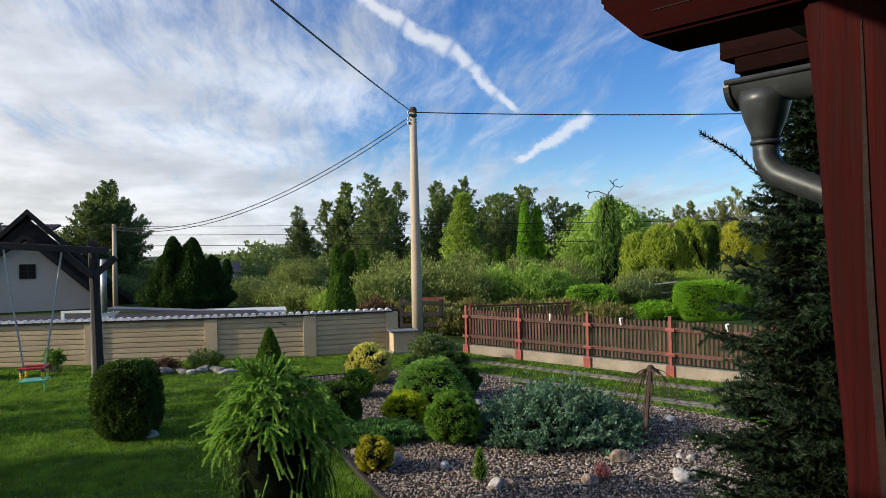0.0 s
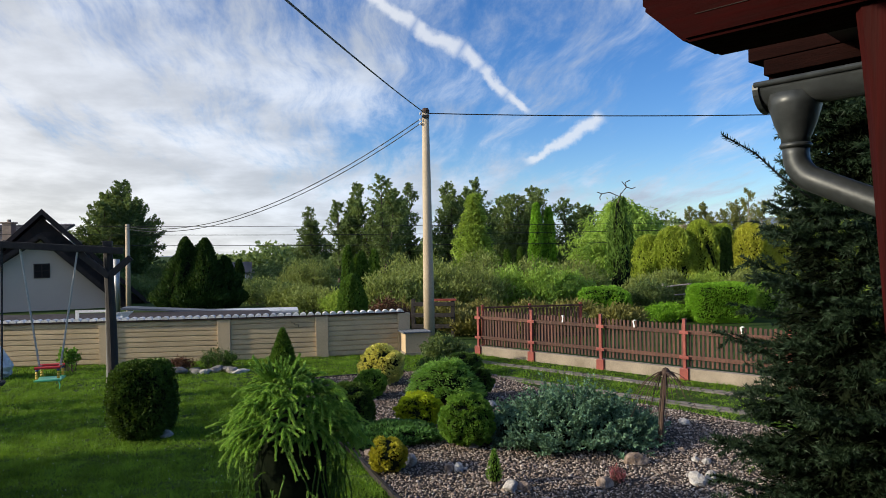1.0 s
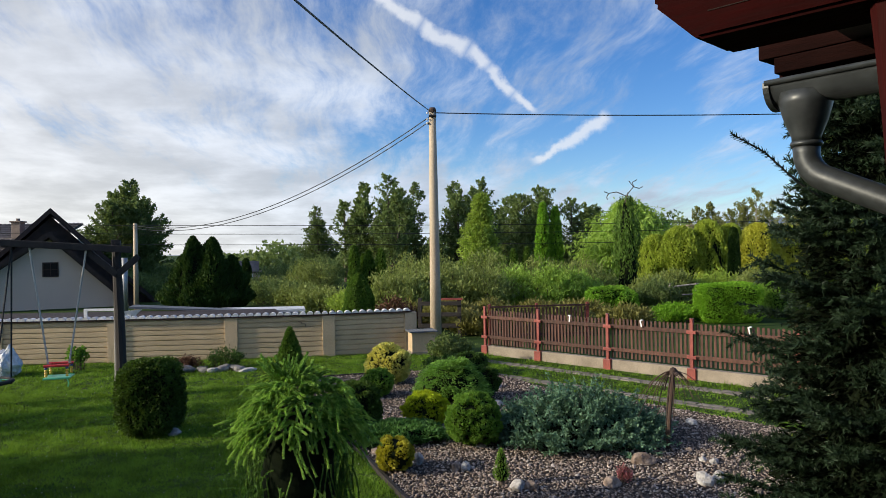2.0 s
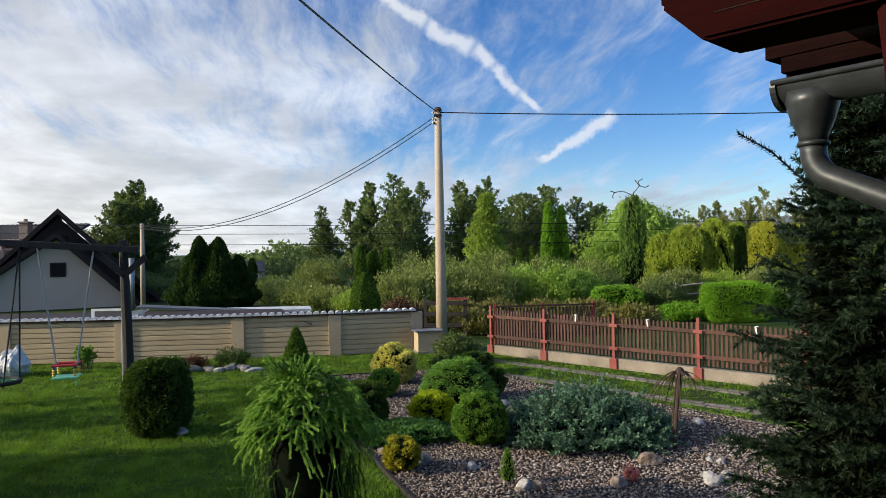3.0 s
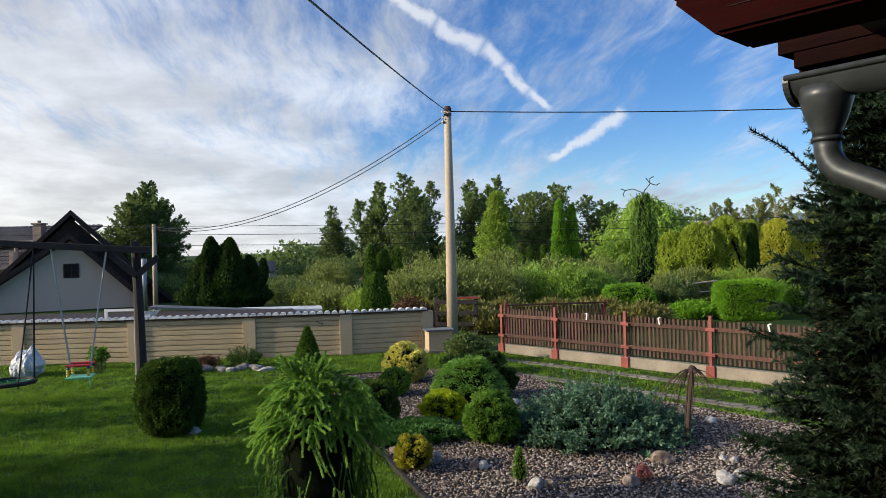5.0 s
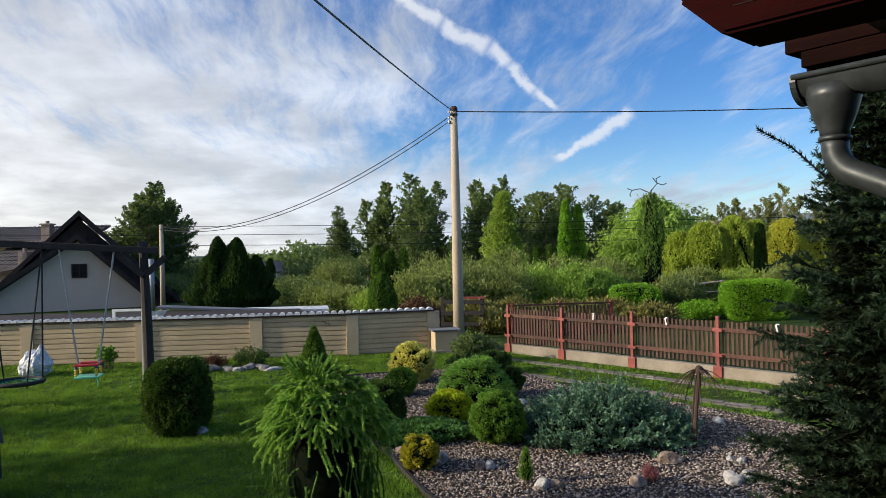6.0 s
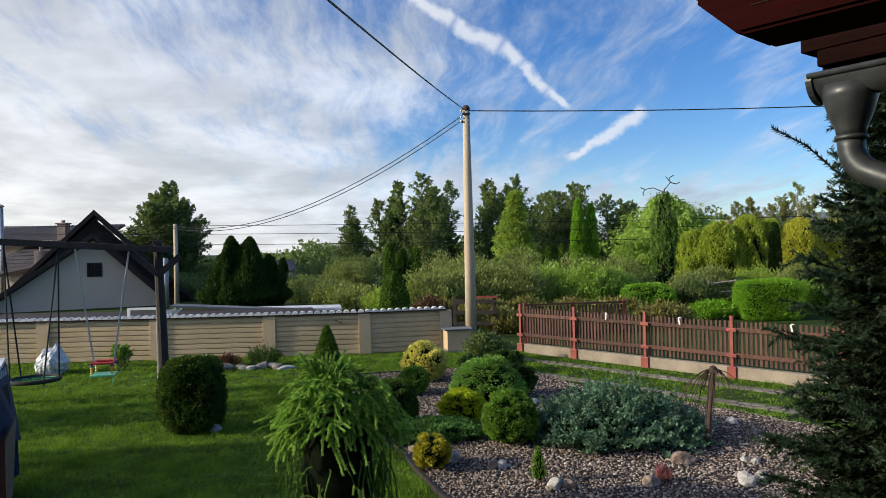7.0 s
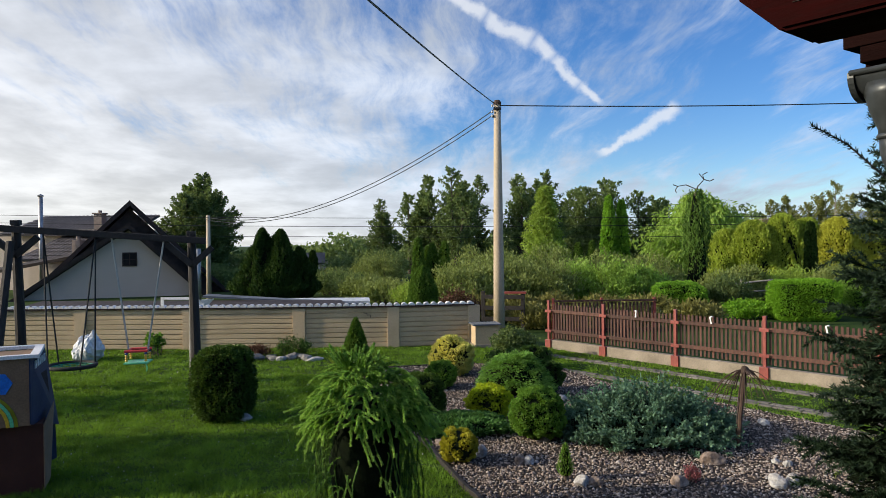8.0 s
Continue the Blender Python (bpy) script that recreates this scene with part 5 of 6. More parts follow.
for i, (x, y, w, h, mat) in enumerate(SCRUB):
    wild_shrub("wild_shrub", {"leaf_scrub": "overgrown olive-green shrub with upright shoots", "leaf_willow": "grey-green willow scrub with upright shoots", "leaf_light": "light green rough undergrowth", "leaf_alder": "dark green bushy young alder", "leaf_weed": "brownish olive rank weeds gone to seed", "leaf_hedge": "low bright green garden perennials"}[mat],
               (x, y, 0), (w, w * 0.7, h), mat, 110, 60, (0.13, 0.024) if mat != "leaf_hedge" else (0.07, 0.02), 120 + i, 0.45, group="scrub behind the fence")
wild_shrub("brown_shrub", "reddish brown barberry bush behind the wall", (-1.05, 20.5, 0), (1.5, 0.9, 1.05), "leaf_brown", 60, 60, (0.06, 0.025), 160)


wild_shrub("grey_juniper", "grey-green spiky juniper bush behind the fence", (7.95, 25.0, 0), (1.7, 1.2, 1.25), "leaf_ash", 110, 60, (0.08, 0.02), 161)
shrub("dome_bush", "small clipped dark green dome bush", (8.55, 23.2, 0), (0.75, 0.7, 0.55), "leaf_box", 7000, (0.035, 0.014), 0.04, 2.2, 162)


def make_far_wood():
    rng = np.random.default_rng(170)
    k = 34000
    x = rng.uniform(-70, 90, k)
    y = 95 + rng.uniform(0, 14, k)
    top = np.where(x < -8, 0.5, 1.0) + 2.2 + 1.6 * np.sin(x * 0.21) + 1.0 * np.sin(x * 0.57 + 1) + 0.6 * np.sin(x * 1.9)
    z = rng.uniform(0, 1, k) ** 0.7 * np.maximum(top, 1.5) * np.where(x > 25, 1.25, np.where(x < -8, 0.7, 1.0))
    v, f = leaves(np.stack([x, y, z], 1), rng.normal(size=(k, 3)), 0.55, 0.22, rng=rng)
    v[:, 2] = np.maximum(v[:, 2], 0.02)
    tagged(held("far_wood", mesh_of(v, f), "leaf_alder"), "dark line of distant woodland", "woodland", kind="stuff")
    # far ridge; its haze is only in the base colour
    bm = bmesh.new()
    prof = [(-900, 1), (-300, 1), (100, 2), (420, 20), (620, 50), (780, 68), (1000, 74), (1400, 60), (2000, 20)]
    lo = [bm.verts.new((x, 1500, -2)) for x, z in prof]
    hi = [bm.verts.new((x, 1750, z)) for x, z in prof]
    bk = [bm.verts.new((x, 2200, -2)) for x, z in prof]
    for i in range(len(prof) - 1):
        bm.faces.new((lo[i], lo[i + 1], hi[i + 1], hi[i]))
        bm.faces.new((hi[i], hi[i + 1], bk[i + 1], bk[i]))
    tagged(part("far_hills", bm, "hill_haze"), "blue-grey hills on the horizon, distance haze painted into their colour", "hills", kind="structure")


make_far_wood()


def make_trellis():
    e = thing("rustic_trellis", "rustic pale wooden rail on posts behind the fence", "trellis", (8.6, 25.5, 0))
    for x in (0.0, 0.95):
        part("post", tube(bmesh.new(), [(x, 0, -0.05), (x + 0.02, 0, 1.02)], [0.04, 0.035], 7), "pale_bark", e)
    part("rail", tube(bmesh.new(), [(-0.35, 0, 0.82), (0.5, 0.02, 0.93), (1.1, 0, 0.98)], 0.03, 7), "pale_bark", e)
    part("rail", tube(bmesh.new(), [(-0.25, 0.02, 0.55), (1.05, 0, 0.62)], 0.025, 7), "pale_bark", e)


make_trellis()

# ---- neighbour's houses ----
def slab(pts, thick):
    """A flat panel of given corners with thickness downwards."""
    bm = bmesh.new()
    v = [bm.verts.new(p) for p in pts]
    f = bm.faces.new(v)
    f.normal_update()
    r = bmesh.ops.extrude_face_region(bm, geom=[f])
    n = f.normal if f.normal.z > 0 else -f.normal
    bmesh.ops.translate(bm, vec=-n * thick, verts=[q for q in r["geom"] if isinstance(q, bmesh.types.BMVert)])
    bmesh.ops.recalc_face_normals(bm, faces=bm.faces)
    return bm


def tiled_roof(parent, a, b, c, d, rows, material="roof_tile"):
    """Courses of tiles on a slope: a, b along the eaves, d, c along the ridge."""
    a, b, c, d = (Vector(p) for p in (a, b, c, d))
    roof = part("roof", slab([a, b, c, d], 0.10), material, parent)
    nrm = (b - a).cross(d - a).normalized()
    if nrm.z < 0:
        nrm = -nrm
    for r in range(rows):
        s0, s1 = r / rows, (r + 1) / rows
        l0, r0, l1, r1 = a.lerp(d, s0), b.lerp(c, s0), a.lerp(d, s1), b.lerp(c, s1)
        n = max(4, int((r0 - l0).length / 0.26))
        bm = bmesh.new()
        lo, hi = [], []
        for k in range(n * 4 + 1):
            t = k / (n * 4)
            bump = 0.03 * (0.5 + 0.5 * math.cos(2 * math.pi * k / 4))
            lo.append(bm.verts.new(l0.lerp(r0, t) + nrm * (0.045 + bump)))
            hi.append(bm.verts.new(l1.lerp(r1, t) + nrm * (0.012 + bump)))
        for k in range(n * 4):
            bm.faces.new((lo[k], lo[k + 1], hi[k + 1], hi[k]))
        part("tile_course", bm, material, roof)
    return roof


def verge(parent, pts, y, h=0.24, thick=0.06, material="roof_wood"):
    """A board along a gable line, its top edge on the points."""
    bm = bmesh.new()
    up = [(x, z) for x, z in pts]
    q = up + [(x, z - h) for x, z in up[::-1]]
    a = [bm.verts.new((x, y, z)) for x, z in q]
    b = [bm.verts.new((x, y + thick, z)) for x, z in q]
    k = len(q)
    for i in range(k):
        bm.faces.new((a[i], a[(i + 1) % k], b[(i + 1) % k], b[i]))
    bm.faces.new(a[::-1])
    bm.faces.new(b)
    bmesh.ops.recalc_face_normals(bm, faces=bm.faces)
    part("bargeboard", bm, material, parent)


def make_cottage():
    """The gabled house behind the wall: a rendered front wing before a taller boarded gable."""
    e = thing("cottage", "grey rendered cottage with steep gables and dark wooden verges", "house", (-17.05, 32.0, 0), turn=26)
    part("gable_wall", prism([(-4.45, 0), (3.35, 0), (3.25, 0.05), (0, 3.2), (-4.35, 0.05)], 0.0, 2.2), "house_render", e)
    for s, foot in ((-1, (-5.0, -0.32)), (1, (3.75, -0.42))):
        roof = part("roof", slab([(foot[0], -0.45, foot[1] + 0.2), (0, -0.45, 3.42), (0, 2.3, 3.42), (foot[0], 2.3, foot[1] + 0.2)], 0.10), "roof_tile", e)
        verge(roof, [(foot[0], foot[1] + 0.23), (0, 3.45)], -0.52)
        verge(roof, [(foot[0], foot[1] + 0.05), (0, 3.25)], -0.12, 0.12)
    win = part("window", boxed((-0.24, -0.012, 1.50), (0.30, 0.02, 2.05)), "dark_glass", e)
    for lo, hi in (((-0.29, -0.04, 1.45), (-0.24, 0.0, 2.10)), ((0.30, -0.04, 1.45), (0.35, 0.0, 2.10)), ((-0.24, -0.04, 2.05), (0.30, 0.0, 2.10)), ((-0.24, -0.04, 1.45), (0.30, 0.0, 1.50)), ((0.015, -0.035, 1.50), (0.045, 0.0, 2.05)), ((-0.24, -0.03, 1.76), (0.30, 0.0, 1.785))):
        part("glazing_bar", boxed(lo, hi), "roof_wood", win)
    # taller rear gable, boarded
    part("rear_gable", prism([(-4.25, 0), (4.35, 0), (0.0, 4.25)], 2.25, 8.0), "roof_wood", e, "dark brown boarded gable")
    for k in range(16):
        x = -2.0 + k * 0.40
        z1 = 4.15 - max(abs(x), abs(x + 0.3)) * 0.99
        part("gable_board", boxed((x, 2.20, 0.0), (x + 0.30, 2.245, max(0.2, z1 - 0.30)), 0.006), "roof_wood", e)
    for foot in ((-4.7, -0.15), (4.8, -0.15)):
        roof = part("roof", slab([(foot[0], 1.75, foot[1]), (0, 1.75, 4.60), (0, 8.2, 4.60), (foot[0], 8.2, foot[1])], 0.12), "roof_tile", e)
        verge(roof, [(foot[0], foot[1] + 0.04), (0, 4.64)], 1.68, 0.26)


make_cottage()


def make_back_house():
    e = thing("tiled_house", "larger rendered house with dark tiled roofs", "house", (-22.2, 38.0, 0), turn=0)
    part("wall", boxed((-7.5, 0, 0), (1.8, 6, 3.35)), "house_render", e)
    tiled_roof(e, (-5.2, -0.6, 3.10), (2.4, -0.6, 3.10), (2.2, 3.2, 4.25), (-4.9, 3.2, 4.25), 9)
    part("lower_wall", boxed((-2.6, -1.9, 0), (2.3, -0.02, 1.9)), "house_render", e)
    tiled_roof(e, (-2.9, -2.4, 1.72), (2.8, -2.4, 1.72), (3.2, -0.1, 3.05), (-1.6, -0.1, 3.05), 7)
    ch = part("chimney", boxed((-0.05, 0.0, 3.0), (0.42, 0.5, 4.20), 0.02), "chimney", e)
    part("chimney_cap", boxed((-0.11, -0.06, 4.20), (0.48, 0.56, 4.28), 0.02), "chimney", ch)
    part("chimney_pot", tube(bmesh.new(), [(0.18, 0.25, 4.28), (0.18, 0.25, 4.42)], 0.10, 10), "chimney", ch)
    c2 = part("chimney", boxed((-0.10, -2.0, 2.0), (0.35, -1.5, 2.75), 0.02), "chimney", e)
    part("chimney_pot", tube(bmesh.new(), [(0.12, -1.75, 2.75), (0.12, -1.75, 2.95)], 0.1, 10), "chimney", c2)
    part("flue", tube(bmesh.new(), [(-1.5, -2.45, 0.0), (-1.5, -2.45, 5.05)], 0.11, 12), "steel", e, "shiny steel flue pipe", True)
    part("flue_cap", tube(bmesh.new(), [(-1.5, -2.45, 5.03), (-1.5, -2.45, 5.09), (-1.5, -2.45, 5.17)], [0.13, 0.17, 0.03], 12), "steel", e)
    part("dish", tube(bmesh.new(), [(-4.6, -0.1, 2.1), (-4.6, -0.16, 2.1)], [0.05, 0.32], 16), "white_paint", e, "white satellite dish")
    sh = thing("lean_to", "dark wooden lean-to roof beside the cottage", "shed", (-23.2, 33.0, 0))
    part("roof", slab([(-3.2, 0, 0.9), (3.0, 0, 2.0), (3.0, 1.8, 2.3), (-3.2, 1.8, 1.2)], 0.15), "roof_wood", sh)
    for x in (-2.8, -0.4, 1.6):
        part("post", boxed((x, 0.2, 0), (x + 0.14, 0.34, 1.2)), "roof_wood", sh)


make_back_house()


def make_sheds():
    """Low roofs just behind the wall."""
    e = thing("low_shed", "low shed with a dark red sheet roof behind the wall", "shed", (-8.4, 17.2, 0))
    part("roof", slab([(-3.6, 0, 0.86), (4.6, 0.75, 0.82), (4.3, 1.5, 0.88), (-3.6, 0.8, 0.94)], 0.05), "roof_wood", e)
    part("wall", boxed((-3.4, 0.75, 0), (3.8, 0.90, 0.80)), "roof_wood", e)
    s2 = thing("sheet_roof", "long pale grey sheet-metal roof edge behind the wall", "shed", (-8.4, 18.4, 0))
    part("sheet", slab([(0.6, 0.0, 1.03), (4.9, 0.5, 0.76), (4.8, 0.75, 0.78), (0.65, 0.3, 1.06)], 0.05), "grey_sheet", s2)
    part("support", boxed((0.7, 0.2, 0), (4.4, 0.3, 0.72)), "roof_wood", s2)
    w = thing("white_trestle", "white painted timber trestle standing behind the wall", "trestle", (-7.85, 17.2, -0.08))
    part("board", boxed((-0.52, 0, 1.10), (0.42, 0.03, 1.16), 0.004), "white_paint", w)
    part("board", boxed((-0.52, 0, 0.0), (-0.44, 0.03, 1.10), 0.004), "white_paint", w)
    part("sheet", slab([(0.35, 0, 1.08), (0.85, 0.05, 1.12), (0.62, 0.1, 0.92), (0.40, 0, 0.9)], 0.01), "white_paint", w)
    part("leg", boxed((0.54, 0, 0.0), (0.60, 0.03, 1.0), 0.004), "white_paint", w)
    f = thing("flat_roof", "pale flat roof of a low building beyond the wall", "shed", (-4.2, 22.5, 0))
    part("roof", slab([(-2.0, -3.2, 0.80), (0.7, -2.8, 0.78), (0.5, -1.9, 0.80), (-2.2, -2.3, 0.82)], 0.06), "white_bag", f)
    part("wall", boxed((-1.9, -2.6, 0), (0.4, -2.2, 0.72)), "house_render", f)
    p = thing("steel_flue", "upright steel flue pipe with a pale post beside it", "flue", (-12.70, 29.6, 0))
    part("pipe", tube(bmesh.new(), [(0, 0, 0), (0, 0, 2.25)], 0.12, 14), "steel", p, smooth=True)
    part("post", tube(bmesh.new(), [(0.26, 0.5, 0), (0.26, 0.5, 3.7)], [0.11, 0.08], 12), "pole_concrete", p, smooth=True)
    h = thing("far_shed", "small distant shed with a dark pitched roof", "shed", (-12.4, 47, 0))
    part("wall", boxed((-0.75, 0, 0), (0.85, 1.6, 1.2)), "house_render", h)
    part("roof", slab([(-0.95, -0.2, 1.15), (1.05, -0.2, 1.15), (0.85, 0.8, 1.85), (-0.8, 0.8, 1.85)], 0.08), "roof_tile", h)
    part("window", boxed((0.4, -0.03, 0.6), (0.65, 0.02, 1.0)), "white_paint", h)
    c = thing("far_chimney", "stubby brick chimney showing above the conifers", "chimney", (26.2, 70, 0))
    part("stack", boxed((-0.4, 0, 0), (0.5, 0.8, 4.3)), "chimney", c)
    part("cap", boxed((-0.5, -0.1, 4.3), (0.6, 0.9, 4.5)), "chimney", c)


make_sheds()

# ---- play things on the lawn ----
SW_R, SW_L = Vector((-5.17, 11.70, 0)), Vector((-7.82, 10.98, 0))
BEAM_DROP = 0.20        # the beam is lower at its far end


def make_swing_frame():
    d = (SW_R - SW_L).normalized()
    ang = math.degrees(math.atan2(d.y, d.x))
    e = thing("swing_frame", "dark-stained timber swing frame with braced posts", "swing frame", SW_L, turn=ang)
    ln = (SW_R - SW_L).length
    tilt = math.degrees(math.atan2(BEAM_DROP, ln))
    part("beam", boxed((-0.6, -0.055, -0.055), (ln + 0.26, 0.055, 0.055), 0.01, pose(0, 0, 2.66, 0, tilt, 0)), "tar_wood", e)
    for x in (0.0, ln):
        dz = 0.17 - BEAM_DROP * x / ln
        lean = 0.06
        bm = tube(bmesh.new(), [(x + lean, 0.16, -0.05), (x + lean * 0.6, 0.15, 1.2), (x, 0.125, 2.60 + dz)], [0.085, 0.08, 0.07], 10)
        part("post", bm, "tar_wood", e)
        bm = tube(bmesh.new(), [(x + lean - 0.05, -0.9, -0.05), (x, -0.11, 2.45)], [0.07, 0.065], 8) if x == 0.0 else tube(bmesh.new(), [(x + lean - 0.12, 0.30, -0.05), (x - 0.05, 0.26, 1.9)], [0.022, 0.02], 6)
        part("leg", bm, "tar_wood" if x == 0.0 else "rope", e)
        for s in (-1, 1):
            part("brace", boxed((-0.05, -0.045, 0), (0.05, 0.045, 0.60 if s < 0 else 0.45), 0.008, pose(x + 0.02, 0.06 + 0.004 * s, 2.06 + dz, 0, 48 * s, 0)), "tar_wood", e)
        part("end_block", boxed((x - 0.07, 0.06, 2.56 + dz), (x + 0.07, 0.20, 2.64 + dz), 0.01), "tar_wood", e)


make_swing_frame()


def swing_point(s, z):
    p = SW_L.lerp(SW_R, s)
    return Vector((p.x, p.y, z))


def make_toddler_swing():
    a, b = swing_point(0.545, 2.52), swing_point(0.845, 2.46)
    c = swing_point(0.635, 0.62), swing_point(0.745, 0.62)
    d = (c[1] - c[0]).normalized()
    e = thing("toddler_swing", "toddler swing with red bars and beads on pale ropes", "swing", (0, 0, 0))
    for p, q in ((a, c[0]), (b, c[1])):
        part("rope", tube(bmesh.new(), [p, q, q - Vector((0, 0, 0.05))], 0.016, 6), "rope", e, "pale twisted rope")
    side = Vector((-d.y, d.x, 0)) * 0.16
    for o in (-1, 1):
        part("bar", tube(bmesh.new(), [c[0] + side * o - d * 0.03, c[1] + side * o + d * 0.03], 0.022, 10), "toy_red", e, "red plastic bar")
    for q in c:
        part("side_bar", tube(bmesh.new(), [q - side * 1.1, q + side * 1.1], 0.018, 8), "toy_red", e)
        for o in (-1, 1):
            for k, mt in enumerate(("toy_blue", "toy_yellow", "toy_yellow", "toy_yellow")):
                z = -0.035 - k * 0.04
                w = q + side * o + Vector((0, 0, z))
                part("bead", tube(bmesh.new(), [w + Vector((0, 0, 0.018)), w, w - Vector((0, 0, 0.018))], [0.016, 0.026, 0.016], 10), mt, e, "yellow plastic bead" if k else "dark blue plastic bead")
    m = (c[0] + c[1]) / 2
    bm = bmesh.new()
    for o in (-1.1, 1.1):
        tube(bm, [c[0] + side * o - d * 0.04 - Vector((0, 0, 0.20)), c[1] + side * o + d * 0.04 - Vector((0, 0, 0.20))], 0.016, 6)
    ang = math.atan2(d.y, d.x)
    box(bm, (-0.19, -0.17, -0.012), (0.19, 0.17, 0.012), 0.008, Matrix.Translation(m - Vector((0, 0, 0.20))) @ Matrix.Rotation(ang, 4, "Z"))
    part("seat", bm, "toy_green", e, "pale green plastic seat")
    part("loose_cord", tube(bmesh.new(), [c[1] + side * -1.1 - Vector((0, 0, 0.2)), c[1] + side * -1.2 - Vector((-0.03, 0, 0.27)), c[1] + side * -1.2 - Vector((-0.02, 0, 0.33))], 0.01, 5), "toy_green", e)


make_toddler_swing()


def make_nest_swing():
    ctr = swing_point(0.315, 0.40)
    e = thing("nest_swing", "round nest swing with black rim and green net", "swing", (ctr.x, ctr.y, 0))
    R = 0.36
    ring = [(math.cos(t) * R, math.sin(t) * R, 0.40) for t in [2 * math.pi * k / 40 for k in range(41)]]
    part("rim", tube(bmesh.new(), ring, 0.032, 10, False), "black_rope", e)
    bm = bmesh.new()
    for k in range(14):
        t = math.pi * 2 * k / 14
        tube(bm, [(math.cos(t) * R, math.sin(t) * R, 0.40), (math.cos(t) * R * 0.5, math.sin(t) * R * 0.5, 0.355), (math.cos(t) * 0.06, math.sin(t) * 0.06, 0.34)], 0.008, 5)
    for f, z in ((0.2, 0.34), (0.45, 0.352), (0.7, 0.372), (0.88, 0.39)):
        tube(bm, [(math.cos(t) * R * f, math.sin(t) * R * f, z) for t in [2 * math.pi * k / 28 for k in range(29)]], 0.008, 5, False)
    part("net", bm, "green_net", e, "green rope net")
    inv = Vector((ctr.x, ctr.y, 0))
    for s, offs in ((0.165, ((-0.9, -0.4), (-0.9, 0.4))), (0.455, ((0.75, -0.6), (0.75, 0.6)))):
        top = swing_point(s, 2.61 - BEAM_DROP * s) - inv
        for ox, oy in offs:
            part("hanging_rope", tube(bmesh.new(), [top, (ox * R, oy * R, 0.42), (ox * R, oy * R, 0.33)], 0.013, 6), "black_rope", e)


make_nest_swing()


def make_bag():
    bm = bmesh.new()
    bmesh.ops.create_icosphere(bm, subdivisions=4, radius=1.0)
    d = unit(np.array([v.co[:] for v in bm.verts]))
    for v, q in zip(bm.verts, d):
        r = 1 + 0.10 * math.sin(5 * q[0] + 3 * q[2]) * math.sin(4 * q[1]) + 0.05 * math.sin(13 * q[2] + 9 * q[0]) + 0.04 * math.sin(21 * q[0] - 8 * q[1])
        z = q[2] * r
        taper = 1.0 - 0.42 * max(0, z)
        r2 = r + 0.05 * math.sin(17 * q[0] + 11 * q[2]) * math.sin(19 * q[1] + 5)
        v.co = (q[0] * r2 * 0.33 * taper + 0.07 * z, q[1] * r2 * 0.28 * taper, max(0.0, 0.25 + z * 0.33 + 0.05 * math.sin(6 * q[0]) * max(0, z)))
    ob = part("white_sack", bm, "white_bag")
    ob.matrix_world = pose(-8.42, 14.1, 0)
    tagged(ob, "crumpled white plastic sack standing on the grass", "sack")


make_bag()


def make_card_house():
    """Toy playhouse of painted cardboard boxes."""
    e = thing("cardboard_playhouse", "toy playhouse made of painted cardboard boxes", "playhouse", (-4.54, 6.81, 0), turn=30)
    part("lower_box", boxed((-1.0, -0.35, 0.0), (0.0, 0.35, 0.66), 0.006), "cardboard_dark", e, "dark red-brown cardboard box")
    part("flap", slab([(0.0, -0.36, 0.03), (0.03, -0.02, 0.03), (0.07, -0.02, 0.80), (0.0, -0.36, 0.64)], 0.008), "cardboard", e)
    part("upper_box", boxed((-1.02, -0.42, 0.665), (-0.10, 0.30, 1.30), 0.006), "cardboard", e, "plain brown cardboard front")
    bm = bmesh.new()
    for lo, hi in (((-1.05, -0.45, 1.305), (-0.02, -0.38, 1.34)), ((-1.05, 0.28, 1.305), (-0.02, 0.36, 1.34)), ((-0.10, -0.38, 1.305), (-0.02, 0.28, 1.34)), ((-1.05, -0.38, 1.305), (-0.97, 0.28, 1.34))):
        box(bm, lo, hi, 0.004)
    part("roof_rim", bm, "white_paint", e, "white painted rim of the open top")
    side = part("side_panel", slab([(-0.095, -0.44, 1.30), (-0.02, 0.36, 1.30), (0.10, 0.36, 0.48), (-0.095, -0.44, 0.68)], 0.012), "blue_card", e, "dark blue painted side")
    part("window_hole", slab([(-0.035, -0.10, 1.10), (0.004, 0.16, 1.10), (0.03, 0.16, 0.82), (-0.012, -0.10, 0.82)], 0.004), "dark_crack", side)
    for k in range(5):
        y = -0.33 + k * 0.12
        part("lettering_bar", boxed((-0.078 + 0.094 * (y + 0.44), y, 1.19), (-0.065 + 0.094 * (y + 0.44), y + 0.07, 1.26)), "white_paint", side)
    part("blue_patch", prism([(-0.95, 1.00), (-0.30, 0.98), (-0.24, 1.08), (-0.30, 1.17), (-0.95, 1.20)], -0.428, -0.422), "bright_blue", e, "bright blue paint patch")
    for k, mt in enumerate(("toy_yellow", "toy_green", "leaf_gold_small")):
        r0 = 0.40 + k * 0.035
        o = [(-0.70 + math.cos(t) * r0, 0.665 + math.sin(t) * r0 * 0.8) for t in [math.pi / 2 * j / 8 for j in range(9)]] + [(-0.70 + math.cos(t) * (r0 + 0.03), 0.665 + math.sin(t) * (r0 + 0.03) * 0.8) for t in [math.pi / 2 * j / 8 for j in range(8, -1, -1)]]
        part("painted_arc", prism(o, -0.428, -0.423), mt, e)
    part("blue_flap", slab([(-0.01, 0.34, 0.5), (0.06, 0.36, 0.62), (0.07, 0.40, 0.12), (0.0, 0.36, 0.10)], 0.01), "blue_card", e)


make_card_house()

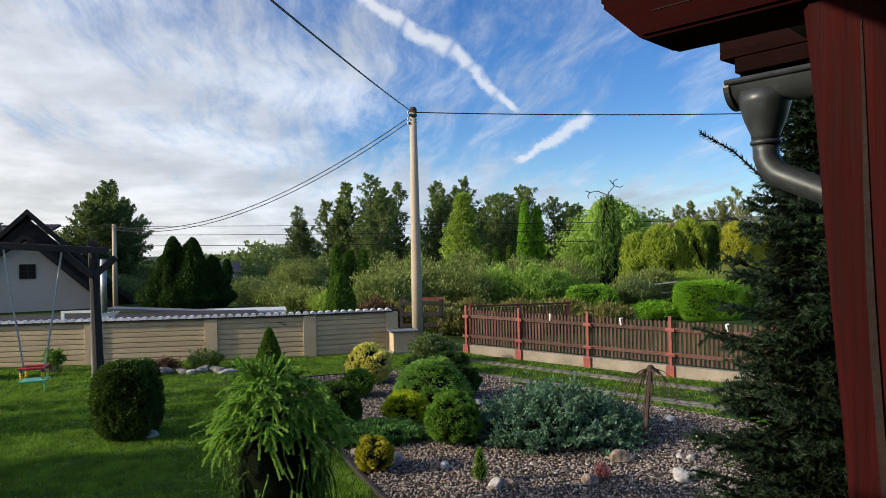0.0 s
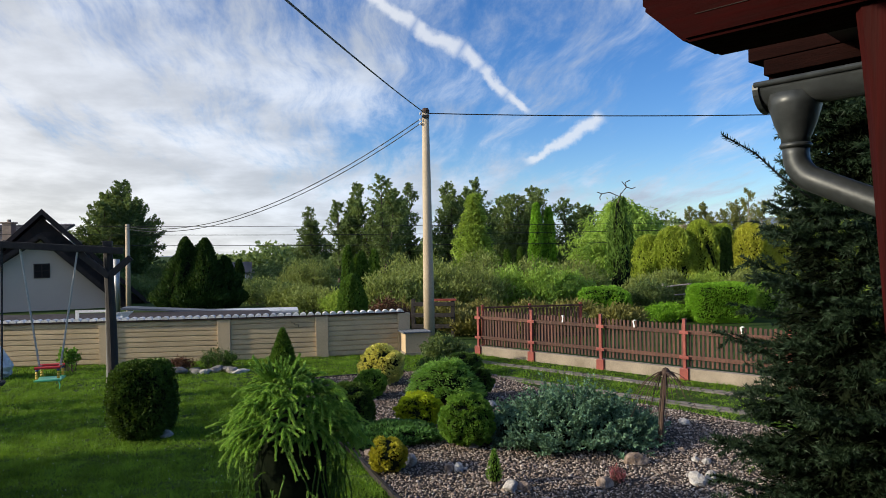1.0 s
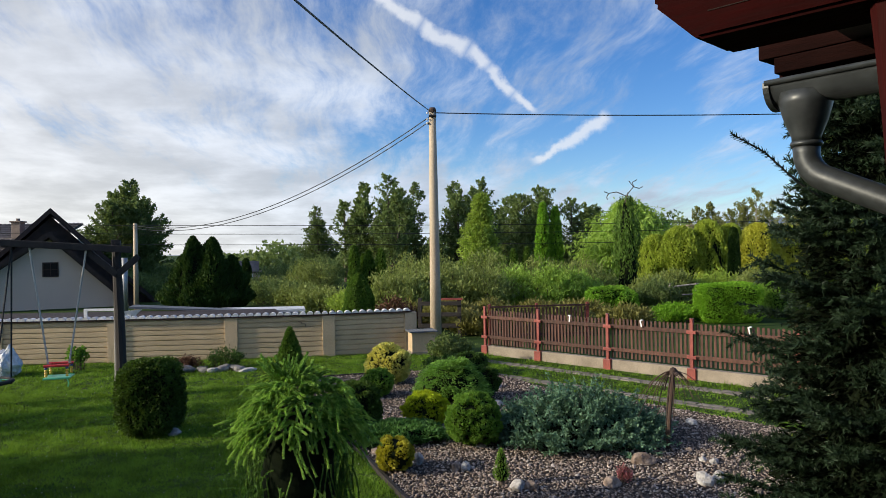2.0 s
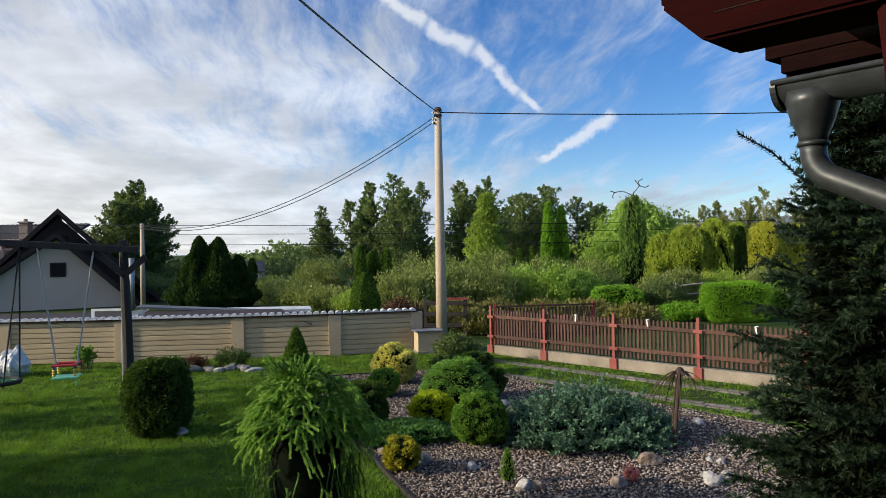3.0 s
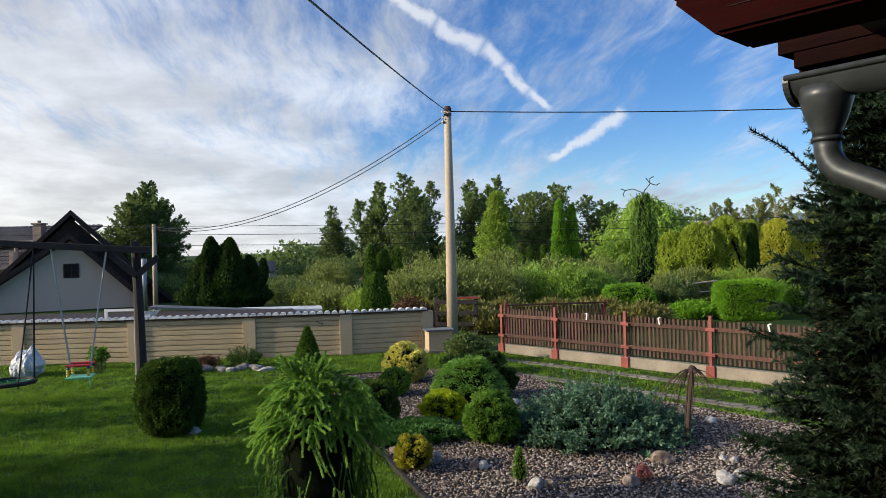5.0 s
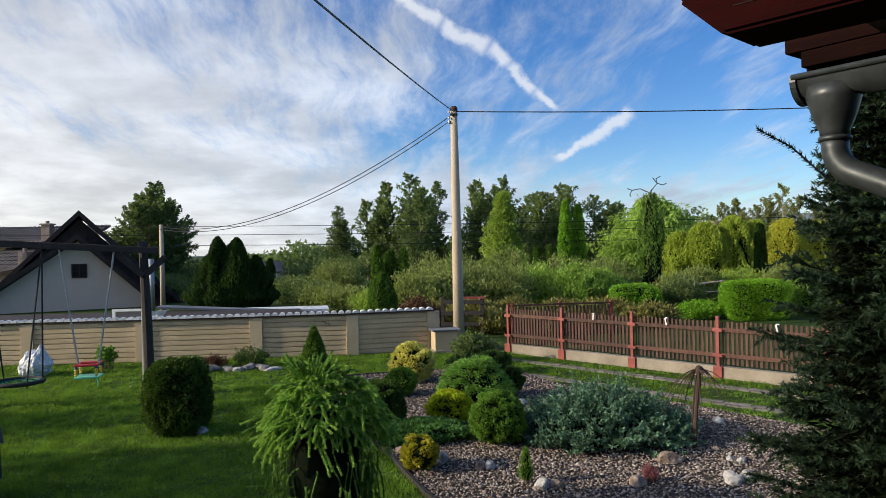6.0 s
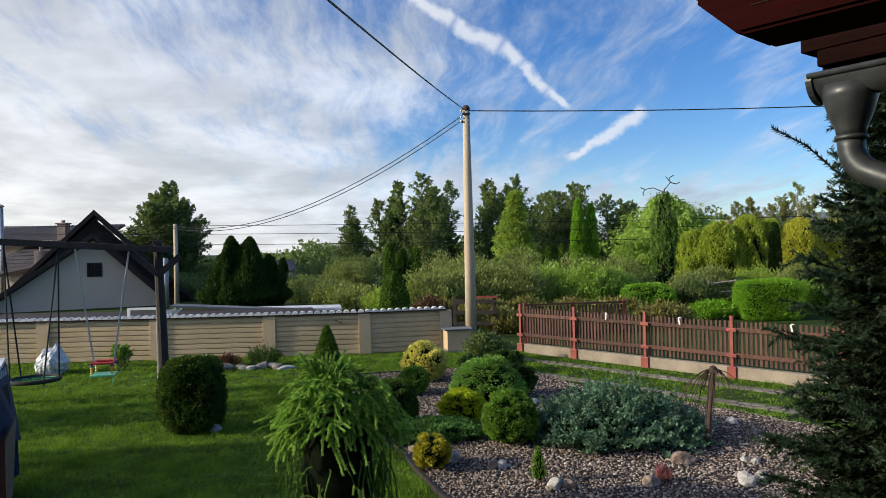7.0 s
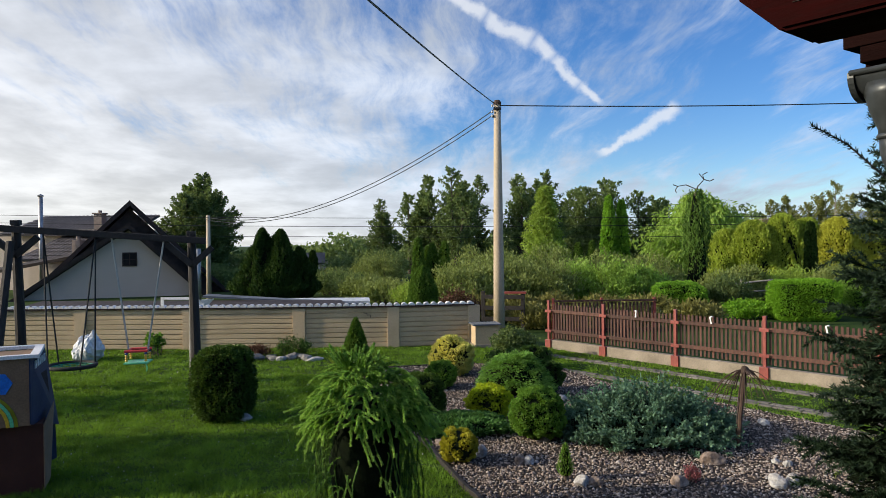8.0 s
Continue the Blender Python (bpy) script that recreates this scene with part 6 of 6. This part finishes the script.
# ---- garden plants ----
shrub("box_shrub", "clipped dark green drum-shaped box shrub on the lawn", (-3.70, 9.35, 0), (0.80, 0.80, 1.0), "leaf_box", 26000, (0.030, 0.012), 0.05, 3.4, 201, tufts=420, deep=0.07)
shrub("golden_shrub", "round yellow-variegated shrub beside the lawn", (-0.78, 12.5, 0.03), (0.76, 0.76, 0.68), "leaf_golden", 14000, (0.032, 0.013), 0.10, 2.2, 202, tufts=260, deep=0.14)
shrub("round_shrub", "small round olive-green shrub", (-0.90, 11.35, 0.03), (0.54, 0.54, 0.44), "leaf_mid", 8000, (0.026, 0.011), 0.08, 2.2, 203, tufts=160, deep=0.14)
shrub("dark_shrub", "rounded dark green box shrub", (-1.02, 9.05, 0.03), (0.72, 0.68, 0.68), "leaf_box", 15000, (0.026, 0.011), 0.08, 2.4, 204, tufts=260, deep=0.12)
shrub("yellow_conifer", "low yellow-green cushion conifer", (-0.10, 9.35, 0.03), (0.60, 0.55, 0.45), "leaf_yellow", 12000, (0.034, 0.008), 0.10, 2.2, 205, 0.6, tufts=170, deep=0.16)
shrub("globe_shrub", "round green globe thuja in the gravel", (0.48, 8.42, 0.03), (0.68, 0.68, 0.62), "leaf_mid", 18000, (0.030, 0.011), 0.09, 2.3, 206, 0.4, tufts=190, deep=0.16)
shrub("golden_dwarf", "small golden yellow dwarf shrub", (-0.40, 7.45, 0.03), (0.40, 0.40, 0.36), "leaf_gold_small", 6000, (0.026, 0.012), 0.14, 2.1, 207, 0.5, tufts=60, deep=0.22)
shrub("maroon_shrub", "small dark maroon-green shrub", (0.86, 11.2, 0.03), (0.42, 0.42, 0.42), "leaf_dark", 7000, (0.028, 0.012), 0.2, 2.0, 208, tufts=70, deep=0.25)
wild_shrub("rose_bush", "loose green rose bush by the pole", (0.35, 14.6, 0.0), (1.0, 0.8, 0.62), "leaf_ash", 70, 60, (0.05, 0.022), 209)
shrub("rounded_bush", "rounded mid-green bush near the pole", (0.70, 13.4, 0), (0.62, 0.6, 0.44), "leaf_dark", 9000, (0.03, 0.013), 0.14, 2.1, 210, tufts=90, deep=0.20)
wild_shrub("low_bush", "loose green bush at the edge of the gravel", (0.20, 13.0, 0), (0.8, 0.7, 0.42), "leaf_dark", 60, 60, (0.045, 0.018), 211)
wild_shrub("sapling", "thin leafy sapling against the wall", (-7.35, 14.8, 0), (0.45, 0.4, 0.62), "leaf_mid", 14, 26, (0.07, 0.03), 212)
cone_tree("dwarf_spruce", "small pointed green dwarf spruce", (-2.20, 11.0, 0), 1.16, 0.72, "leaf_dwarf", 9000, (0.045, 0.010), 213, 0.8)
wild_shrub("ornamental_grass", "tuft of yellow-green ornamental grass", (-2.75, 12.7, 0.0), (0.45, 0.4, 0.42), "grass_long", 60, 14, (0.2, 0.006), 214, 0.25)
shrub("carpet_juniper", "low mat of dark green creeping juniper", (-0.50, 8.75, 0.03), (1.20, 0.90, 0.20), "leaf_carpet", 16000, (0.045, 0.009), 0.25, 2.0, 215, 0.2, tufts=150, deep=0.20)


def tiered_spruce(at, size, seed):
    """Flat-topped nest spruce: layered, slightly drooping sprays."""
    rng = np.random.default_rng(seed)
    e = thing("nest_spruce", "spreading layered green nest spruce", "conifer", at)
    w, d, h = size
    n, per = 420, 60
    a = rng.uniform(0, 6.28, n)
    rr = rng.uniform(0.15, 1, n) ** 0.6
    z = h * (1 - 0.75 * rr ** 2.4) * rng.uniform(0.55, 1.0, n)
    tip = np.stack([np.cos(a) * rr * w / 2, np.sin(a) * rr * d / 2, z], 1)
    root = tip * [0.55, 0.55, 0.85]
    s = rng.uniform(0, 1, (n, per))
    p = root[:, None] + (tip - root)[:, None] * s[..., None]
    p[..., 2] += 0.06 * np.sin(s * 3.0)
    out = np.repeat(tip - root, per, 0)
    p = p.reshape(-1, 3)
    lat = rng.normal(size=p.shape) * [1, 1, 0.35]
    p = p + lat * 0.02
    v, f = leaves(p, unit(out) * 0.8 + lat * 0.6 + [0, 0, -0.1], 0.045, 0.007, rng=rng)
    v[:, 2] = np.maximum(v[:, 2], 0.01)
    held("sprays", mesh_of(v, f), "leaf_spruce", e)
    # near-black lump stands in for the shade under the layers
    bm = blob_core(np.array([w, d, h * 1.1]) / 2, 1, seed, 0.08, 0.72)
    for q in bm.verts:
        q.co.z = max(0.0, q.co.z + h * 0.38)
    part("inner_shade", bm, "core_shade", e, smooth=True)
    part("stem", tube(bmesh.new(), [(0, 0, -0.03), (0, 0, h * 0.5)], [0.05, 0.03], 6), "bark", e)


tiered_spruce((0.28, 10.85, 0.03), (1.22, 1.0, 0.68), 220)


def needle_twigs(path_pts, r, length, width, per_m, rng, forward=0.5):
    """Needles set round polylines: a list of arrays of points."""
    P, A = [], []
    for q in path_pts:
        seg = q[1:] - q[:-1]
        ln = np.linalg.norm(seg, axis=1)
        k = np.maximum(2, (ln * per_m).astype(int))
        for j in range(len(seg)):
            s = rng.uniform(0, 1, k[j])
            P.append(q[j] + seg[j] * s[:, None])
            d = seg[j] / max(ln[j], 1e-6)
            rad = np.cross(d, unit(rng.normal(size=(k[j], 3))))
            A.append(d * forward + unit(rad))
    return needles(np.concatenate(P), np.concatenate(A), length, width, rng)


def twig_mesh(paths, r):
    """Three-sided twigs along polylines, tapering."""
    V, F, base = [], [], 0
    for q in paths:
        k = len(q)
        t = np.linspace(1, 0.35, k)[:, None] * r
        d = unit(np.gradient(q, axis=0))
        s = unit(np.cross(d, [0.3, 0.5, 0.81]))
        u = np.cross(d, s)
        ring = np.stack([q + s * t, q + (-0.5 * s + 0.866 * u) * t, q + (-0.5 * s - 0.866 * u) * t], 1).reshape(-1, 3)
        V.append(ring)
        for i in range(k - 1):
            for j in range(3):
                a, b = base + i * 3 + j, base + i * 3 + (j + 1) % 3
                F.append((a, b, b + 3, a + 3))
        base += 3 * k
    return mesh_of(np.concatenate(V), np.array(F))


def make_weeping_spruce():
    """A mop-headed spruce: a dome of thick bottle-brush shoots over hanging strands; the hollow's shade is painted
    near-black.
    """
    rng = np.random.default_rng(230)
    e = thing("weeping_spruce", "mop-headed weeping spruce with long trailing branchlets", "conifer", (-1.09, 5.75, 0))
    H, W = 1.38, 0.41
    cap, tips, strands, loose = [], [], [], []

    def shoot(st, out, ln, lift, fall, n=7):
        return np.array([st + out * ln * t + np.array([0, 0, ln * (lift * t - fall * t * t)]) for t in np.linspace(0, 1, n)])

    for i in range(430):
        # the dome, thickest on the shoulder
        th = math.acos(1 - rng.uniform(0.0, 0.86))
        a = rng.uniform(0, 6.28)
        c, s = math.cos(a), math.sin(a)
        bulge = 1 + 0.10 * math.sin(3 * a + 1.0) + 0.07 * math.sin(5 * a + 2.2 * th)
        r = W * math.sin(th) * 0.86 * bulge
        st = np.array([c * r, s * r, 0.86 + (H - 0.92) * math.cos(th) * bulge])
        out = np.array([c, s, 0.0]) * (0.35 + 0.6 * math.sin(th)) + np.array([-s, c, 0]) * rng.normal() * 0.55
        ln = rng.uniform(0.13, 0.25) * (0.75 + 0.35 * math.sin(th))
        q = shoot(st, out, ln, rng.uniform(0.15, 0.75) * (0.5 + math.cos(th)), rng.uniform(0.35, 1.0) * (0.4 + math.sin(th)))
        cap.append(q[:6])
        tips.append(q[4:])
        if i % 2:
            f = q[2]
            q2 = shoot(f, out + np.array([-s, c, 0]) * rng.choice([-1, 1]) * 0.9, ln * 0.5, 0.25, 0.5, 4)
            cap.append(q2[:3])
            tips.append(q2[2:])
    for i in range(165):
        # strands that hang before the hollow
        a = rng.uniform(0, 6.28)
        c, s = math.cos(a), math.sin(a)
        if math.cos(a + 1.25) > 0.55 and i % 3:      # the mop hangs open here
            continue
        r0, z0 = W * rng.uniform(0.70, 1.0), rng.uniform(0.30, 1.0)
        fall = rng.uniform(0.16, 0.46)
        flare = rng.uniform(0.0, 0.09)
        q = np.array([(c * (r0 + flare * math.sin(t * 1.9)) - s * 0.05 * math.sin(5 * t + i) * t, s * (r0 + flare * math.sin(t * 1.9)) + c * 0.05 * math.sin(5 * t + i) * t, max(0.03, z0 + 0.05 * math.sin(t * 3.0) - fall * t ** 1.4)) for t in np.linspace(0, 1, 7)])
        strands.append(q)
        if i % 3 == 0:
            tips.append(q[5:])
    for i in range(26):
        # thin loose shoots flung out on the sunny side
        a = math.pi + rng.normal() * 0.75
        c, s = math.cos(a), math.sin(a)
        st = np.array([c * W * 0.7, s * W * 0.7, rng.uniform(0.35, 1.15)])
        loose.append(shoot(st, np.array([c, s, 0]) + rng.normal(size=3) * 0.25, rng.uniform(0.16, 0.34), rng.uniform(0.05, 0.45), rng.uniform(0.3, 0.9)))
    for i in range(34):
        # upright leader tuft
        a = rng.uniform(0, 6.28)
        st = np.array([-0.10 + 0.05 * math.cos(a), 0.05 * math.sin(a), H * 0.93])
        cap.append(shoot(st, np.array([math.cos(a) * 0.8 - 0.15, math.sin(a) * 0.8, 0.5]), rng.uniform(0.10, 0.22), 0.8, 0.2, 5))
    v, f = needle_twigs(cap, 0.004, 0.020, 0.0040, 1300, rng, 0.8)
    held("shoot_mass", mesh_of(v, f), "leaf_spruce", e)
    v, f = needle_twigs(tips, 0.004, 0.017, 0.0045, 1700, rng, 1.0)
    held("fresh_growth", mesh_of(v, f), "leaf_spruce_tip", e, "pale yellow-green fresh shoot tips")
    # darker leaf tone below the dome: its shade put into the colour
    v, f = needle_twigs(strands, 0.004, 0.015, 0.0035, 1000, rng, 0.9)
    held("shaded_strands", mesh_of(v, f), "leaf_dark", e)
    v, f = needle_twigs(loose, 0.004, 0.018, 0.0022, 520, rng, 1.0)
    held("loose_growth", mesh_of(v, f), "leaf_spruce", e)
    held("branch_wood", twig_mesh(cap + strands, 0.008), "leaf_spruce", e)
    # near-black mass painted as the shaded hollow
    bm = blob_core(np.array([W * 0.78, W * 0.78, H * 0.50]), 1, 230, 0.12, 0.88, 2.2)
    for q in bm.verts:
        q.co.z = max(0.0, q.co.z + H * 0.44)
    part("crown_shade", bm, "core_shade", e, smooth=True)
    part("trunk", tube(bmesh.new(), [(0, 0, -0.03), (0.02, 0, 0.7), (0, 0, H * 0.95)], [0.05, 0.04, 0.012], 8), "bark", e)


make_weeping_spruce()


def make_blue_juniper():
    rng = np.random.default_rng(240)
    e = thing("blue_juniper", "wide spreading blue-green juniper with spiky shoots", "juniper", (1.75, 8.60, 0.03))
    n, per = 950, 44
    a = rng.uniform(0, 6.28, n)
    rr = rng.uniform(0, 1, n) ** 0.5
    foot = np.stack([np.cos(a) * rr * 0.93, np.sin(a) * rr * 0.70, 0.02 + 0.40 * (1 - rr ** 2) * rng.uniform(0.2, 1, n)], 1)
    d = np.stack([np.cos(a) * (0.25 + 0.6 * rr), np.sin(a) * (0.25 + 0.6 * rr), 0.85 - 0.45 * rr], 1) + rng.normal(size=(n, 3)) * 0.22
    ln = rng.uniform(0.16, 0.44, n) * (1.1 - 0.25 * rr)
    d = unit(d)
    s = rng.uniform(0.1, 1, (n, per))
    p = foot[:, None] + d[:, None] * (ln[:, None] * s)[..., None]
    p = p.reshape(-1, 3) + rng.normal(size=(n * per, 3)) * 0.008
    ax = np.repeat(d, per, 0) * 0.6 + rng.normal(size=p.shape) * 0.7
    v, f = leaves(p, ax, 0.040, 0.012, rng=rng)
    v[:, 2] = np.maximum(v[:, 2], 0.005)
    held("foliage", mesh_of(v, f), "leaf_blue", e)
    paths = [np.array([foot[i], foot[i] + d[i] * ln[i] * 0.95]) for i in range(0, n, 2)]
    held("twig_wood", twig_mesh(paths, 0.004), "bark", e)
    # near-black mound: shade between the shoots, as colour
    bm = blob_core(np.array([0.95, 0.60, 0.28]), 1, 240, 0.1, 0.9)
    for q in bm.verts:
        q.co.z = max(0.0, q.co.z + 0.14)
    part("inner_shade", bm, "core_shade", e, smooth=True)


make_blue_juniper()


def make_fir():
    """The tall fir beside the porch: whorls of layered branches set with needles."""
    rng = np.random.default_rng(250)
    e = thing("fir_tree", "tall dark green fir with layered needle branches beside the porch, shade in its colour", "fir", (2.50, 3.95, 0))
    H, R = 4.3, 0.78
    main, twigs = [], []
    z = 0.15
    while z < H - 0.15:
        k = rng.integers(6, 9)
        a0 = rng.uniform(0, 6.28)
        for j in range(k):
            a = a0 + 6.283 * j / k + rng.normal() * 0.25
            ln = (R * (1 - z / H) ** 0.72 + 0.10) * rng.uniform(0.62, 1.15)
            rise = 0.22 + 0.50 * (z / H) + rng.normal() * 0.17
            d = np.array([math.cos(a), math.sin(a), 0])
            zj = rng.uniform(-0.09, 0.09)
            t = np.linspace(0, 1, 7)[:, None]
            q = d * ln * t + np.array([0, 0, 1]) * (z + zj + ln * (rise * t - 0.28 * t ** 2 + 0.12 * t ** 3))
            main.append(q)
            side = np.array([-d[1], d[0], 0])
            nt = int(7 + ln * 17)
            for i in range(nt):
                s = 0.22 + 0.78 * (i + rng.uniform(0, 1)) / nt
                g = int(s * 5.99)
                st = q[g] + (q[min(g + 1, 6)] - q[g]) * (s * 6 - g if g < 6 else 0)
                o = (1 if i % 2 else -1)
                tl = (0.10 + 0.20 * ln * (1.05 - s)) * rng.uniform(0.7, 1.2)
                dd = d * 0.75 + side * o * 0.75 + np.array([0, 0, 0.12 + rng.normal() * 0.34])
                dd /= np.linalg.norm(dd)
                tw = np.array([st + dd * tl * u + np.array([0, 0, -0.05 * tl * u * u]) for u in (0, 0.5, 1.0)])
                twigs.append(tw)
                if tl > 0.13:
                    for o2 in (-1, 1):
                        d2 = dd + np.cross(dd, [0, 0, 1]) * o2 * 0.9
                        d2 /= np.linalg.norm(d2)
                        twigs.append(np.array([st + dd * tl * 0.45, st + dd * tl * 0.45 + d2 * tl * 0.5]))
        z += rng.uniform(0.075, 0.105)
    tips = [q[3:] for q in main]
    v, f = needle_twigs(twigs + tips, 0.003, 0.032, 0.0044, 360, rng, 0.8)
    held("foliage", mesh_of(v, f), "leaf_fir_shaded", e)
    pick = [t for i, t in enumerate(twigs) if i % 17 == 0 and math.sin(3.1 * t[0][2] + 2.3 * math.atan2(t[0][1], t[0][0])) > 0.2]
    v, f = needle_twigs([t[-2:] for t in pick], 0.003, 0.024, 0.0022, 480, rng, 0.8)
    held("fresh_growth", mesh_of(v, f), "leaf_fir_new", e, "yellow-green fresh tips")
    # near-black inner sprays painted as the shade within the fir
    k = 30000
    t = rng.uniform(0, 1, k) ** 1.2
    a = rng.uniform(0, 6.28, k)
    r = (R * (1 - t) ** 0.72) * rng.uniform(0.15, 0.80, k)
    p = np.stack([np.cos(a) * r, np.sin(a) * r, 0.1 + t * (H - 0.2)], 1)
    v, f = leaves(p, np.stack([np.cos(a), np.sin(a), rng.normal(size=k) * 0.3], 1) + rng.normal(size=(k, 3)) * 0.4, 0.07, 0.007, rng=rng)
    held("inner_foliage_shade", mesh_of(v, f), "core_shade", e)
    held("branch_wood", twig_mesh(main, 0.009), "core_shade", e)
    held("twig_wood", twig_mesh(twigs, 0.003), "leaf_fir_shaded", e)
    # one long stray branch
    q = np.array([[0, 0, 2.42], [-0.30, -0.10, 2.56], [-0.54, -0.20, 2.68], [-0.75, -0.28, 2.83], [-0.95, -0.34, 2.92]])
    v, f = needle_twigs([q[1:], np.array([q[2], q[2] + [-0.02, 0.05, 0.16]]), np.array([q[1], q[1] + [-0.10, 0.03, 0.15]])], 0.003, 0.030, 0.0030, 520, rng, 0.8)
    held("stray_branch_needles", mesh_of(v, f), "leaf_fir_shaded", e)
    held("stray_branch", twig_mesh([q], 0.009), "bark", e)
    part("trunk", tube(bmesh.new(), [(0, 0, -0.05), (0.01, 0, 1.5), (0, 0, 3.0), (0, 0, H)], [0.085, 0.065, 0.04, 0.006], 10), "bark", e)
    # near-black column, more of the fir's painted inner shade
    bm = bmesh.new()
    tube(bm, [(0, 0, 0.1), (0, 0, 1.0), (0, 0, 2.2), (0, 0, 3.4)], [0.26, 0.24, 0.15, 0.03], 10)
    part("crown_shade", bm, "core_shade", e)


make_fir()


def make_dead_shrub():
    """Grafted weeping shrub, bare: a stake with a tuft of drooping dry twigs."""
    rng = np.random.default_rng(260)
    e = thing("bare_weeping_shrub", "bare dead weeping shrub on a thin stake", "dead shrub", (2.72, 8.12, 0.03))
    part("stake", tube(bmesh.new(), [(-0.03, 0, -0.03), (0.0, 0, 0.4), (0.045, 0, 0.84)], [0.026, 0.024, 0.020], 8), "dead_twig", e)
    part("stake", tube(bmesh.new(), [(-0.06, 0.02, -0.03), (0.02, 0.03, 0.80)], [0.014, 0.012], 6), "bark", e)
    part("graft_knob", rough_knob((0.045, 0, 0.86), 0.055), "dead_twig", e)
    for i in range(26):
        a = rng.uniform(0, 6.28)
        r, drop = rng.uniform(0.10, 0.46), rng.uniform(0.24, 0.58)
        pts = [(0.045 + math.cos(a) * r * t, math.sin(a) * r * t, 0.87 + 0.06 * math.sin(t * 2.2) - drop * t ** 1.6) for t in (0, 0.2, 0.45, 0.7, 1.0)]
        part("twig", tube(bmesh.new(), pts, [0.009, 0.008, 0.006, 0.005, 0.003], 4), "dead_twig", e)


def rough_knob(c, r):
    bm = bmesh.new()
    bmesh.ops.create_icosphere(bm, subdivisions=2, radius=r)
    for v in bm.verts:
        v.co = Vector(c) + v.co * (1 + 0.25 * math.sin(40 * v.co.x + 30 * v.co.z) * math.cos(37 * v.co.y))
    return bm


make_dead_shrub()

for i, (x, y, sx, sy, sz, mt, lab) in enumerate((
        (2.24, 7.55, 0.28, 0.20, 0.17, "brown_rock", "brown angular rock in the gravel"), (1.72, 6.85, 0.20, 0.16, 0.14, "brown_rock", "dark brown rock in the gravel"),
        (0.80, 6.80, 0.16, 0.16, 0.15, "pale_rock", "pale rounded rock in the gravel"), (0.93, 6.82, 0.16, 0.14, 0.12, "brown_rock", "small brown rock in the gravel"),
        (2.62, 6.85, 0.22, 0.17, 0.17, "pale_rock", "white angular rock in the gravel"), (2.78, 6.9, 0.14, 0.13, 0.16, "pale_rock", "white angular rock in the gravel"), (2.98, 7.5, 0.13, 0.11, 0.09, "pale_rock", "small white rock in the gravel"),
        (2.90, 7.6, 0.10, 0.09, 0.08, "pale_rock", "small white rock in the gravel"), (3.36, 9.2, 0.18, 0.14, 0.10, "pale_rock", "pale flat stone in the gravel"), (-0.17, 7.70, 0.14, 0.12, 0.19, "pale_rock", "pale upright stone in the gravel"),
        (0.23, 7.45, 0.12, 0.12, 0.13, "brown_rock", "brown stone in the gravel"), (0.33, 7.45, 0.11, 0.10, 0.14, "pale_rock", "grey stone in the gravel"), (0.55, 8.35, 0.17, 0.12, 0.08, "pale_rock", "flat pale stone by the globe shrub"),
        (-0.78, 8.75, 0.20, 0.15, 0.12, "pale_rock", "pale stone at the edge of the gravel"), (-0.95, 8.55, 0.13, 0.11, 0.10, "pale_rock", "small grey stone at the edge of the gravel"), (0.95, 10.5, 0.2, 0.15, 0.12, "pale_rock", "grey stone beside the juniper"),
        (1.05, 11.9, 0.25, 0.2, 0.12, "pale_rock", "pale stone at the back of the bed"), (2.9, 8.0, 0.1, 0.09, 0.07, "brown_rock", "small brown stone in the gravel"), (-0.65, 8.1, 0.16, 0.14, 0.11, "brown_rock", "mottled stone at the edge of the gravel"))):
    rock("rock", lab, (x, y, 0.03), (sx, sy, sz), mt, 300 + i, turn=i * 37)
rock("lawn_stone", "white stone lying beside the box shrub", (-3.37, 9.30, 0.01), (0.21, 0.15, 0.12), "pale_rock", 330, "stones on the lawn")
for i in range(9):
    r = random.Random(i)
    rock("rockery_stone", "grey stone of the small rockery by the wall", (-5.05 + i * 0.17, 14.3 + r.uniform(-0.25, 0.25), 0), (r.uniform(0.22, 0.44), 0.28, r.uniform(0.10, 0.22)), "grey_rock" if i % 4 else "pale_rock", 340 + i, "rockery stones", i * 50)
wild_shrub("heather_clump", "low grey-green heather clump in the rockery", (-4.25, 14.65, 0), (0.75, 0.5, 0.44), "leaf_dark", 60, 40, (0.05, 0.009), 360)
wild_shrub("heather_clump", "low brownish heather clump in the rockery", (-5.0, 14.6, 0), (0.7, 0.4, 0.26), "leaf_brown", 50, 40, (0.05, 0.009), 361)
wild_shrub("low_plant", "low dark green plant by the rockery", (-5.55, 14.5, 0), (0.5, 0.4, 0.22), "leaf_dark", 40, 40, (0.05, 0.012), 362)
cone_tree("conifer_seedling", "tiny green conifer seedling in the gravel", (0.66, 6.95, 0.03), 0.30, 0.17, "leaf_mid", 700, (0.035, 0.004), 363, 0.7)
wild_shrub("pink_heather", "small tuft of pinkish red heather", (1.86, 6.95, 0.03), (0.17, 0.15, 0.17), "leaf_pink", 30, 26, (0.022, 0.005), 364)


def make_edging():
    e = thing("bed_edging", "low dark wooden edging strip of the gravel bed", "edging")
    pts = [Vector((x, y, 0)) for x, y in BED[12:] + BED[:3]]
    for a, b in zip(pts, pts[1:]):
        d = b - a
        part("board", boxed((0, -0.02, 0.0), (d.length - 0.006, 0.02, 0.055), 0.004, pose(a.x, a.y, 0, 0, 0, math.degrees(math.atan2(d.y, d.x)))), "tar_wood", e)


make_edging()
make_drive()
